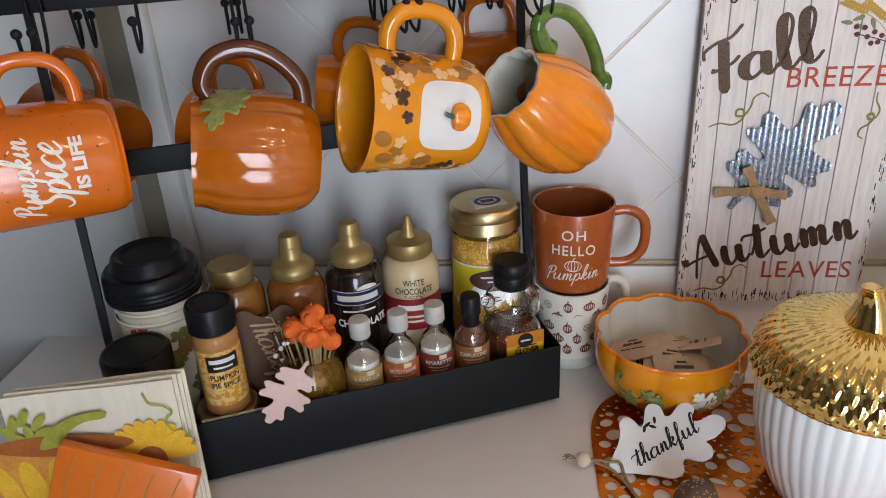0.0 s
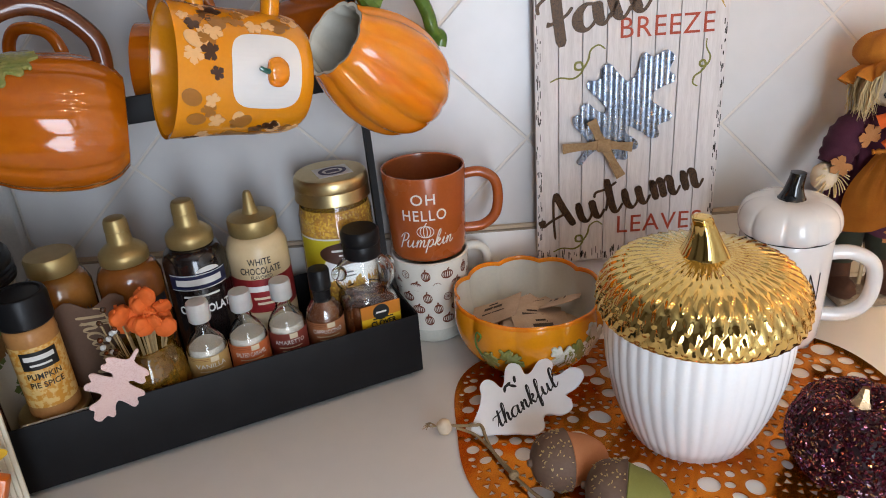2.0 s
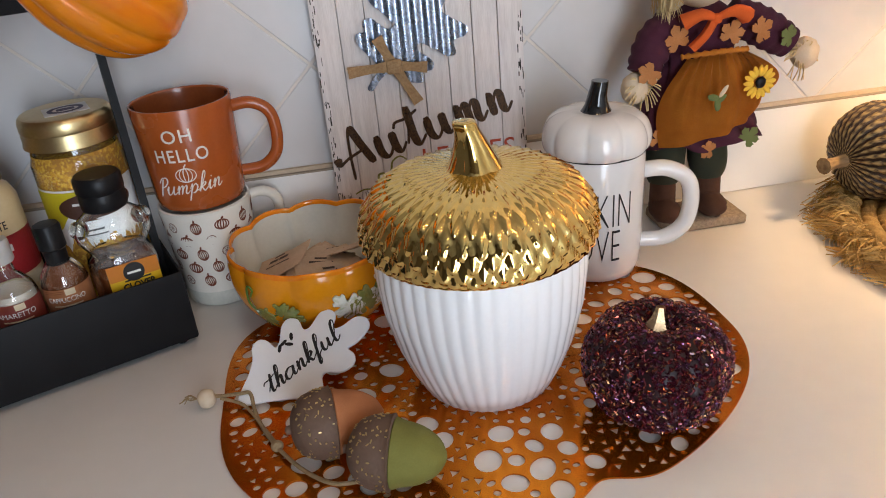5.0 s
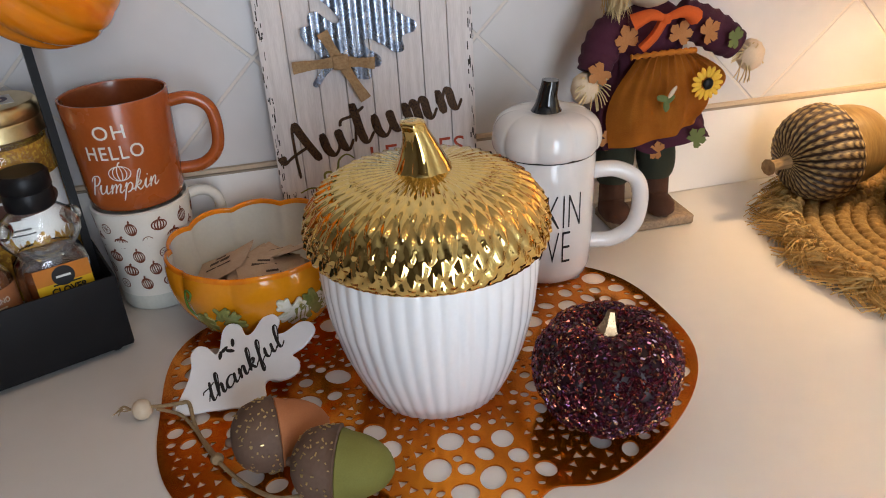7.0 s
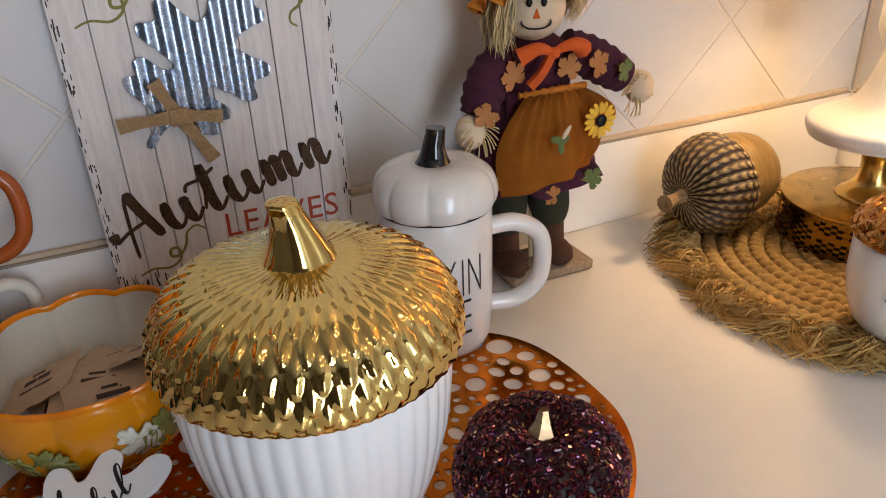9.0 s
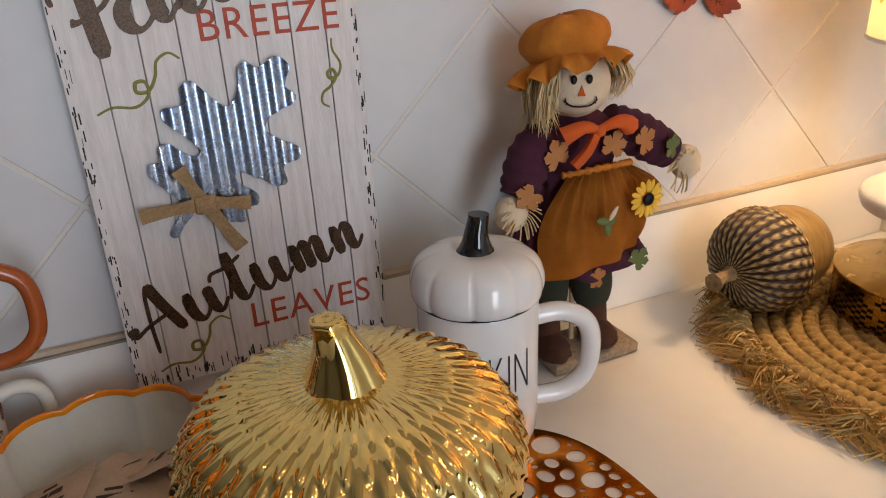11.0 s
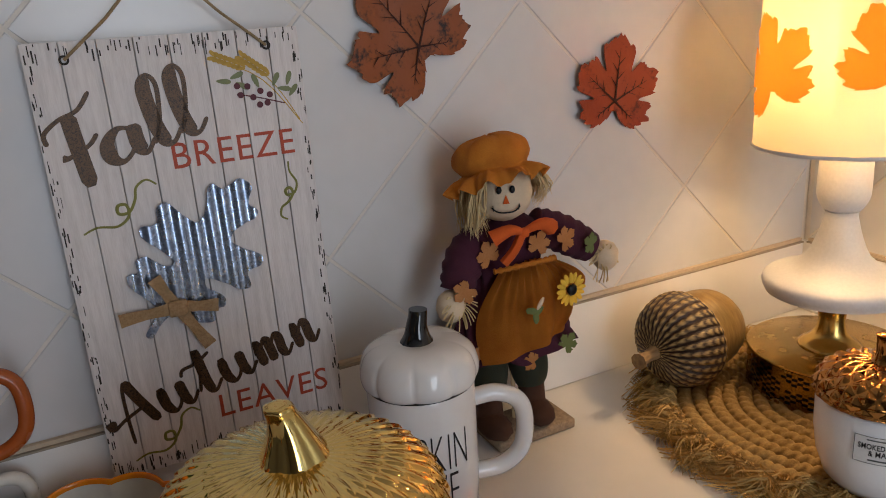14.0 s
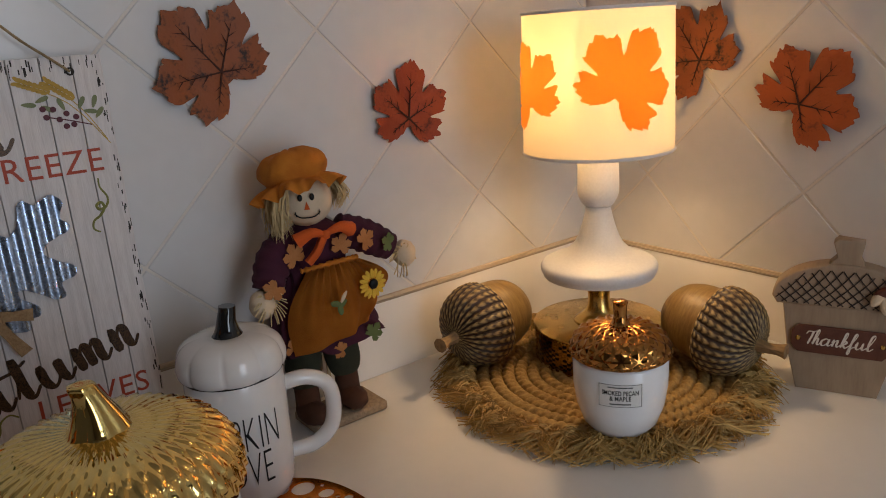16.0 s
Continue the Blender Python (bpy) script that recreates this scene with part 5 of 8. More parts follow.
small_acorn(lying((0.247, 0.620, 0.0285), (0.300, 0.626, 0.0245)), M_FELTO, "terracotta acorn ornament with a brown flecked cap")
small_acorn(lying((0.288, 0.574, 0.0285), (0.340, 0.558, 0.0245)), M_FELTG, "olive green acorn ornament with a brown flecked cap")
cord = thing("twine_cord", pose(0, 0, 0), "natural twine cord with a round wooden bead", "twine")
part("cord", tube([(0.135, 0.705, 0.012), (0.150, 0.703, 0.010), (0.168, 0.699, 0.012), (0.176, 0.698, 0.011), (0.180, 0.680, 0.006), (0.188, 0.655, 0.005), (0.200, 0.628, 0.0065), (0.220, 0.598, 0.006), (0.242, 0.576, 0.008), (0.262, 0.571, 0.010)], 0.0017, 7, 8), M_TWINE, cord)
part("cord", tube([(0.150, 0.701, 0.009), (0.170, 0.690, 0.006), (0.186, 0.660, 0.006), (0.199, 0.632, 0.008)], 0.0015, 7, 6), M_TWINE, cord)
part("knot", lathe([(0, -0.005), (0.004, -0.003), (0.0052, 0), (0.004, 0.003), (0, 0.005)], 12), M_TWINE, cord, "", pose(0.200, 0.629, 0.007, 70, 20, 0))
M_BEAD = mat("pale_wood_bead", (0.66, 0.54, 0.40), (0.60, 0.48, 0.34), 0.5, scale=80)
part("bead", lathe([(0.0018, -0.0075), (0.006, -0.0062), (0.0088, 0), (0.006, 0.0062), (0.0018, 0.0075)], 24, smooth_n=3), M_BEAD, cord, "pale wooden bead", pose(0.138, 0.704, 0.0092, 0, 80, 10), smooth=80)
for i in range(9):
    part("frayed_end", tube([(0.130, 0.705, 0.010), (0.124, 0.706 + rnd.uniform(-0.003, 0.003), 0.009 + rnd.uniform(0, 0.004)), (0.118 + rnd.uniform(-0.003, 0.003), 0.707 + rnd.uniform(-0.006, 0.006), 0.006 + rnd.uniform(0, 0.006))], 0.0004, 4, 3), M_TWINE, cord)


# ---- beaded purple pumpkin ----
M_PBASE = mat("dark_plum_base", (0.012, 0.003, 0.006), (0.02, 0.006, 0.009), 0.4, scale=200)
M_BUGLE = []
for nm, c, mt in (("plum_bead", (0.060, 0.007, 0.017), 0.5), ("wine_bead", (0.17, 0.016, 0.030), 0.6), ("violet_bead", (0.13, 0.035, 0.12), 0.7), ("copper_bead", (0.42, 0.10, 0.05), 0.9), ("gold_bead", (0.55, 0.30, 0.12), 0.9)):
    M_BUGLE.append(mat(nm, c, None, 0.14, metal=mt, scale=300, coat=0.5))
PX, PY = 0.503, 0.604
pk = thing("beaded_pumpkin", pose(PX, PY, 0.0022), "dark plum pumpkin covered in shiny bugle beads", "pumpkin ornament")
pprof = [(0, 0.006), (0.022, 0.001), (0.038, 0.005), (0.0515, 0.019), (0.0560, 0.038), (0.0535, 0.058), (0.042, 0.073), (0.027, 0.079), (0.014, 0.076), (0, 0.070)]
part("core", lathe(pprof, 120, lobed(8, 0.10, 0.5), 4), M_PBASE, pk, smooth=70)
pf = smooth_path([(r, z, 0) for r, z in pprof], 10)
r9 = random.Random(3)
bugle = bmesh.new()
lob = lobed(8, 0.10, 0.5)
cum = [0.0]
for a, b in zip(pf, pf[1:]):
    cum.append(cum[-1] + (b - a).length * (a.x + b.x + 0.004))
for i in range(9000):
    u_ = r9.uniform(0.02, 0.995) * cum[-1]
    k = next(j for j in range(len(cum) - 1) if cum[j + 1] >= u_)
    t = (u_ - cum[k]) / (cum[k + 1] - cum[k] + 1e-9)
    p = pf[k].lerp(pf[k + 1], t)
    d = (pf[k + 1] - pf[k]).normalized()
    a = r9.uniform(0, math.tau)
    rr, z = lob(p.x, p.y, a, 0)
    nrm = Vector((d.y * math.cos(a), d.y * math.sin(a), -d.x))
    if nrm.length < 1e-6:
        continue
    q = nrm.to_track_quat("Z", "Y").to_matrix().to_4x4()
    m_ = Matrix.Translation(Vector((rr * math.cos(a), rr * math.sin(a), z)) + nrm.normalized() * r9.uniform(0.0002, 0.0014)) @ q @ pose(0, 0, 0, r9.uniform(-18, 18), r9.uniform(-18, 18), r9.uniform(0, 180))
    L, W = r9.uniform(0.0022, 0.0036), 0.0015
    vs = [bugle.verts.new(m_ @ Vector(c)) for c in ((-L / 2, -W / 2, 0), (L / 2, -W / 2, 0), (L / 2, W / 2, 0), (-L / 2, W / 2, 0), (-L / 2, 0, W * 0.7), (L / 2, 0, W * 0.7))]
    mi = r9.choices(range(5), (42, 30, 9, 12, 7))[0]
    for f in ((0, 1, 5, 4), (2, 3, 4, 5), (0, 4, 3), (1, 2, 5)):
        bugle.faces.new([vs[j] for j in f]).material_index = mi
tagged(part("bead_coating", bugle, M_BUGLE, pk, "shiny plum and copper bugle beads", smooth=0), kind="stuff")
part("stem", tube([(0, 0, 0.066), (0, 0.0005, 0.074), (0.001, 0.001, 0.082), (0.002, 0.002, 0.091)], lambda s: 0.0034 + 0.0135 * (1 - s) ** 1.4, 6, 4), mat("antique_brass", (0.30, 0.20, 0.11), (0.20, 0.13, 0.07), 0.28, metal=1.0, scale=120), pk, "small antique brass stem", smooth=20)


# ---- scarecrow doll ----
def cloth(c, c2, name, s=40):
    return mat(name, c, c2, 0.9, scale=s, fine=900, bump=0.5, sheen=0.0)


DM = [mat("pale_skin_cloth", (0.70, 0.55, 0.38), None, 0.9, scale=50, fine=600, bump=0.3), cloth((0.52, 0.175, 0.012), (0.40, 0.12, 0.009), "ochre_felt"), cloth((0.045, 0.006, 0.018), (0.065, 0.010, 0.026), "plum_cotton", 25),
      cloth((0.020, 0.022, 0.011), (0.030, 0.031, 0.016), "dark_olive_cloth"), cloth((0.075, 0.026, 0.011), (0.050, 0.018, 0.008), "brown_felt"), mat("raffia", (0.62, 0.47, 0.25), (0.50, 0.36, 0.17), 0.8, scale=80, fine=400),
      mat("cork_board", (0.34, 0.24, 0.15), (0.20, 0.14, 0.09), 0.9, scale=220, fine=600, bump=0.6), M_BLACKPL, cloth((0.46, 0.20, 0.07), (0.34, 0.13, 0.035), "printed_leaf_tan"), cloth((0.70, 0.40, 0.03), (0.78, 0.50, 0.06), "sunflower_yellow"),
      cloth((0.62, 0.105, 0.012), (0.52, 0.08, 0.01), "orange_ribbon"), cloth((0.13, 0.16, 0.05), None, "printed_leaf_green"), mat("dowel", (0.50, 0.36, 0.20), None, 0.6)]
doll = bmesh.new()      # one plain mesh, sewn together


def blob(c, r, m=None, idx=0, rough=0.0, seg=20, fn=None):
    bm = bmesh.new()
    bmesh.ops.create_uvsphere(bm, u_segments=seg, v_segments=seg * 2 // 3, radius=1)
    for v in bm.verts:
        if rough:
            v.co *= 1 + rough * noise.noise(v.co * 3.1 + Vector(c) * 90)
        if fn:
            v.co = fn(v.co)
        v.co = Vector((v.co.x * r[0], v.co.y * r[1], v.co.z * r[2]))
    add(doll, bm, Matrix.Translation(c) @ (m or Matrix()), idx)


DX, DY = 0.676, 0.914
add(doll, box(0.100, 0.060, 0.012, 0.002, 1, (DX + 0.016, DY - 0.006, 0.0062)), pose(0, 0, 0), 6)
add(doll, tube([(DX + 0.010, DY + 0.004, 0.012), (DX + 0.009, DY + 0.003, 0.12)], 0.0026, 8, 2), None, 12)
for sx in (-0.026, 0.030):
    blob((DX + sx - 0.002, DY - 0.016, 0.024), (0.017, 0.026, 0.014), None, 4, 0.12)
    add(doll, tube([(DX + sx, DY - 0.004, 0.018), (DX + sx, DY - 0.002, 0.058)], lambda s: 0.0155 - 0.001 * s, 14, 4), None, 4)
    add(doll, tube([(DX + sx, DY - 0.002, 0.054), (DX + sx * 0.95, DY, 0.075), (DX + sx * 0.8, DY, 0.110), (DX + sx * 0.6, DY, 0.13)], lambda s: 0.0165 + 0.006 * math.sin(math.pi * min(1, s * 1.3)), 14, 4), None, 3)


def wavy(n, deep):
    return lambda r, z, a, s: (r * (1 + deep * (1 - s) * math.sin(n * a + 3 * z * 40)), z + 0.004 * (1 - s) * math.sin(n * a * 0.5))


sk = lathe([(0.070, 0.106), (0.066, 0.118), (0.051, 0.152), (0.034, 0.190), (0.036, 0.215), (0.033, 0.240), (0.013, 0.256)], 96, wavy(10, 0.11), 4)
sk.transform(Matrix.Diagonal((1.06, 0.62, 1, 1)))
add(doll, sk, Matrix.Translation((DX + 0.006, DY - 0.004, 0)), 2)
# sleeves and hands
add(doll, tube([(DX - 0.026, DY - 0.008, 0.240), (DX - 0.050, DY - 0.014, 0.220), (DX - 0.066, DY - 0.020, 0.190)], lambda s: 0.0155 + 0.005 * math.sin(math.pi * s) + 0.0012 * math.sin(40 * s), 16, 10), None, 2)
add(doll, tube([(DX + 0.034, DY - 0.008, 0.240), (DX + 0.066, DY - 0.016, 0.224), (DX + 0.098, DY - 0.022, 0.204)], lambda s: 0.016 + 0.0045 * math.sin(math.pi * s) + 0.0012 * math.sin(40 * s), 16, 10), None, 2)
blob((DX - 0.074, DY - 0.022, 0.176), (0.015, 0.014, 0.017), None, 0, 0.08)
blob((DX + 0.116, DY - 0.026, 0.192), (0.015, 0.014, 0.017), None, 0, 0.08)
r10 = random.Random(6)
for cx, cz in ((DX - 0.070, 0.184), (DX + 0.108, 0.196)):
    for i in range(26):
        a = r10.uniform(0, math.tau)
        s_ = Vector((cx, DY - 0.024, cz))
        add(doll, tube([s_, s_ + Vector((0.012 * math.cos(a), -0.010 + r10.uniform(-0.004, 0.004), 0.012 * math.sin(a) - 0.004)), s_ + Vector((0.020 * math.cos(a), -0.010, 0.022 * math.sin(a) - 0.010))], 0.0007, 3, 2), None, 5)
# head, hair, hat
HX, HZ = DX - 0.004, 0.280
blob((HX, DY - 0.014, HZ), (0.031, 0.029, 0.029), None, 0, 0.03, 28)
for i in range(260):
    sd = r10.choice((-1, -1, 1))
    x0 = HX + sd * r10.uniform(0.027, 0.040)
    y0 = DY - 0.014 + r10.uniform(-0.018, 0.014)
    ln = r10.uniform(0.035, 0.060) if sd < 0 else r10.uniform(0.018, 0.036)
    add(doll, tube([(x0, y0, HZ + 0.018), (x0 + sd * r10.uniform(0.002, 0.012), y0 - 0.004, HZ + 0.018 - ln * 0.5), (x0 + sd * r10.uniform(-0.006, 0.010), y0 - 0.002, HZ + 0.018 - ln)], lambda s: 0.0011 * (1.15 - s), 3, 2), None, 5)
# floppy gathered hat: a puffed crown over a wide pleated brim
def pleat(r, z, a, s):
    fold = math.sin(11 * a + 0.8 * math.sin(2 * a)) + 0.4 * math.sin(23 * a + 1)
    b = max(0, 1 - s / 0.34)
    soft = 2.4 * noise.noise(Vector((1.9 * math.cos(a), 1.9 * math.sin(a), 50 * z))) + 0.8 * noise.noise(Vector((5 * math.cos(a), 5 * math.sin(a), 110 * z)))
    return r * (1 + 0.10 * b * fold + 0.05 * (1 - b) * (1.1 - s) * soft), z + 0.0055 * b * fold - 0.008 * b * (0.5 + 0.5 * math.sin(a)) + 0.002 * (1 - b) * soft


hat = lathe([(0.053, -0.006), (0.050, 0.000), (0.043, 0.007), (0.0345, 0.0115), (0.0365, 0.017), (0.0405, 0.027), (0.0395, 0.040), (0.032, 0.051), (0.019, 0.0575), (0, 0.059)], 168, pleat, 5)
add(doll, hat, Matrix.Translation((HX - 0.004, DY - 0.012, HZ + 0.0150)) @ pose(0, 0, 0, -15, -5, 0) @ Matrix.Diagonal((1, 0.86, 0.72, 1)), 1)
# simple stitched face marks, the face turned a little aside
FACE = Matrix.Translation((HX, DY - 0.014, HZ)) @ Matrix.Rotation(radians(-24), 4, "Z") @ Matrix.Translation((-HX, 0.014 - DY, -HZ))
add(doll, curve_mesh_bm([(-0.0032, -0.004), (0.0032, -0.004), (0, 0.005)], 0.001), FACE @ stand(HX, HZ - 0.001, DY - 0.0438), 10)
for dx in (-0.0065, 0.0065):
    blob(FACE @ Vector((HX + dx, DY - 0.0425, HZ + 0.0085)), (0.0030, 0.0022, 0.0040), None, 7, 0, 10)
add(doll, tube([(HX - 0.014, DY - 0.0400, HZ - 0.009), (HX - 0.007, DY - 0.0428, HZ - 0.0135), (HX + 0.007, DY - 0.0428, HZ - 0.0135), (HX + 0.014, DY - 0.0400, HZ - 0.009)], 0.0008, 5, 4), FACE, 7)
for dx in (-0.013, 0.013):
    add(doll, tube([(HX + dx, DY - 0.0412, HZ - 0.0065), (HX + dx * 0.95, DY - 0.0412, HZ - 0.0125)], 0.0006, 4, 2), FACE, 7)
# bow
for sd in (-1, 1):
    add(doll, tube([(HX + 0.004, DY - 0.044, 0.244), (HX + 0.004 + sd * 0.018, DY - 0.048, 0.250), (HX + 0.004 + sd * 0.034, DY - 0.042, 0.243)], lambda s: 0.003 + 0.006 * s, 8, 4), None, 10)
add(doll, box(0.010, 0.008, 0.010, 0.003, 2, (HX + 0.004, DY - 0.046, 0.244)), None, 10)
add(doll, tube([(HX + 0.002, DY - 0.044, 0.242), (HX - 0.008, DY - 0.046, 0.228), (HX - 0.020, DY - 0.044, 0.216)], 0.005, 6, 3), None, 10)
# apron over the skirt
ap = bmesh.new()
NU, NV = 56, 22
rows_ = []
for j in range(NV + 1):
    v_ = j / NV
    row = []
    for i in range(NU + 1):
        u_ = 2 * i / NU - 1
        wide = (0.034 + 0.034 * math.sin(math.pi * min(1, v_ * 1.25) / 2)) if u_ < 0 else (0.032 + 0.046 * math.sin(math.pi * min(1, v_ * 1.05) ** 1.2) ** 0.8)
        x = 0.006 + u_ * wide
        z = 0.206 - v_ * (0.082 - 0.012 * u_) + 0.004 * (1 - v_) * math.cos(3 * u_)
        rs = 0.040 + 0.040 * min(1, max(0, (0.206 - z) / 0.095))
        fold = (0.0030 * (1 - v_) ** 1.5 * math.sin(34 * u_ + math.sin(5 * u_)) + 0.0022 * math.sin(9 * u_ + 1.5 * v_) * (0.4 + v_))
        y = -0.008 - 0.66 * math.sqrt(max(0.10 * rs * rs, rs * rs - (x * 0.94) ** 2)) - fold
        row.append(ap.verts.new((x, y, z)))
    rows_.append(row)
for A, B in zip(rows_, rows_[1:]):
    for i in range(NU):
        ap.faces.new((A[i], A[i + 1], B[i + 1], B[i]))
bmesh.ops.solidify(ap, geom=ap.faces, thickness=0.001)
add(doll, ap, Matrix.Translation((DX + 0.010, DY, 0)), 1)
add(doll, tube([(DX - 0.030, DY - 0.034, 0.206), (DX - 0.008, DY - 0.041, 0.2085), (DX + 0.022, DY - 0.041, 0.2085), (DX + 0.044, DY - 0.034, 0.206)], lambda s: 0.0028 + 0.0010 * math.sin(60 * s), 8, 10), None, 1)
fl_c = Vector((DX + 0.052, DY - 0.051, 0.174))
for i in range(16):
    a = math.tau * i / 16
    blob(fl_c + Vector((0.0125 * math.cos(a), 0.001 * (i % 2), 0.0125 * math.sin(a))), (0.0062, 0.0012, 0.0028), Matrix.Rotation(-a, 4, "Y"), 9, 0, 8)
blob(fl_c + Vector((0, -0.0014, 0)), (0.0062, 0.003, 0.0062), None, 7, 0.1, 12)
for ox, oz, ang in ((-0.006, 0.168, 20), (0.002, 0.166, -35), (-0.001, 0.160, 80)):
    blob((DX + ox, DY - 0.064, oz), (0.0075, 0.0015, 0.0036), Matrix.Rotation(radians(ang), 4, "Y"), 11, 0.2, 10)
blob((DX + 0.004, DY - 0.065, 0.174), (0.0026, 0.0014, 0.0075), Matrix.Rotation(radians(35), 4, "Y"), 0, 0.1, 10)
# printed leaves on the dress
for x, y, z, s_, rot, idx, tilt in ((DX - 0.034, DY - 0.034, 0.222, 0.026, 20, 8, 12), (DX - 0.064, DY - 0.040, 0.196, 0.022, 130, 8, -20), (DX + 0.024, DY - 0.034, 0.222, 0.024, -20, 8, 0), (DX + 0.052, DY - 0.040, 0.224, 0.024, -60, 8, 10),
                                    (DX + 0.084, DY - 0.045, 0.216, 0.020, 60, 11, 15), (DX - 0.046, DY - 0.034, 0.116, 0.022, 30, 8, 0), (DX + 0.004, DY - 0.048, 0.104, 0.018, 70, 8, 0), (DX + 0.048, DY - 0.046, 0.110, 0.022, -40, 11, 0)):
    bm = bmesh.new()
    bm.from_mesh(curve_mesh([[(px, py) for px, py in maple(s_ * 1.2, 0.02, 3)]], 0.0004))
    add(doll, bm, Matrix.Translation((x, y, z)) @ pose(0, 0, 0, 90, 0, tilt) @ Matrix.Rotation(radians(rot), 4, "Z"), idx)
tagged(part("scarecrow_doll", doll, DM, smooth=60), "small scarecrow doll in plum print dress and ochre hat", "doll")


# ---- acorn shaped wooden block sign ----
BM = pose(1.130, 0.579, 0.0006, 0, 0, -67)
block = thing("acorn_block", BM, "wooden acorn-shaped block with a lattice cap and lettered tag", "sign block")
M_PINE = mat("greige_pine", (0.36, 0.26, 0.17), (0.29, 0.20, 0.13), 0.65, scale=14, fine=60, stretch=(7, 1, 1), bump=0.2)
M_TAGBR = mat("dark_red_brown_leather", (0.115, 0.035, 0.018), (0.09, 0.026, 0.013), 0.6, scale=90, fine=500, bump=0.3)
M_DKLINE = mat("dark_burnt_line", (0.035, 0.020, 0.014), None, 0.8)
up90 = Matrix.Rotation(radians(90), 4, "X")
bod = [(0.022, 0.0), (0.108, 0.0), (0.120, 0.05), (0.128, 0.112), (0.002, 0.112), (0.010, 0.05)]
part("body", curve_mesh([bod], 0.024, 0.001), M_PINE, block, "", Matrix.Translation((0, 0.012, 0)) @ up90, smooth=0)
capo = [(-0.004, 0.110), (0.134, 0.110)] + [(0.065 + 0.074 * math.cos(math.pi * i / 24), 0.118 + 0.042 * math.sin(math.pi * i / 24)) for i in range(25)]
capp = part("cap", curve_mesh([capo], 0.028, 0.002), M_PINE, block, "", Matrix.Translation((0, 0.012, 0.0005)) @ up90, smooth=30)
for sg in (1, -1):
    for i in range(-9, 19):
        pts = []
        for j in range(11):
            z = 0.111 + 0.048 * j / 10
            x = 0.012 * i + sg * (z - 0.111) * 1.15 - sg * 6 * (z - 0.111) ** 2 + (0 if sg > 0 else 0.03)
            if ((x - 0.065) / 0.072) ** 2 + max(0, (z - 0.118) / 0.041) ** 2 < 0.99:
                pts.append((x, z, 0.0145))
        if len(pts) > 2:
            part("lattice_line", tube(pts, 0.0009, 4, 2), M_DKLINE, capp)
part("stem", curve_mesh([[(0.044, 0.156), (0.086, 0.156), (0.079, 0.170), (0.082, 0.188), (0.056, 0.191), (0.052, 0.187), (0.057, 0.170)]], 0.020, 0.001), M_PINE, block, "", Matrix.Translation((0, 0.012, 0)) @ up90, smooth=0)
tg = part("tag", curve_mesh([[(0.014, 0.058), (0.021, 0.050), (0.110, 0.050), (0.117, 0.058), (0.117, 0.076), (0.110, 0.084), (0.021, 0.084), (0.014, 0.076)]], 0.003, 0.0006), M_TAGBR, block, "dark brown tag with white script", Matrix.Translation((0, -0.0022, 0)) @ up90, smooth=0)
part("lettering", script("Thankful", 0.072, 0.26, 0.1, 0.0006, 0.25), M_CREAMINK, tg, "", Matrix.Translation((0.066, 0.067, 0.0018)), smooth=0)
for x in (0.021, 0.110):
    part("rivet", lathe([(0, 0.0022), (0.002, 0.0018), (0.0032, 0), (0, 0)], 12), M_BRASS, tg, "", Matrix.Translation((x, 0.067, 0.0015)))
for i, (dx, dz, rot) in enumerate(((0.100, 0.128, 30), (0.108, 0.120, -10), (0.106, 0.136, 60))):
    bm = bmesh.new()
    bmesh.ops.create_uvsphere(bm, u_segments=12, v_segments=8, radius=1)
    bm.transform(Matrix.Translation((dx, -0.008, dz)) @ Matrix.Rotation(radians(rot), 4, "Y") @ Matrix.Diagonal((0.006, 0.004, 0.012, 1)))
    part("cloth_petal", bm, DM[0] if i < 2 else M_TAGBR, block, smooth=80)

# ---- leaves on the tiles and the shade, lamp cord ----
wall_leaf(on_north(0.624, 0.425, 40, 0.006), 0.142, M_LEAFA, "dark rust fabric maple leaf stuck on the tiles", 2)
wall_leaf(on_north(0.872, 0.345, -8, 0.006), 0.126, M_LEAFB, "red fabric maple leaf stuck on the tiles", 5)
wall_leaf(on_east(0.765, 0.392, 35, 0.006), 0.145, M_LEAFA, "rust fabric maple leaf stuck behind the lamp", 8)
wall_leaf(on_east(0.622, 0.336, -42, 0.006), 0.140, M_LEAFC, "orange fabric maple leaf stuck on the side tiles", 11)
cordl = thing("lamp_cord", pose(0, 0, 0), "white lamp cord running to the wall", "cord")
part("cable", tube([(1.118, 0.82, 0.026), (1.15, 0.83, 0.03), (1.185, 0.80, 0.025), (1.20, 0.74, 0.024), (1.205, 0.62, 0.018), (1.21, 0.5, 0.006)], 0.0026, 8, 6), M_LAMPW, cordl)


# ---- black mug rack with its tray ----
RU, RN = Vector((0.927, 0.375, 0)), Vector((-0.375, 0.927, 0))
RO = Vector((0.118, 0.813, 0))
RYAW = 22.02


def rk(a, b, z=0.0, rz=0.0):
    """A pose on the rack: a along it from the front right corner, b back from its front, z up."""
    p = RO + RU * a + RN * b
    return pose(p.x, p.y, z, 0, 0, RYAW + rz)


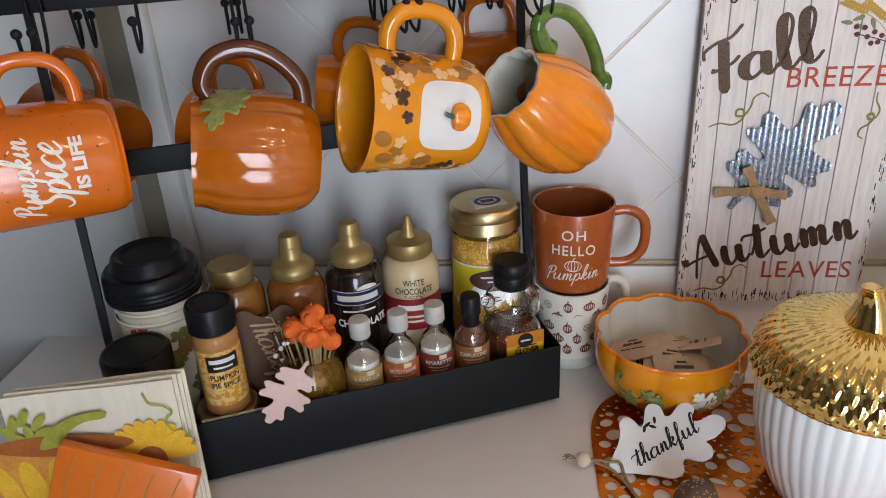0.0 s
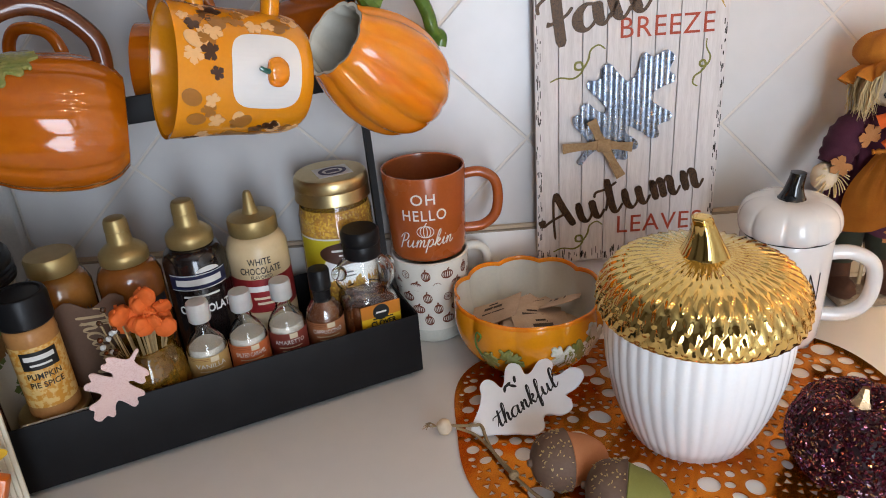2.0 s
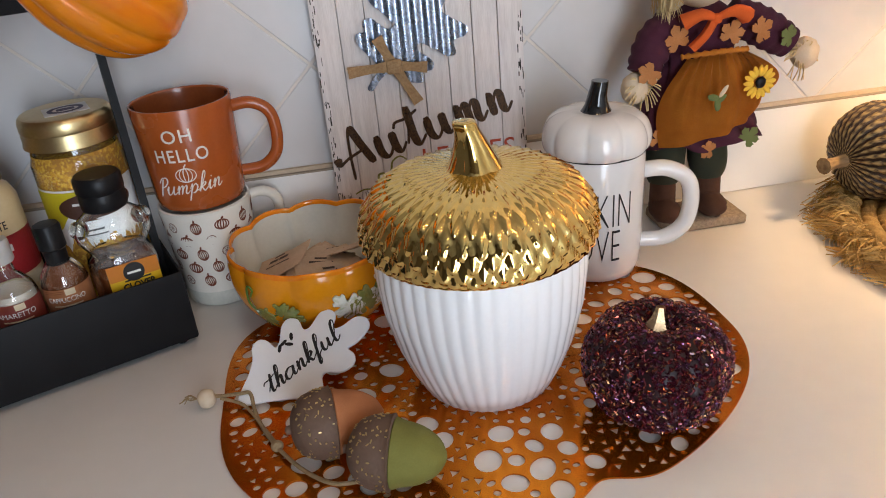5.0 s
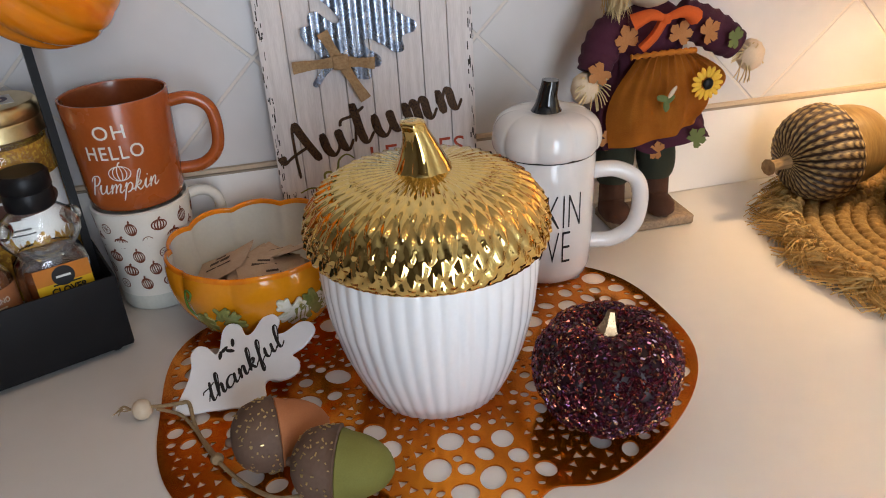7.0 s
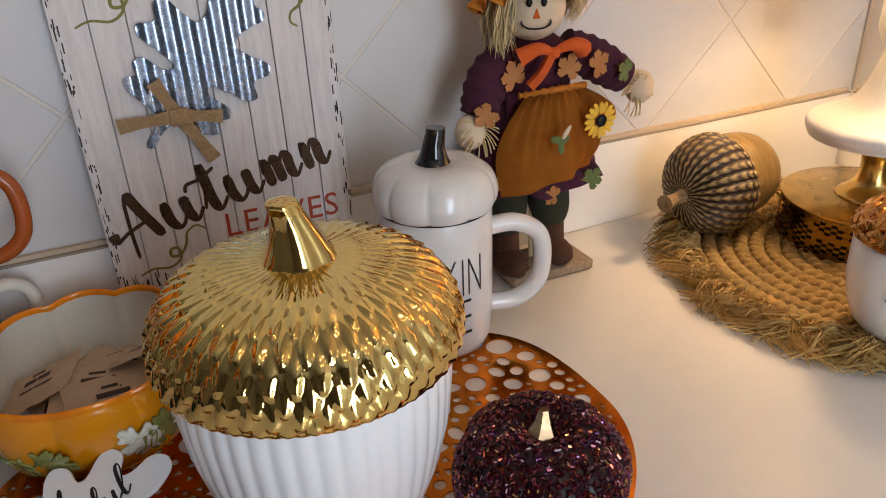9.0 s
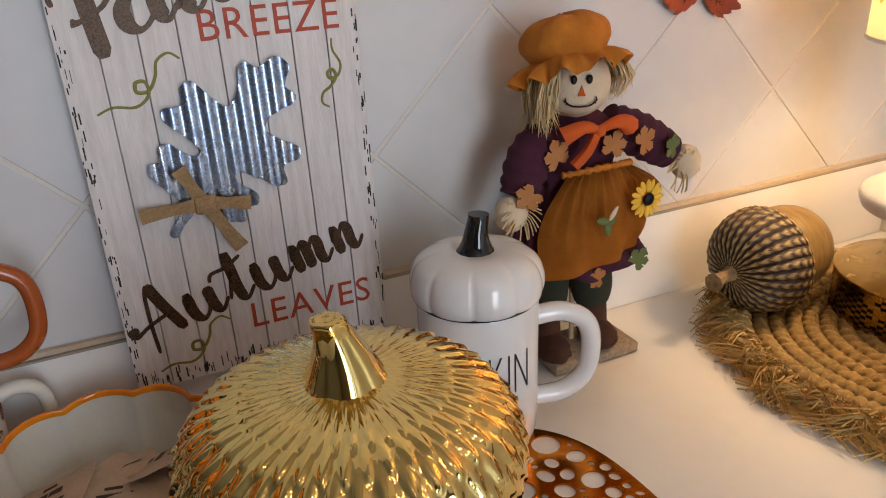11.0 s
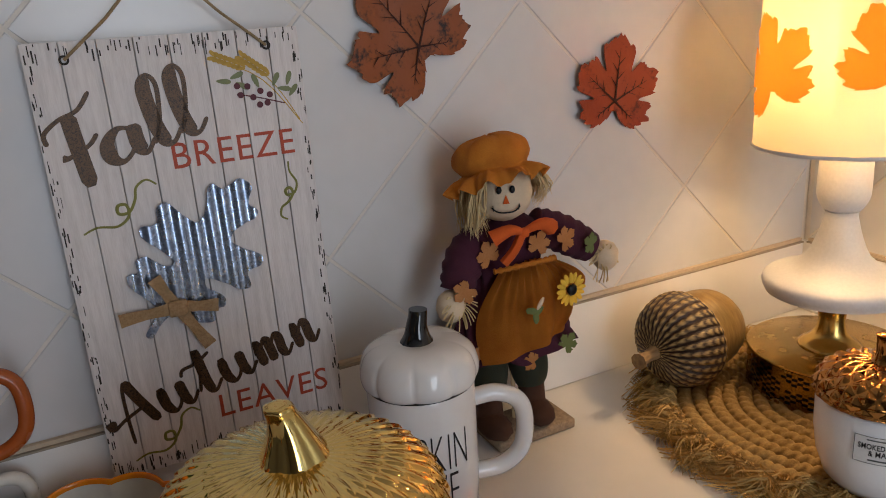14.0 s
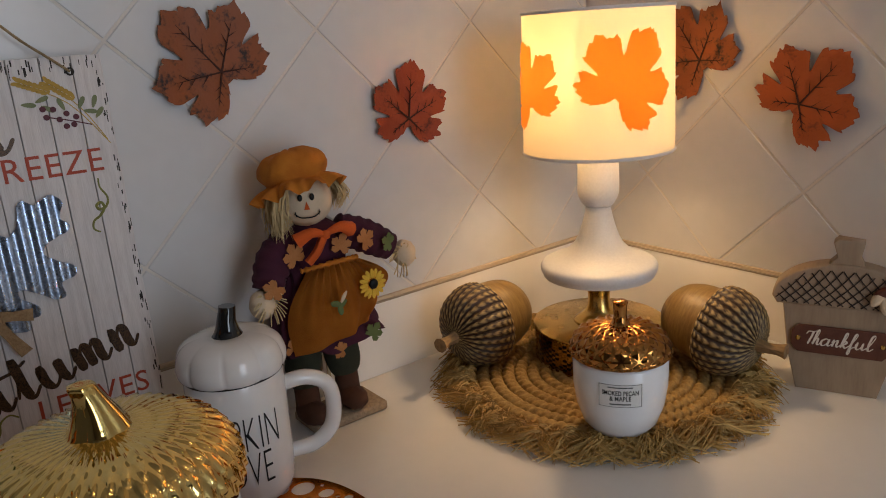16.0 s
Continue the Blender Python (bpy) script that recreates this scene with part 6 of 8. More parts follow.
RL, RD, TOP = 0.497, 0.168, 0.081
rack = thing("mug_rack", rk(0, 0), "black metal mug rack with a tray base and hooks", "rack")
part("tray_floor", span(-RL + 0.001, -0.001, 0.001, RD - 0.001, 0.0075, 0.0105, 0.0005), M_BLACK, rack)
part("front_panel", span(-RL, 0, -0.0012, 0.0012, 0.007, TOP, 0.0008), M_BLACK, rack)
part("back_panel", span(-RL, 0, RD - 0.0012, RD + 0.0012, 0.007, TOP, 0.0008), M_BLACK, rack)
part("end_panel", span(-0.0012, 0.0012, 0.0014, RD - 0.0014, 0.007, TOP, 0.0008), M_BLACK, rack)
part("end_panel", span(-RL - 0.0012, -RL + 0.0012, 0.0014, RD - 0.0014, 0.007, TOP, 0.0008), M_BLACK, rack)
for fa_, fb_ in ((-0.014, 0.012), (-0.014, RD - 0.012), (-RL + 0.014, 0.012), (-RL + 0.014, RD - 0.012)):
    part("foot", lathe([(0, 0.0003), (0.0045, 0.0003), (0.0058, 0.002), (0.0058, 0.005), (0.0045, 0.0072), (0, 0.0072)], 16), M_BLACKPL, rack, "", pose(fa_, fb_, 0))
PB = 0.124            # the posts lean back a little towards the top bar
for pa in (-0.0055, -RL + 0.010):
    part("post", tube([(pa, 0.072, 0.0115), (pa + 0.004, 0.112, 0.30), (pa + 0.008, 0.1285, 0.53)], 0.0052, 4, 1), M_BLACK, rack, smooth=20)
part("middle_bar", span(-RL + 0.018, -0.0060, 0.112, 0.117, 0.316, 0.343, 0.001), M_BLACK, rack)
part("top_bar", span(-RL - 0.004, 0.008, PB - 0.012, PB - 0.0045, 0.480, 0.522, 0.001), M_BLACK, rack)
part("top_shelf", span(-RL, 0, PB - 0.040, PB + 0.060, 0.530, 0.533, 0.001), M_BLACK, rack)


def hook(a, sgn, drop=0.444, both=True):
    """A double wire hook over the top bar with ball ends."""
    for da in (-0.006, 0.006) if both else (0.0,):
        y0 = PB - 0.008
        out = y0 + sgn * (0.068 if sgn < 0 else 0.045)
        pts = [(a + da, y0 + sgn * 0.007, 0.524), (a + da, y0 + sgn * 0.010, 0.50), (a + da, y0 + sgn * 0.026, drop + 0.012), (a + da, y0 + sgn * (0.055 if sgn < 0 else 0.034), drop), (a + da, out, drop + 0.008), (a + da, out + sgn * 0.004, drop + 0.026)]
        part("hook", tube(pts, 0.0017, 8, 5), M_BLACK, rack)
        part("hook_ball", lathe([(0, -0.0045), (0.0032, -0.0032), (0.0046, 0), (0.0032, 0.0032), (0, 0.0045)], 14, smooth_n=2), M_BLACK, rack, "", pose(a + da, out + sgn * 0.004, drop + 0.028))


for ha, dr in ((-0.470, 0.444), (-0.295, 0.438), (-0.139, 0.440), (-0.002, 0.440)):
    hook(ha, -1, dr)
hook(-0.385, -1, 0.446, False)
for ha in (-0.440, -0.300, -0.150, -0.062, -0.018):
    hook(ha, 1, 0.440)


# ---- hanging mugs ----
def hung(a, b, z, d, spin=0.0):
    """The pose of a mug whose middle is on the rack at a, b, z, its mouth pointing along d and its handle up."""
    zc = Vector(d).normalized()
    xc = (Vector((0, 0, 1)) - zc * zc.z).normalized()
    yc = zc.cross(xc)
    p = RO + RU * a + RN * b
    return Matrix(((xc.x, yc.x, zc.x, p.x), (xc.y, yc.y, zc.y, p.y), (xc.z, yc.z, zc.z, z), (0, 0, 0, 1))) @ Matrix.Rotation(spin, 4, "Z")


def cup(name, m, label, prof, outer, inner, fn=None, grip=None, grip_mat=None, segs=96, n=4):
    """A mug about its middle: outside, lining and handle."""
    t = thing(name, m, label, "mug", "mugs hanging on the rack")
    h = max(z for r, z in prof)
    sh = Matrix.Translation((0, 0, -h / 2))
    body = part("body", lathe(prof, segs, fn, n), outer, t, "", sh, smooth=60)
    rim_r, rim_z = prof[-1]
    lin = [(rim_r - 0.0005, rim_z - 0.0002), (rim_r - 0.0035, rim_z - 0.001)] + [(max(r - 0.0040, 0.001), max(z, 0.006)) for r, z in prof[::-1][1:] if r > 0.004] + [(0, 0.006)]
    part("lining", lathe(lin, segs, fn, 0), inner, t, "", sh, smooth=60)
    if grip is not None:
        part("handle", grip, grip_mat or outer, t, "", sh)
    return t, body


# speckled orange mug
pa_ = [(0, 0), (0.040, 0), (0.046, 0.003), (0.0500, 0.010), (0.0515, 0.030), (0.0520, 0.075), (0.0518, 0.110)]
mugA, bodyA = cup("speckled_mug", hung(-0.472, 0.028, 0.366, (-0.83, -0.56, 0.04)), "bright orange speckled mug with white lettering", pa_, M_SPECK, M_SPECK, None, ear(0.0505, 0.028, 0.086, 0.038, 0.0064))
rA = random.Random(2)
spk = bmesh.new()
for i in range(130):
    me = curve_mesh([[(q * math.cos(t_), q * math.sin(t_)) for t_ in [math.tau * k / 7 for k in range(7)]] for q in [rA.choice((0.0004, 0.0006, 0.0009))]], 0.0002)
    bend(me, 0.0519, rA.uniform(0, math.tau), rA.uniform(0.012, 0.105) - 0.055)
    b2 = bmesh.new()
    b2.from_mesh(me)
    add(spk, b2)
tagged(part("speckle", spk, M_CHIP, bodyA, "", Matrix.Translation((0, 0, 0.055)), smooth=0), kind="stuff")
for body, sz, sh, w, ang, zz in (("Pumpkin", 0.024, 0.35, 0.072, -88, 0.078), ("Spice", 0.032, 0.35, 0.060, -88, 0.056), ("IS LIFE", 0.013, 0.0, 0.044, -78, 0.036)):
    me = script(body, w, 0.26, 0.12, 0.0004, 0.3) if sh else text_mesh(body, sz, 0, 0.0005, 0.0004, 0.95, w)
    part("lettering", bend(me, 0.0524, radians(ang), zz), M_CREAMINK, bodyA, smooth=0)

# brown handled pumpkin mug
pb_ = [(0, 0), (0.034, 0), (0.042, 0.003), (0.052, 0.014), (0.0590, 0.036), (0.0600, 0.062), (0.0575, 0.088), (0.0520, 0.106), (0.0515, 0.115)]
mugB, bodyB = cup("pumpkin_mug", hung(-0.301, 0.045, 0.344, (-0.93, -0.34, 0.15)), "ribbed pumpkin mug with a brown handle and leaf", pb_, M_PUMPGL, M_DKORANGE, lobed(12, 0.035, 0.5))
hB = handle([(0.050, 0, 0.098), (0.066, 0, 0.106), (0.088, 0, 0.096), (0.098, 0, 0.070), (0.092, 0, 0.044), (0.074, 0, 0.022), (0.056, 0, 0.016), (0.042, 0, 0.016)], 0.0085)
part("handle", hB, M_BROWNGL, mugB, "dark brown twisted handle", Matrix.Translation((0, 0, -0.0575)))
me = curve_mesh([[(x * 0.052, (y - 0.5) * 0.060) for x, y in oak(4)]], 0.004, 0.0012)
part("leaf_relief", bend(me, prof_r(pb_, 0.0), radians(-22), 0.088, radians(70)), M_LEAFGL, bodyB, smooth=50)
me = curve_mesh([[(x * 0.046, (y - 0.5) * 0.050) for x, y in oak(4)]], 0.004, 0.0012)
part("leaf_relief", bend(me, prof_r(pb_, 0.0), radians(-8), 0.082, radians(-60)), M_LEAFGL, bodyB, smooth=50)

# patterned amber mug with a white panel
pc_ = [(0, 0), (0.040, 0), (0.049, 0.004), (0.054, 0.016), (0.0560, 0.040), (0.0575, 0.085), (0.0610, 0.118), (0.0618, 0.126)]
mugC, bodyC = cup("patterned_mug", hung(-0.144, 0.046, 0.364, (-0.87, -0.47, 0.21)), "amber mug printed with leaves around a white panel", pc_, M_AMBERGL, M_AMBERGL, None, ear(0.0555, 0.030, 0.098, 0.042, 0.0088))
rC = prof_r(pc_, 0.0006)
panel = [(0.034 * math.copysign(abs(math.cos(t_)) ** 0.55, math.cos(t_)), 0.032 * math.copysign(abs(math.sin(t_)) ** 0.55, math.sin(t_))) for t_ in [math.tau * k / 40 for k in range(40)]]
bp_ = bmesh.new()
bp_.from_mesh(curve_mesh([panel], 0.0006))
for k in range(-9, 10):
    bmesh.ops.bisect_plane(bp_, geom=list(bp_.verts) + list(bp_.edges) + list(bp_.faces), plane_co=(k * 0.004, 0, 0), plane_no=(1, 0, 0))
part("white_panel", bend(to_mesh(bp_, 0), rC, radians(-80), 0.048), M_WHITECER, bodyC, "white glazed panel", smooth=0)
pum = lathe([(0, -0.010), (0.007, -0.0095), (0.0125, -0.004), (0.0135, 0.001), (0.011, 0.007), (0.005, 0.009), (0, 0.008)], 64, lobed(8, 0.08), 3)
pum.transform(Matrix.Diagonal((1.0, 0.5, 1.0, 1)))
pcm = Matrix.Rotation(radians(-80), 4, "Z") @ Matrix.Translation((0.0590, 0, 0.040)) @ Matrix.Rotation(radians(90), 4, "Z")
part("pumpkin_relief", pum, M_GOURD, bodyC, "small raised orange pumpkin", pcm, smooth=70)
part("stem_relief", tube([(0, -0.002, 0.007), (0.001, -0.003, 0.013), (0.003, -0.003, 0.017)], lambda s: 0.0028 - 0.0008 * s, 8, 3), mat("teal_stem_glaze", (0.02, 0.10, 0.075), None, 0.2, coat=0.4), bodyC, "", pcm)
M_PRINTBR = mat("dark_brown_leaf_print", (0.06, 0.022, 0.010), None, 0.3, coat=0.3)
M_PRINTPK = mat("peach_leaf_print", (0.80, 0.46, 0.20), None, 0.3, coat=0.3)
M_PRINTOL = mat("ochre_leaf_print", (0.36, 0.14, 0.02), None, 0.3, coat=0.3)
rc = random.Random(17)
for i in range(230):
    a, z = rc.uniform(-math.pi, math.pi), rc.uniform(0.014, 0.116)
    if abs((a - radians(-80)) * 0.058) < 0.042 and abs(z - 0.048) < 0.040:
        continue
    s_ = rc.uniform(0.012, 0.019)
    lp2 = maple(s_, 0.02, i) if i % 3 else [(0.55 * s_ * math.cos(t_), 0.42 * s_ * math.sin(t_)) for t_ in [math.tau * k / 16 for k in range(16)]]
    part("leaf_print", bend(curve_mesh([lp2], 0.0002 + 0.0002 * (i % 4)), rC, a, z, rc.uniform(0, 6.28)), (M_PRINTPK, M_PRINTBR, M_PRINTOL, M_PRINTOL, M_PRINTPK, M_PRINTPK)[i % 6], bodyC, smooth=0)

# gourd shaped mug
pd_ = [(0, 0), (0.020, 0.001), (0.034, 0.007), (0.048, 0.028), (0.0530, 0.055), (0.0505, 0.085), (0.043, 0.108), (0.0365, 0.122), (0.0355, 0.130)]
mugD, bodyD = cup("gourd_mug", hung(0.008, 0.058, 0.340, (-0.60, -0.50, 0.60)) @ Matrix.Diagonal((1.13, 1.13, 1.1, 1)), "orange gourd-shaped mug with a green stem handle", pd_, M_GOURD, M_INWHITE, lobed(11, 0.075, 0.7))
hD = handle([(0.046, 0, 0.106), (0.049, 0, 0.122), (0.060, 0, 0.131), (0.076, 0, 0.122), (0.084, 0, 0.098), (0.080, 0, 0.068), (0.070, 0, 0.044), (0.060, 0, 0.030), (0.060, 0, 0.018), (0.052, 0, 0.014)], 0.0068)
part("handle", hD, M_STEMGL, mugD, "green vine stem handle", Matrix.Translation((0, 0, -0.065)))
part("stem_flare", tube([(0.046, 0, 0.104), (0.047, 0, 0.116), (0.054, 0, 0.129)], lambda s: 0.0105 - 0.003 * s, 10, 3), M_STEMGL, mugD, "", Matrix.Translation((0, 0, -0.065)))

# the mugs on the far side
pe_ = [(0, 0), (0.036, 0), (0.043, 0.004), (0.046, 0.014), (0.047, 0.060), (0.0475, 0.100)]
cup("burnt_orange_mug", hung(-0.466, 0.166, 0.350, (-0.93, 0.30, 0.16)), "burnt orange mug hanging on the far side", pe_, M_DKORANGE, M_DKORANGE, None, ear(0.0455, 0.022, 0.078, 0.040, 0.0062))
cup("orange_mug", hung(-0.314, 0.172, 0.326, (-0.97, 0.20, 0.10)), "orange glazed mug hanging behind the pumpkin mug", pe_, M_PUMPGL, M_DKORANGE, None, ear(0.0455, 0.022, 0.078, 0.040, 0.0062))
cup("orange_mug", hung(-0.168, 0.172, 0.352, (-0.97, -0.05, 0.06)), "orange glazed mug hanging behind the patterned mug", pe_, M_PUMPGL, M_DKORANGE, None, ear(0.0455, 0.022, 0.078, 0.038, 0.0062))
cup("burnt_orange_mug", hung(-0.018, 0.168, 0.364, (0.95, -0.20, 0.06)), "burnt orange mug hanging behind the gourd mug", pe_, M_DKORANGE, M_DKORANGE, None, ear(0.0455, 0.022, 0.078, 0.040, 0.0062))


# ---- what stands in the tray ----
FZ = 0.0108
M_SYRUPBR = mat("caramel_sauce", (0.20, 0.065, 0.012), (0.24, 0.08, 0.015), 0.22, scale=40, coat=0.6)
M_SYRUPPP = mat("pumpkin_sauce", (0.24, 0.10, 0.018), (0.20, 0.08, 0.014), 0.22, scale=40, coat=0.6)
M_CHOC = mat("dark_chocolate_bottle", (0.010, 0.007, 0.007), (0.014, 0.009, 0.008), 0.18, scale=40, coat=0.6)
M_CREAMB = mat("cream_sauce_bottle", (0.60, 0.47, 0.27), (0.64, 0.51, 0.31), 0.35, scale=30, coat=0.2)
M_REDLAB = mat("dark_red_label", (0.22, 0.012, 0.014), (0.26, 0.016, 0.018), 0.4, scale=50)
M_NAVY = mat("navy_label", (0.012, 0.016, 0.06), None, 0.35, scale=50)
M_CREAMLAB = mat("cream_label", (0.66, 0.56, 0.38), None, 0.5, scale=50)
M_WHITEINK = mat("white_print", (0.72, 0.71, 0.68), None, 0.5)
M_BLACKLAB = mat("black_label", (0.012, 0.012, 0.012), None, 0.45)


def ring_label(t, r, z, h, arc, ang, material, name="label", lab=""):
    return part(name, bend(plate_label(arc * r, h), r, ang, z), material, t, lab)


def face(a, b, cx=0.12, cy=0.10):
    """The local angle, on an upright thing of the rack, that faces the room."""
    p = RO + RU * a + RN * b
    return math.atan2(cy - p.y, cx - p.x) - radians(RYAW)


def words(t, body, size, r, ang, z, material, w=None, shear=0.0, bold=0.0, tilt=0.0):
    return part("lettering", bend(text_mesh(body, size, shear, bold, 0.0003, 1.0, w), r, ang, z, tilt), material, t, smooth=0)


def bars(t, r, ang, rows, material):
    for z, w, h in rows:
        part("small_print", bend(plate_label(w, h), r, ang, z), material, t)


def squeeze(a, b, label, material, cap, r=0.034, h=0.158):
    t = thing("sauce_bottle", rk(a, b, FZ), label, "bottle", "sauce bottles in the tray")
    part("body", lathe([(0, 0), (r - 0.004, 0), (r - 0.001, 0.002), (r, 0.006), (r, h - 0.012), (r - 0.004, h - 0.002), (r - 0.010, h + 0.004), (0, h + 0.004)], 64), material, t, smooth=50)
    part("cap", lathe([(q, z + h) for q, z in cap], 48), M_CAPGOLD, t, "gold plastic cap", smooth=40)
    return t


tip = [(0.0, 0.0045), (0.0245, 0.0045), (0.0255, 0.006), (0.0255, 0.014), (0.0245, 0.017), (0.019, 0.0225), (0.014, 0.0255), (0.0128, 0.028), (0.0122, 0.040), (0.0126, 0.0405), (0.0120, 0.050), (0.0105, 0.0535), (0.0085, 0.0545), (0, 0.0545)]
cone = [(0.0, 0.0045), (0.0265, 0.0045), (0.0275, 0.006), (0.0275, 0.020), (0.0265, 0.023), (0.010, 0.027), (0.0075, 0.032), (0.0045, 0.050), (0.003, 0.052), (0, 0.052)]
flip_ = [(0.0, 0.0045), (0.0240, 0.0045), (0.0250, 0.006), (0.0250, 0.022), (0.0235, 0.0245), (0.0, 0.0250)]
b1 = squeeze(-0.350, 0.124, "pumpkin sauce bottle with a gold flip cap", M_SYRUPPP, flip_, 0.033, 0.162)
f1 = face(-0.350, 0.124)
words(b1, "PUMPKIN", 0.0125, 0.0334, f1 + 0.25, 0.124, M_BLACKLAB, 0.038)
words(b1, "PIE", 0.0125, 0.0334, f1 + 0.25, 0.110, M_BLACKLAB, 0.016)
b2 = squeeze(-0.281, 0.124, "caramel sauce bottle with a gold nozzle cap", M_SYRUPBR, tip, 0.0335, 0.156)
f2 = face(-0.281, 0.124)
ring_label(b2, 0.0338, 0.092, 0.060, 2.2, f2, M_BLACKLAB)
ring_label(b2, 0.0340, 0.104, 0.022, 2.2, f2, M_NAVY)
bars(b2, 0.0342, f2, ((0.112, 0.050, 0.0008), (0.096, 0.050, 0.0008), (0.104, 0.040, 0.007)), M_WHITEINK)
b3 = squeeze(-0.212, 0.124, "black chocolate sauce bottle with a gold nozzle cap", M_CHOC, tip, 0.034, 0.160)
f3 = face(-0.212, 0.124)
ring_label(b3, 0.0343, 0.130, 0.019, 2.0, f3, M_NAVY)
bars(b3, 0.0345, f3, ((0.1385, 0.066, 0.0009), (0.1215, 0.066, 0.0009), (0.130, 0.052, 0.0075), (0.113, 0.040, 0.0024)), M_WHITEINK)
words(b3, "CHOCOLATE", 0.0135, 0.0344, f3 + 0.1, 0.096, M_WHITEINK, 0.064, bold=0.0003)
part("printed_mark", bend(curve_mesh([[(0.013 * math.cos(t_), 0.006 * math.sin(t_)) for t_ in [math.pi * k / 10 for k in range(11)]]], 0.0003), 0.0345, f3 + 0.35, 0.1405), M_WHITEINK, b3)
b4 = squeeze(-0.143, 0.122, "cream white chocolate sauce bottle with a gold cone cap", M_CREAMB, cone, 0.0345, 0.158)
f4 = face(-0.143, 0.122)
ring_label(b4, 0.0348, 0.095, 0.042, 4.2, f4, M_REDLAB)
ring_label(b4, 0.0348, 0.066, 0.012, 4.2, f4, M_CREAMLAB)
words(b4, "WHITE", 0.0115, 0.0347, f4, 0.1370, M_BLACKLAB, 0.026, bold=0.0001)
words(b4, "CHOCOLATE", 0.0115, 0.0347, f4, 0.1260, M_BLACKLAB, 0.047, bold=0.0001)
words(b4, "FLAVORED", 0.0060, 0.0347, f4, 0.1185, M_BLACKLAB, 0.024)
part("logo_mark", bend(plate_label(0.044, 0.007), 0.0350, f4, 0.104), M_WHITEINK, b4)
bars(b4, 0.0350, f4, ((0.092, 0.026, 0.003), (0.0855, 0.020, 0.003)), M_CREAMLAB)

# glass
def glass(name, tint, rough=0.03):
    m = bpy.data.materials.new(name)
    m.use_nodes = True
    n, l = m.node_tree.nodes, m.node_tree.links
    p = n["Principled BSDF"]
    p.inputs["Base Color"].default_value, p.inputs["Roughness"].default_value = (*tint, 1), rough
    p.inputs["Transmission Weight"].default_value, p.inputs["IOR"].default_value = 1.0, 1.45
    co, t, b = n.new("ShaderNodeTexCoord"), n.new("ShaderNodeTexNoise"), n.new("ShaderNodeBump")
    t.inputs["Scale"].default_value = 60
    b.inputs["Strength"].default_value, b.inputs["Distance"].default_value = 0.12, 0.001
    l.new(co.outputs["Object"], t.inputs["Vector"])
    l.new(t.outputs["Fac"], b.inputs["Height"])
    l.new(b.outputs["Normal"], p.inputs["Normal"])
    return m


M_GLASS = glass("clear_bottle_glass", (0.95, 0.95, 0.93))
M_AMBERGLASS = mat("amber_glass", (0.30, 0.16, 0.018), (0.16, 0.075, 0.008), 0.08, scale=60, fine=200, coat=0.6, trans=0.45)
M_HONEY = mat("dark_honey", (0.075, 0.020, 0.005), (0.055, 0.014, 0.004), 0.12, scale=30, coat=0.6)
M_CLEARSYR = mat("pale_syrup", (0.36, 0.335, 0.29), (0.42, 0.39, 0.34), 0.12, scale=40, coat=0.5)
M_BRSYR = mat("brown_syrup", (0.10, 0.035, 0.016), None, 0.15, coat=0.5)
M_FROSTCAP = mat("frosted_plastic_cap", (0.46, 0.45, 0.43), (0.52, 0.51, 0.49), 0.35, scale=90, sub=0.2)


def mini(a, b, label, liquid, lab_c, word, capm, dark=False):
    t = thing("syrup_bottle", rk(a, b, FZ), label, "bottle", "small syrup bottles in the tray")
    r = 0.0205
    gl = part("glass", lathe([(0, 0), (r - 0.002, 0), (r, 0.003), (r, 0.080), (r - 0.002, 0.088), (0.013, 0.097), (0.0085, 0.102), (0.0078, 0.113), (0.0078, 0.118), (0.0062, 0.118), (0.0066, 0.103), (0.0115, 0.0955), (0.0175, 0.087), (r - 0.0015, 0.080), (r - 0.0015, 0.003), (0, 0.0025)], 40, smooth_n=0), M_GLASS, t, smooth=60)
    gl.visible_shadow = False
    part("liquid", lathe([(0, 0.003), (r - 0.002, 0.0035), (r - 0.002, 0.079), (0.0172, 0.0845), (0.0, 0.0845)] if not dark else [(0, 0.003), (r - 0.002, 0.0035), (r - 0.002, 0.079), (0.0170, 0.086), (0.011, 0.0945), (0.006, 0.1), (0, 0.1)], 36), liquid, t)
    part("cap", lathe([(0, 0.113), (0.0105, 0.113), (0.0115, 0.1145), (0.0115, 0.132), (0.0105, 0.1345), (0, 0.135)] if not dark else [(0, 0.098), (0.0095, 0.098), (0.0098, 0.104), (0.0102, 0.112), (0.0118, 0.114), (0.0118, 0.134), (0.0105, 0.1365), (0, 0.137)], 32), capm, t)
    f = face(a, b)
    lb = ring_label(t, r + 0.0004, 0.052, 0.054, 3.9, f, lab_c, "label")
    for zz in (0.0770, 0.0750):
        part("label_rule", bend(plate_label(0.030, 0.0005), r + 0.0006, f - 0.7, zz), M_RUSTINK, lb)
    part("logo_mark", bend(plate_label(0.009, 0.006), r + 0.0006, f + 0.28, 0.0755), M_CREAMLAB, lb)
    words(lb, word, 0.0072, r + 0.0006, f + 0.05, 0.0680, M_WHITEINK, min(0.034, 0.0046 * len(word)))
    bars(lb, r + 0.0006, f + 0.05, ((0.0620, 0.026, 0.0014), (0.058, 0.02, 0.0012)), M_CREAMLAB)
    return t


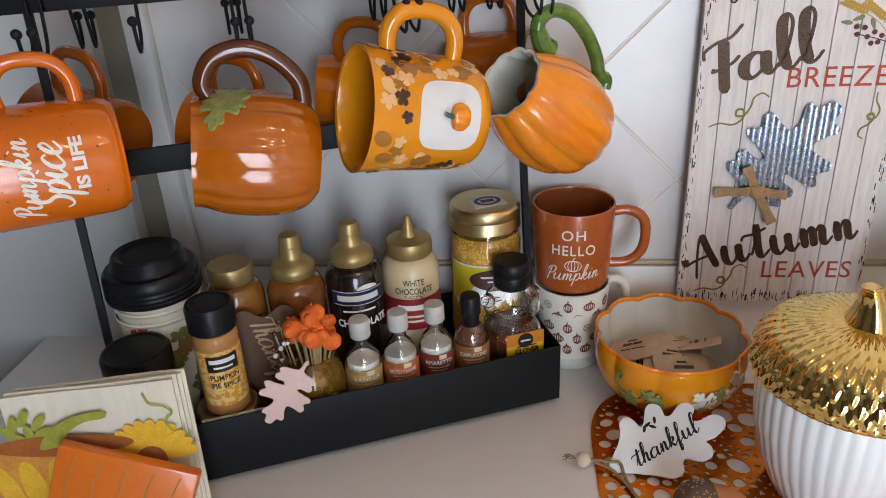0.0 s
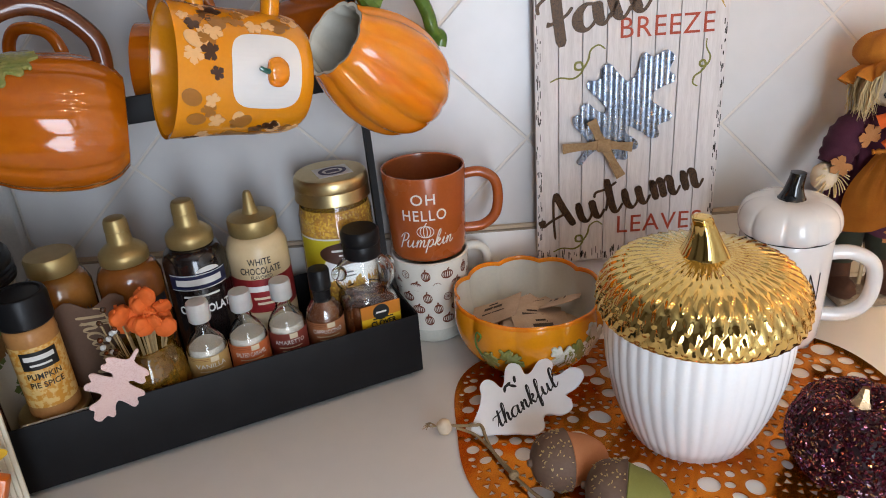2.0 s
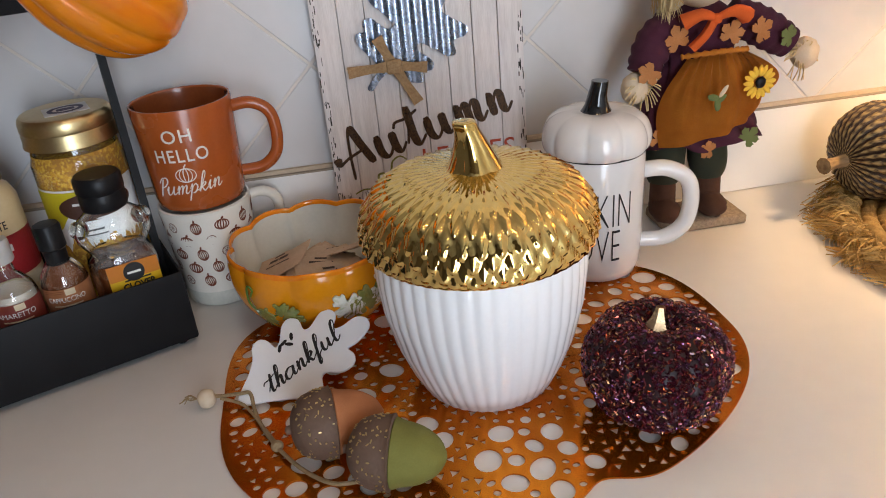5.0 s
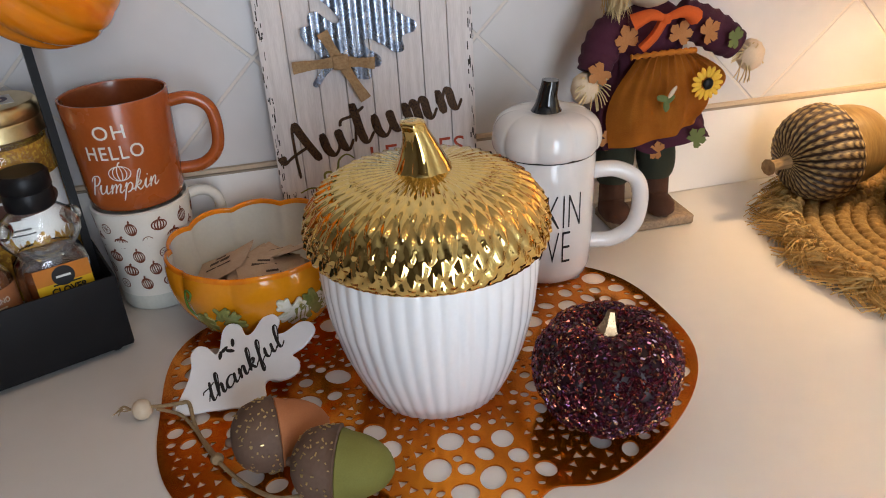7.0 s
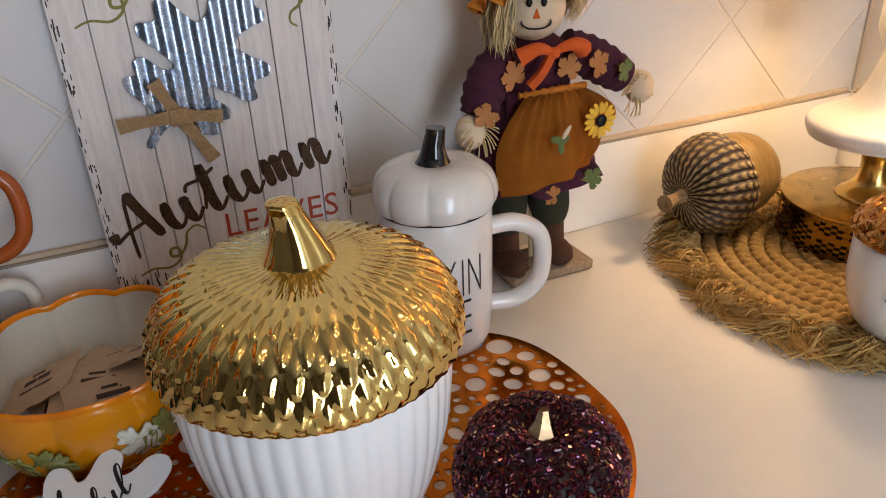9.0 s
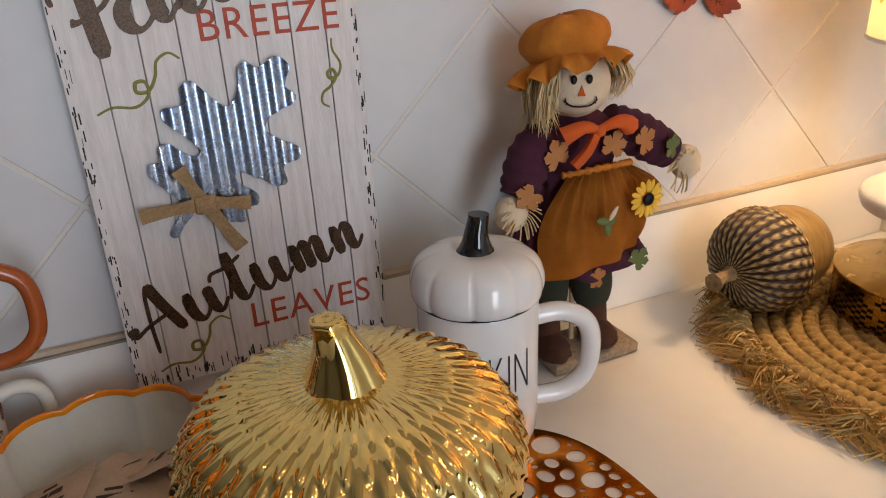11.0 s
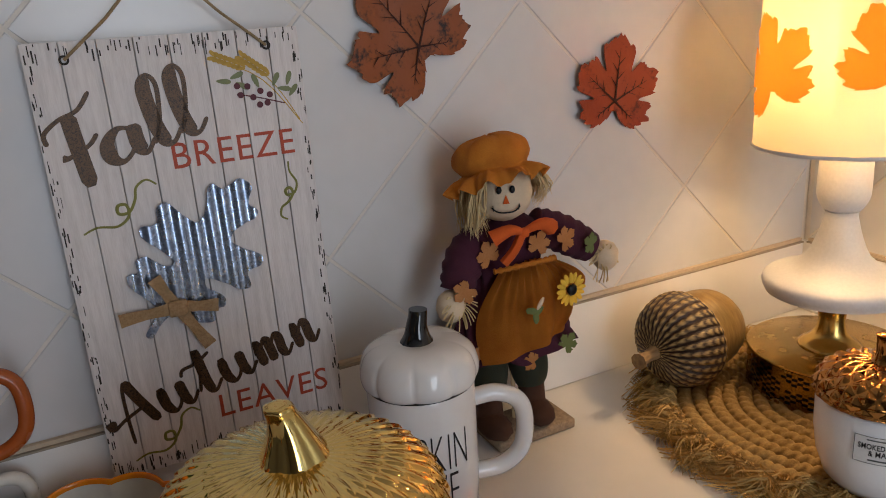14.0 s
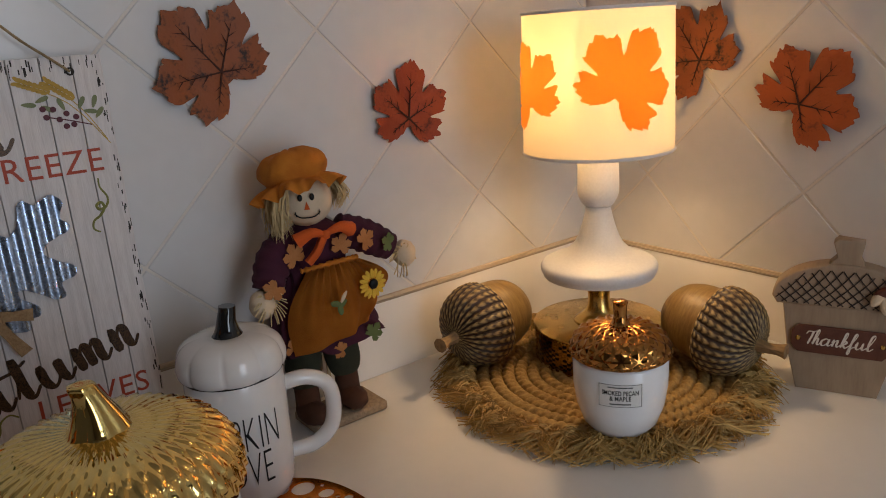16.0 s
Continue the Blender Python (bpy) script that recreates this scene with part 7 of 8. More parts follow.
mini(-0.224, 0.038, "small syrup bottle with a tan vanilla label", M_CLEARSYR, mat("tan_label", (0.46, 0.29, 0.10), None, 0.5), "VANILLA", M_FROSTCAP)
mini(-0.181, 0.038, "small syrup bottle with an orange label", M_CLEARSYR, mat("coral_label", (0.52, 0.13, 0.04), None, 0.5), "SALTED CARAMEL", M_FROSTCAP)
mini(-0.138, 0.040, "small syrup bottle with a dark red label", M_CLEARSYR, mat("wine_label", (0.20, 0.035, 0.025), None, 0.5), "AMARETTO", M_FROSTCAP)
mini(-0.095, 0.040, "small brown syrup bottle with a black cap", M_BRSYR, mat("brown_label", (0.34, 0.13, 0.05), None, 0.5), "CAPPUCCINO", M_BLACKPL, True)

# jar of dried blossoms
yj = thing("blossom_jar", rk(-0.047, 0.120, FZ), "glass jar of yellow dried blossoms with a gold lid", "jar")
M_BLOSSOM = cells("dried_yellow_blossom", [(0.46, 0.24, 0.02), (0.56, 0.34, 0.04), (0.34, 0.16, 0.02), (0.62, 0.42, 0.08), (0.24, 0.15, 0.03)], 420, 0.7, 0, 1.0)
g_ = part("glass", lathe([(0, 0), (0.039, 0), (0.0425, 0.003), (0.0430, 0.010), (0.0430, 0.166), (0.040, 0.176), (0.0375, 0.180), (0.0375, 0.190), (0.0360, 0.190), (0.0360, 0.179), (0.0415, 0.165), (0.0415, 0.004), (0, 0.003)], 64), M_GLASS, yj, smooth=50)
g_.visible_shadow = False
part("blossoms", lathe([(0, 0.004), (0.0410, 0.004), (0.0410, 0.163), (0.036, 0.174), (0.02, 0.177), (0, 0.176)], 80, lambda r, z, a, s: (r * (1 + 0.010 * noise.noise(Vector((9 * math.cos(a), 9 * math.sin(a), z * 300)))), z), 3), M_BLOSSOM, yj, "loose dried yellow blossoms", smooth=40)
part("lid", lathe([(0.0, 0.214), (0.036, 0.214), (0.0395, 0.2135), (0.0415, 0.2115), (0.0425, 0.208), (0.0428, 0.201), (0.0420, 0.199), (0.0428, 0.197), (0.0428, 0.189), (0.0436, 0.187), (0.0436, 0.185), (0.0400, 0.184)], 64), M_LIDGOLD, yj, "gold tin screw lid", smooth=30)
M_VIOLETINK = mat("dark_violet_print", (0.05, 0.035, 0.10), None, 0.5)
part("lid_label", box(0.040, 0.034, 0.0003, at=(0.002, -0.004, 0.2143)), M_LABELW, yj, "", None, smooth=0)
part("lid_mark", curve_mesh([[(0.0165 * math.cos(t_) + 0.002, 0.013 * math.sin(t_) - 0.004) for t_ in [math.tau * k / 28 for k in range(28)]], [(0.012 * math.cos(-t_) + 0.002, 0.009 * math.sin(-t_) - 0.004) for t_ in [math.tau * k / 28 for k in range(28)]]], 0.0002), M_VIOLETINK, yj, "", Matrix.Translation((0, 0, 0.2147)), smooth=0)
part("lid_mark", box(0.016, 0.008, 0.0002, at=(0.002, -0.004, 0.2147)), M_VIOLETINK, yj, smooth=0)
fy = face(-0.047, 0.120, 0.18, 0.12)
M_LEMON = mat("lemon_label", (0.62, 0.52, 0.02), None, 0.45)
M_OVALBR = mat("brown_label_oval", (0.075, 0.03, 0.018), None, 0.45)
yl = ring_label(yj, 0.0434, 0.088, 0.118, 2.7, fy, M_LABELW, "label", "white and yellow paper label")
for tri in ([(-0.056, 0.057), (0.0, 0.057), (-0.030, 0.020), (-0.056, 0.004)], [(-0.056, -0.057), (-0.056, -0.028), (-0.030, -0.044), (0.02, -0.057)], [(0.056, -0.057), (0.03, -0.057), (0.056, -0.02)]):
    part("label_patch", bend(curve_mesh([[(p.x, p.y) for p in [Vector(q).lerp(Vector(w_), i / 8) for q, w_ in zip(tri, tri[1:] + tri[:1]) for i in range(8)]]], 0.0002), 0.0437, fy, 0.088), M_LEMON, yl, smooth=0)
part("label_oval", bend(curve_mesh([[(0.036 * math.cos(t_), 0.0145 * math.sin(t_)) for t_ in [math.tau * k / 36 for k in range(36)]]], 0.0002), 0.0440, fy + 0.2, 0.128), M_OVALBR, yl, smooth=0)
bars(yl, 0.0442, fy + 0.05, ((0.132, 0.030, 0.0026), (0.126, 0.014, 0.002)), M_WHITEINK)
bars(yl, 0.0440, fy, ((0.104, 0.018, 0.002), (0.099, 0.024, 0.0016), (0.050, 0.02, 0.0015)), M_GREYINK)

# honey bottle
hx, hb = -0.042, 0.046
hn = thing("honey_bottle", rk(hx, hb, FZ), "clear squeeze honey bottle with a black flip cap", "bottle")


def rounded(pw):
    def fn(r, z, a, s):
        k = (abs(math.cos(a)) ** pw + abs(math.sin(a)) ** pw) ** (-1 / pw) if z < 0.091 else 1
        return r * k, z
    return fn


part("honey", lathe([(0, 0.002), (0.026, 0.002), (0.029, 0.008), (0.029, 0.078), (0.027, 0.086), (0, 0.087)], 48, rounded(4)), M_HONEY, hn, "dark amber honey", smooth=50)
g2 = part("shell", lathe([(0, 0), (0.027, 0), (0.0305, 0.004), (0.031, 0.078), (0.029, 0.088), (0.025, 0.093), (0.027, 0.097), (0.0335, 0.108), (0.0340, 0.116), (0.029, 0.126), (0.021, 0.133), (0.017, 0.136), (0.017, 0.140), (0.0155, 0.140), (0.0155, 0.135), (0.020, 0.1315), (0.0275, 0.125), (0.0325, 0.115), (0.032, 0.108), (0.0255, 0.0975), (0.0235, 0.093), (0.0275, 0.087), (0.0295, 0.078), (0.0292, 0.004), (0, 0.0015)], 48, rounded(4)), M_GLASS, hn, smooth=70)
g2.visible_shadow = False
for dx in (-0.028, 0.028):
    e_ = bmesh.new()
    bmesh.ops.create_uvsphere(e_, u_segments=14, v_segments=10, radius=0.009)
    g3 = part("side_bulge", e_, M_GLASS, hn, "", pose(dx, 0.004, 0.118), smooth=80)
    g3.visible_shadow = False
part("cap", lathe([(0, 0.136), (0.0195, 0.136), (0.0208, 0.138), (0.0208, 0.150), (0.0200, 0.152), (0.0214, 0.154), (0.0214, 0.166), (0.019, 0.169), (0, 0.170)], 40), M_BLACKPL, hn, "black flip cap", smooth=40)
M_YELLAB = mat("yellow_label", (0.70, 0.43, 0.015), None, 0.4)
M_ORLAB = mat("orange_label", (0.55, 0.19, 0.02), None, 0.4)
hl = part("label", box(0.046, 0.0006, 0.046, at=(0.004, -0.0318, 0.064)), M_YELLAB, hn, "yellow and orange label", None, smooth=0)
part("label_band", box(0.046, 0.0006, 0.016, at=(0.004, -0.0322, 0.0805)), M_ORLAB, hl, smooth=0)
part("logo_disc", curve_mesh([[(0.0095 * math.cos(t_), 0.0095 * math.sin(t_)) for t_ in [math.tau * k / 28 for k in range(28)]]], 0.0006), M_BLACKLAB, hl, "", Matrix.Translation((0.004, -0.0328, 0.0785)) @ up90, smooth=0)
part("logo_bar", box(0.012, 0.0003, 0.002, at=(0.004, -0.0333, 0.0785)), M_WHITEINK, hl, smooth=0)
part("lettering", text_mesh("CLOVER", 0.0092, 0, 0.0003, 0.0003, 1.0, 0.030), M_BLACKLAB, hl, "", Matrix.Translation((0.006, -0.0324, 0.0640)) @ up90, smooth=0)
part("lettering", text_mesh("HONEY", 0.0092, 0, 0.0003, 0.0003, 1.0, 0.026), M_BLACKLAB, hl, "", Matrix.Translation((0.006, -0.0324, 0.0555)) @ up90, smooth=0)
part("small_print", box(0.024, 0.0003, 0.0014, at=(0.006, -0.0323, 0.0705)), M_BLACKLAB, hl, smooth=0)

# stack of paper cups with a travel lid
cp = thing("paper_cups", rk(-0.430, 0.112, FZ), "stack of printed paper cups under a black travel lid", "cups")
M_CUP = mat("cream_printed_paper", (0.66, 0.60, 0.47), (0.70, 0.65, 0.53), 0.55, scale=30)
for i in range(3):
    z = 0.012 * i
    part("cup", lathe([(0.0, 0.001 + z), (0.034, z + 0.001), (0.0435, 0.152 + z), (0.0455, 0.1535 + z), (0.0462, 0.156 + z), (0.0450, 0.158 + z), (0.0425, 0.156 + z)] if i else [(0.0, 0.001), (0.034, 0.001), (0.0435, 0.152), (0.0455, 0.1535), (0.0462, 0.156), (0.045, 0.158)], 64), M_CUP, cp, smooth=40)
part("lid", lathe([(0.0470, 0.176), (0.0500, 0.177), (0.0505, 0.181), (0.0492, 0.1825), (0.0503, 0.185), (0.0492, 0.1875), (0.0503, 0.190), (0.0492, 0.1925), (0.0500, 0.196), (0.0490, 0.203), (0.046, 0.207), (0.0405, 0.2075), (0.0385, 0.210), (0.0365, 0.221), (0.034, 0.2235), (0.030, 0.222), (0.027, 0.2195), (0, 0.219)], 72), M_BLACKPL, cp, "black ribbed travel lid", smooth=35)
M_CUPLEAF = [mat("cup_red_leaf", (0.30, 0.03, 0.015), None, 0.6), mat("cup_green_leaf", (0.16, 0.20, 0.05), None, 0.6), mat("cup_brown_leaf", (0.26, 0.12, 0.03), None, 0.6)]
fc = face(-0.430, 0.112)
cr = lambda z: 0.0343 + 0.0095 * z / 0.152 + 0.0005
for i in range(22):
    lp3 = maple(rnd.uniform(0.022, 0.034), 0.02, i)
    part("printed_leaf", bend(curve_mesh([lp3], 0.0002), cr, fc + rnd.uniform(-1.5, 1.5), rnd.uniform(0.05, 0.142), rnd.uniform(0, 6.28)), M_CUPLEAF[i % 3], cp, smooth=0)

# dark jar with a black lid
dj = thing("dark_jar", rk(-0.452, 0.038, FZ), "dark brown jar with a tall black lid", "jar")
M_DKGLASS = mat("dark_brown_filled_glass", (0.055, 0.025, 0.012), (0.08, 0.035, 0.015), 0.15, scale=50, coat=0.6)
part("body", lathe([(0, 0), (0.030, 0), (0.0335, 0.004), (0.0335, 0.104), (0.030, 0.112), (0, 0.112)], 48), M_DKGLASS, dj, smooth=40)
part("lid", lathe([(0, 0.1125), (0.0335, 0.1125), (0.0348, 0.115), (0.0348, 0.146), (0.0325, 0.150), (0.030, 0.1505), (0.028, 0.149), (0, 0.149)], 64), M_BLACKPL, dj, smooth=35)

# spice jar on a low gold lidded jar
lj = thing("low_jar", rk(-0.376, 0.042, FZ), "low dark jar with a gold lid under a spice jar", "jar")
part("body", lathe([(0, 0), (0.029, 0), (0.032, 0.004), (0.032, 0.040), (0.029, 0.046), (0, 0.046)], 48), M_DKGLASS, lj, smooth=40)
part("lid", lathe([(0, 0.058), (0.024, 0.0582), (0.028, 0.0600), (0.0318, 0.0595), (0.0338, 0.0570), (0.0340, 0.049), (0.0330, 0.0475), (0.030, 0.0465), (0, 0.0465)], 64), M_LIDGOLD, lj, "gold tin lid", smooth=35)
sj = thing("spice_jar", rk(-0.374, 0.042, FZ + 0.0586), "clear spice jar of orange powder with a black lid", "jar")
M_POWDER = mat("orange_spice_powder", (0.42, 0.20, 0.06), (0.36, 0.16, 0.045), 0.6, scale=80, coat=0.3)
M_SPICELAB = mat("orange_damask_label", (0.56, 0.25, 0.03), (0.66, 0.44, 0.16), 0.5, scale=160, fine=260, thresh=(0.47, 0.53))
part("body", lathe([(0, 0), (0.0215, 0), (0.0235, 0.002), (0.0238, 0.006), (0.0230, 0.012), (0.0230, 0.082), (0.0236, 0.086), (0.0225, 0.094), (0.019, 0.098), (0, 0.098)], 48), M_POWDER, sj, smooth=50)
fs = face(-0.374, 0.042)
sl = ring_label(sj, 0.0234, 0.047, 0.066, 4.4, fs, M_SPICELAB)
part("label_band", bend(plate_label(0.034, 0.019), 0.0236, fs, 0.066), M_BLACKLAB, sl)
bars(sl, 0.0238, fs, ((0.0690, 0.028, 0.0050), (0.0615, 0.020, 0.0022)), M_WHITEINK)
words(sl, "PUMPKIN", 0.0092, 0.0237, fs, 0.0490, M_BLACKLAB, 0.031, bold=0.0001)
words(sl, "PIE SPICE", 0.0085, 0.0237, fs, 0.0395, M_BLACKLAB, 0.031, bold=0.0001)
part("lid", lathe([(0, 0.0982), (0.0235, 0.0982), (0.0248, 0.100), (0.0248, 0.124), (0.023, 0.128), (0.020, 0.1285), (0.018, 0.127), (0, 0.127)], 56), M_BLACKPL, sj, "black screw lid", smooth=35)

# brown paper sleeve with script
slv = thing("paper_sleeve", rk(-0.352, 0.080, FZ, -4), "brown wavy-edged paper sleeve with pale script", "sleeve")
M_SLEEVE = mat("brown_card", (0.10, 0.052, 0.030), (0.12, 0.064, 0.038), 0.7, scale=40, fine=300, bump=0.2)
wv = [(-0.062, 0.0), (0.062, 0.0)] + [(0.062 - 0.124 * i / 20, 0.142 + 0.006 * math.sin(i * 0.9) - 0.010 * (i > 11)) for i in range(21)]
part("card", curve_mesh([wv], 0.0012), M_SLEEVE, slv, "", Matrix.Translation((0, 0, 0)) @ up90, smooth=0)
M_GOLDINK = mat("pale_gold_print", (0.46, 0.33, 0.18), None, 0.5)
part("lettering", script("Thankful", 0.11, 0.22, 0.09, 0.0004, 0.25), M_GOLDINK, slv, "", Matrix.Translation((0.036, -0.001, 0.080)) @ up90 @ Matrix.Rotation(radians(-75), 4, "Z"), smooth=0)

# amber vase with pumpkin picks
vs_ = thing("amber_vase", rk(-0.281, 0.046, FZ), "hammered amber glass vase in the tray", "vase")


def hammer(r, z, a, s):
    return r * (1 + 0.016 * math.sin(14 * a + 7 * math.sin(z * 260)) * math.sin(z * 420 + 2 * math.sin(5 * a))), z


av = part("glass", lathe([(0, 0), (0.028, 0), (0.034, 0.004), (0.0375, 0.030), (0.0375, 0.062), (0.033, 0.082), (0.0275, 0.094), (0.0285, 0.100), (0.0265, 0.100), (0.0258, 0.094), (0.031, 0.081), (0.0352, 0.062), (0.0352, 0.030), (0.032, 0.006), (0, 0.004)], 120, hammer, 0), M_AMBERGLASS, vs_, smooth=70)
av.visible_shadow = False
M_PICK = mat("orange_foam", (0.70, 0.135, 0.018), (0.62, 0.11, 0.014), 0.75, scale=60, bump=0.3)
M_STICK = mat("pick_stick", (0.44, 0.30, 0.14), None, 0.7)
rp = random.Random(9)
for i in range(24):
    ang, k = rp.uniform(0, math.tau), rp.uniform(0.0, 1.0) ** 0.6
    hx_, hy_, hz_ = 0.031 * k * math.cos(ang), 0.022 * k * math.sin(ang) - 0.010, 0.126 + 0.034 * (1 - k) * rp.uniform(0.5, 1) + rp.uniform(-0.012, 0.008)
    pp = thing("pumpkin_pick", rk(-0.279, 0.046, FZ) @ pose(0, 0, 0.0), "orange foam pumpkin pick standing in the vase", "pick", "pumpkin picks in the vase")
    hd = lathe([(0, -0.0085), (0.005, -0.0082), (0.0095, -0.003), (0.0100, 0.001), (0.0075, 0.0065), (0.003, 0.0075), (0, 0.0068)], 40, lobed(6, 0.12), 2)
    hd.transform(Matrix.Diagonal((1.15, 0.6, 1.1, 1)))
    hdm = Matrix.Translation((hx_, hy_, hz_)) @ pose(0, 0, 0, rp.uniform(-25, 25), rp.uniform(-30, 30), rp.uniform(-50, 50))
    part("head", hd, M_PICK, pp, "", hdm, smooth=70)
    part("stalk", tube([(0, 0, 0.0065), (0.001, 0, 0.011)], 0.0016, 6, 2), M_PICK, pp, "", hdm)
    part("stick", tube([(hx_ * 0.25, hy_ * 0.25, 0.010), (hx_ * 0.7, hy_ * 0.7, 0.09), (hx_, hy_, hz_ - 0.006)], 0.0010, 5, 3), M_STICK, pp)
br = thing("berry_spray", rk(-0.281, 0.046, FZ), "small spray of white and brown berries in the vase", "berry spray")
for i in range(16):
    x, y, z = -0.030 + rp.uniform(-0.008, 0.010), -0.020 + rp.uniform(-0.006, 0.010), 0.112 + rp.uniform(-0.006, 0.040)
    q = bmesh.new()
    bmesh.ops.create_uvsphere(q, u_segments=10, v_segments=7, radius=rp.uniform(0.0020, 0.0032))
    part("berry", q, (M_WHITEINK, M_BROWNGL, M_DKGLASS)[i % 3], br, "", pose(x, y, z), smooth=80)
    part("twig", tube([(x * 0.5, y * 0.5, 0.06), (x * 0.8, y * 0.8, 0.1), (x, y, z)], 0.0005, 4, 2), M_STICK, br)
pl = thing("leaf_tag", rk(-0.316, -0.008, 0.094, 0) @ pose(0, 0, 0, 84, 0, 0), "pink glitter leaf tag hanging over the tray edge", "tag")
M_PINKGL = cells("pink_glitter", [(0.62, 0.40, 0.36), (0.70, 0.50, 0.46), (0.52, 0.32, 0.28), (0.78, 0.60, 0.56)], 1500, 0.4, 0.2, 0.5)
part("plate", curve_mesh([[(x * 0.078, (y - 0.5) * 0.078) for x, y in oak(5)]], 0.0016, 0.0003), M_PINKGL, pl, "", pose(0.004, 0.008, 0, 0, 0, 140), smooth=40)
crd = thing("paper_card", rk(-0.372, 0.014, FZ, 0), "white folded paper card at the tray front", "card")
part("paper", span(-0.030, 0.034, -0.004, -0.003, 0.0, 0.066, 0.0002), M_LABELW, crd)


# ---- paper napkins beside the rack ----
M_NAPKIN = mat("cream_printed_napkin", (0.60, 0.54, 0.42), (0.66, 0.61, 0.50), 0.9, scale=20, fine=500, bump=0.3, stretch=(6, 1, 1))
NP = Matrix.Translation((-0.308, 0.578, 0.0006)) @ pose(0, 0, 0, -5, 0, 13)
nap = thing("paper_napkins", NP, "folded cream paper napkins printed with a pumpkin", "napkins")
for i in range(4):
    bm = bmesh.new()
    bmesh.ops.create_grid(bm, x_segments=12, y_segments=12, size=0.5, matrix=Matrix.Diagonal((0.150, 0.176, 1, 1)))
    for v in bm.verts:
        v.co.z += 0.0012 * math.sin(v.co.x * 40 + i) * (v.co.y > 0)
    bmesh.ops.solidify(bm, geom=bm.faces, thickness=0.0022)
    part("napkin", bm, M_NAPKIN, nap, "", Matrix.Translation((0.003 * i - 0.004, 0.004 * i, 0.0885 + 0.002 * (i % 2))) @ up90, smooth=30)
NF = -0.0026


def printed(loop, material, x, z, rot=0.0, k=0):
    part("print", curve_mesh([loop], 0.0002), material, nap, "", Matrix.Translation((x, NF - 0.0003 * k - 0.0012, z)) @ up90 @ Matrix.Rotation(radians(rot), 4, "Z"), smooth=0)


ell = lambda a, b, n=28: [(a * math.cos(math.tau * i / n), b * math.sin(math.tau * i / n)) for i in range(n)]
M_NP1 = mat("print_orange_brown", (0.46, 0.16, 0.03), (0.62, 0.30, 0.05), 0.9, scale=60, stretch=(1, 1, 0.3))
M_NP2 = mat("print_dark_orange", (0.26, 0.07, 0.015), (0.36, 0.11, 0.02), 0.9, scale=60)
M_NP3 = mat("print_leaf_green", (0.22, 0.24, 0.03), (0.34, 0.32, 0.05), 0.9, scale=70)
M_NP4 = mat("print_sunflower", (0.70, 0.44, 0.03), (0.60, 0.32, 0.02), 0.9, scale=70)
for i, (x, wd) in enumerate(((-0.088, 0.020), (-0.066, 0.023), (-0.042, 0.024), (-0.018, 0.023), (0.006, 0.021), (0.024, 0.016))):
    printed(ell(wd, 0.046 - 0.004 * abs(i - 2)), M_NP1, x, 0.090, 8 * (2 - i), i % 2)
    printed(ell(wd * 0.45, 0.030), M_NP4, x - 0.002, 0.082, 8 * (2 - i), 2)
printed(ell(0.062, 0.011), M_NP2, -0.034, 0.124, -4, 3)
stalk = [(-0.014, -0.004), (-0.006, 0.010), (0.008, 0.021), (0.026, 0.027), (0.046, 0.028), (0.048, 0.021), (0.030, 0.019), (0.016, 0.012), (0.008, 0.002), (0.010, -0.006), (0.0, -0.004)]
printed([(p.x, p.y) for p in smooth_path([(x, y, 0) for x, y in stalk], 4, True)], M_NP3, -0.040, 0.127, 0, 4)
for x, z, rot in ((-0.072, 0.150, 80), (-0.062, 0.156, 60), (-0.050, 0.150, 48), (-0.047, 0.140, 25), (-0.070, 0.136, 150), (-0.060, 0.140, 100), (-0.078, 0.142, 120)):
    printed(ell(0.0095, 0.0042, 14), M_NP3, x, z, rot, 1)
for i in range(12):
    t_ = math.radians(8 + 15 * i)
    printed(ell(0.017, 0.0068, 14), M_NP4, 0.040 + 0.026 * math.cos(t_), 0.098 + 0.026 * math.sin(t_), math.degrees(t_), 1 + i % 3)
printed(ell(0.014, 0.014), M_NP2, 0.040, 0.098, 0, 5)
vn = tube([(0.044, 0.168, 0), (0.048, 0.156, 0), (0.060, 0.152, 0), (0.066, 0.144, 0), (0.060, 0.138, 0), (0.062, 0.128, 0), (0.068, 0.122, 0), (0.064, 0.114, 0)], 0.0009, 6, 5)
vn.transform(Matrix.Diagonal((1, 1, 0.2, 1)))
part("print", vn, M_NP3, nap, "", Matrix.Translation((0, NF - 0.0016, 0)) @ up90)
M_ORPACK = mat("orange_napkin_pack", (0.66, 0.16, 0.012), (0.60, 0.13, 0.010), 0.35, scale=30, coat=0.4)
pkk = thing("napkin_pack", Matrix.Translation((-0.290, 0.545, 0.0008)) @ pose(0, 0, 0, -12, 0, 10), "orange napkin pack with fine gold stripes", "napkins")
RT = Matrix.Translation((0, 0, 0.070)) @ up90 @ Matrix.Rotation(radians(-20), 4, "Z")
part("pack", box(0.125, 0.105, 0.014, 0.003, 2), M_ORPACK, pkk, "", RT)
for i in range(5):
    x = -0.046 + 0.023 * i
    part("stripe", tube([(x, -0.045, 0.0072), (x + 0.003, -0.015, 0.0072), (x - 0.003, 0.015, 0.0072), (x + 0.001, 0.045, 0.0072)], 0.0007, 5, 5), M_CAPGOLD, pkk, "", RT)


# ---- wall tiles, each a piece of its own ----
TS, JOINT, TH = 0.121 * 2 / math.sqrt(2), 0.0032, 0.0011


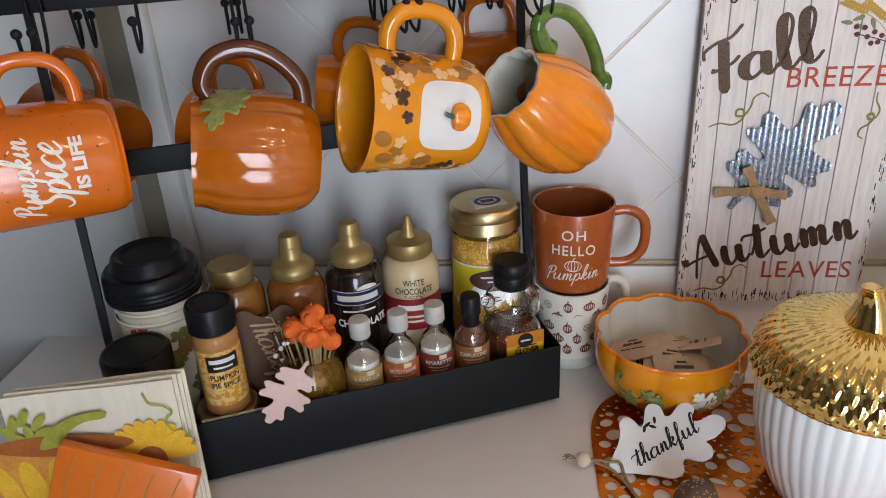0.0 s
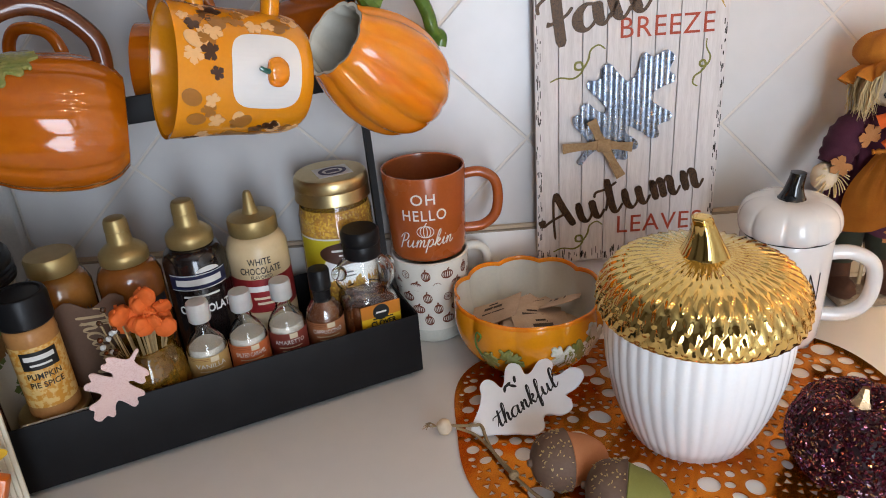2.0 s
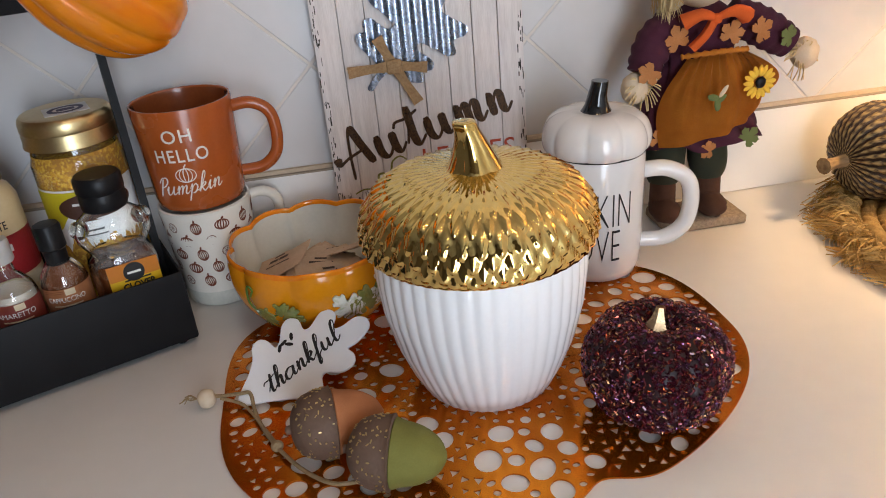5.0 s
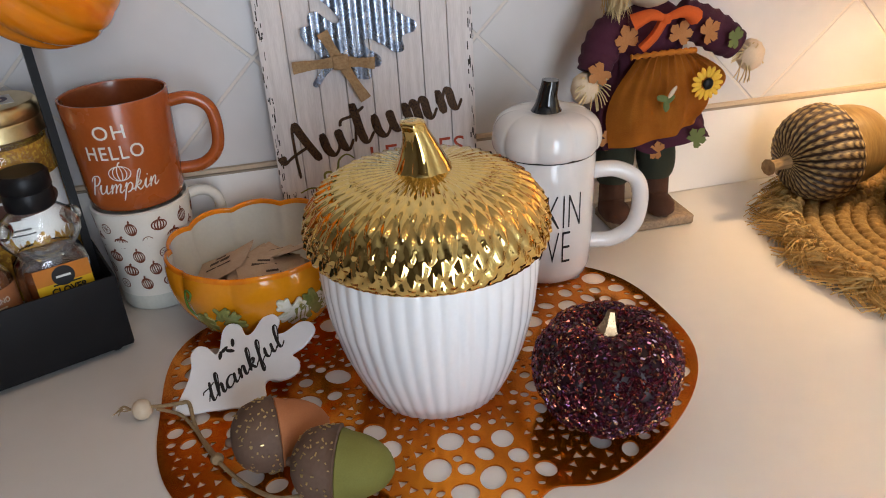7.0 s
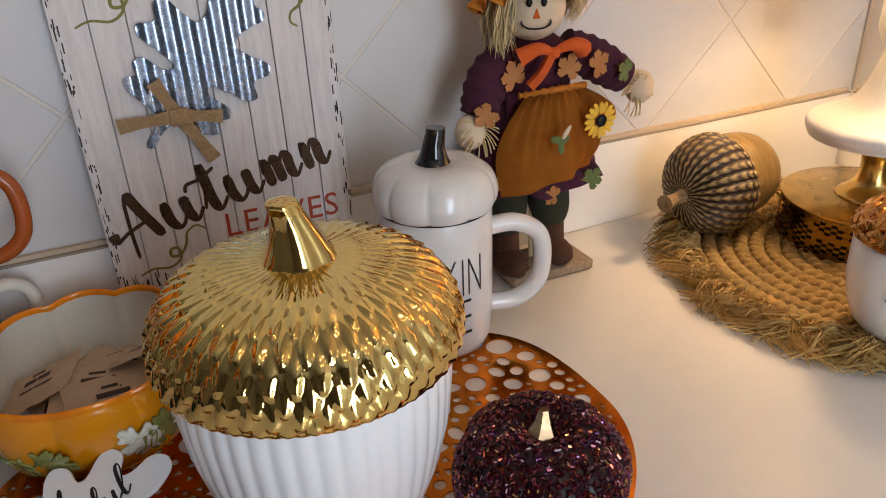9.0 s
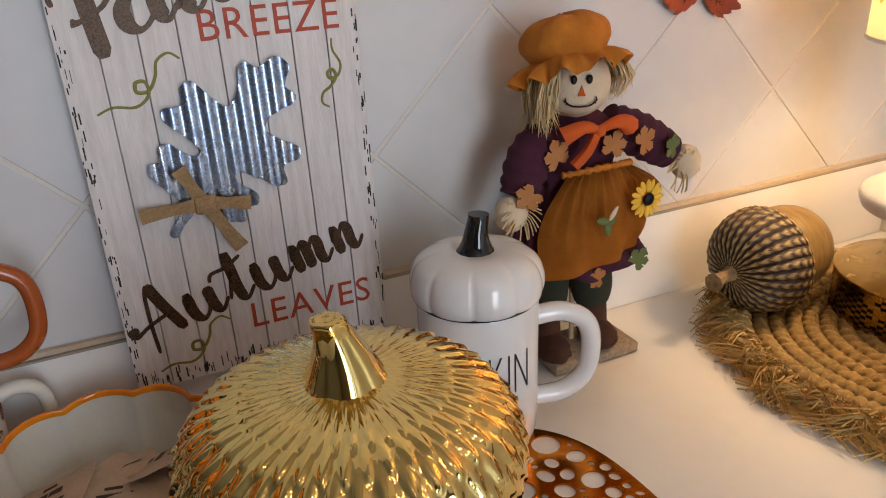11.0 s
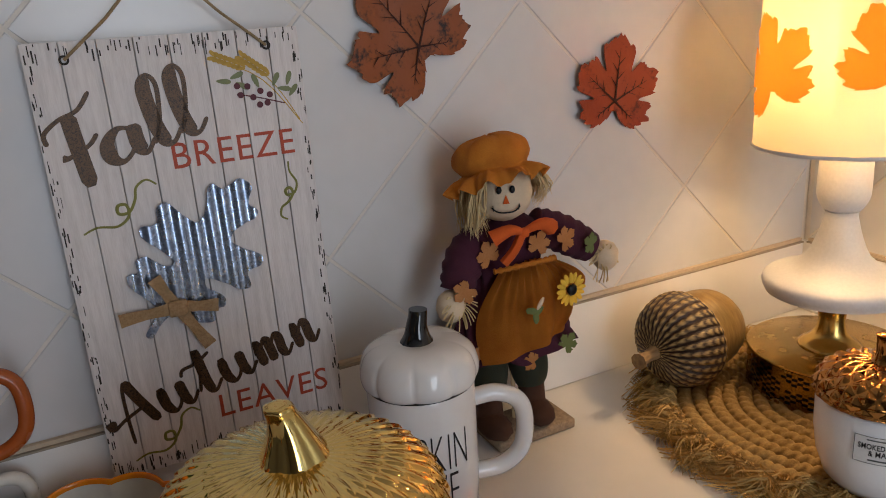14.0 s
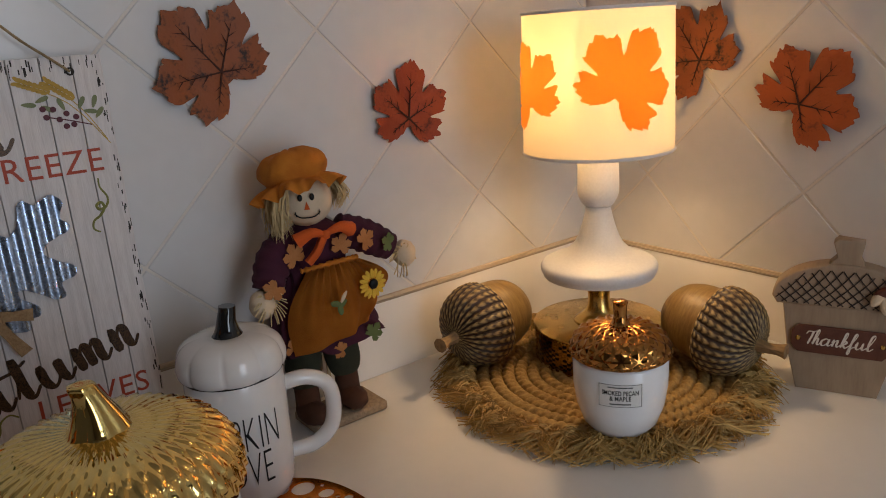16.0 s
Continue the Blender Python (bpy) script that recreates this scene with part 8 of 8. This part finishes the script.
def clip(poly, axis, value, keep):
    out = []
    for i, p in enumerate(poly):
        q = poly[i - 1]
        a, b = (p[axis] - value) * keep, (q[axis] - value) * keep
        if (a < 0) != (b < 0):
            t = b / (b - a)
            out.append((q[0] + (p[0] - q[0]) * t, q[1] + (p[1] - q[1]) * t))
        if a >= 0:
            out.append(p)
    return out


def tile_mesh(poly, name="tile"):
    """A bevelled slab over a polygon in xy, its face at z = TH."""
    bm = bmesh.new()
    cx, cy = sum(p[0] for p in poly) / len(poly), sum(p[1] for p in poly) / len(poly)
    lo = [bm.verts.new((x, y, 0)) for x, y in poly]
    mid = [bm.verts.new((x, y, TH - 0.0008)) for x, y in poly]
    ins = []
    for x, y in poly:
        d = math.hypot(x - cx, y - cy) or 1
        ins.append((x - (x - cx) / d * 0.0012, y - (y - cy) / d * 0.0012))
    hi = [bm.verts.new((x, y, TH)) for x, y in ins]
    k = len(poly)
    for A, B in ((lo, mid), (mid, hi)):
        for i in range(k):
            bm.faces.new((A[i], A[(i + 1) % k], B[(i + 1) % k], B[i]))
    bm.faces.new(hi)
    return to_mesh(bm, 20, name)


def tile_wall(wall, lattice, x0, x1, z0, z1, place):
    h = TS / math.sqrt(2)
    e = h - JOINT / math.sqrt(2)
    full = tile_mesh([(e, 0), (0, e), (-e, 0), (0, -e)])
    full.materials.append(M_TILE)
    for i in range(-16, 17):
        for j in range(-8, 10):
            if (i + j) % 2:
                continue
            cx, cz = lattice[0] + i * h, lattice[1] + j * h
            poly = [(cx + e, cz), (cx, cz + e), (cx - e, cz), (cx, cz - e)]
            inside = all(x0 <= x <= x1 and z0 <= z <= z1 for x, z in poly)
            if not inside:
                for ax, v, s in ((0, x0, 1), (0, x1, -1), (1, z0, 1), (1, z1, -1)):
                    poly = clip(poly, ax, v, s) if poly else poly
                if len(poly) < 3:
                    continue
                area = abs(sum(a[0] * b[1] - b[0] * a[1] for a, b in zip(poly, poly[1:] + poly[:1]))) / 2
                if area < 4e-5:
                    continue
                me = tile_mesh([(x - cx, z - cz) for x, z in poly])
                me.materials.append(M_TILE)
            ob = new("tile", full if inside else me)
            ob.parent = wall
            ob.matrix_local = place(cx, cz) @ pose(0, 0, 0, rnd.uniform(-0.03, 0.03), rnd.uniform(-0.03, 0.03), 0)


H2 = 0.121
# tile centres sit between the crossings of the joints
tile_wall(wall_north, (0.63 + H2, 0.344), -0.370, WALL_X - 0.004, TRIM_Z + 0.003, 0.80,
          lambda x, z: Matrix.Translation((x, WALL_Y + 0.002, z)) @ Matrix.Rotation(radians(90), 4, "X"))
tile_wall(wall_east, (-0.734 - H2, 0.344), -WALL_Y + 0.008, 1.0, TRIM_Z + 0.003, 0.80,
          lambda x, z: Matrix.Translation((WALL_X + 0.002, -x, z)) @ Matrix.Rotation(radians(-90), 4, "Z") @ Matrix.Rotation(radians(90), 4, "X"))
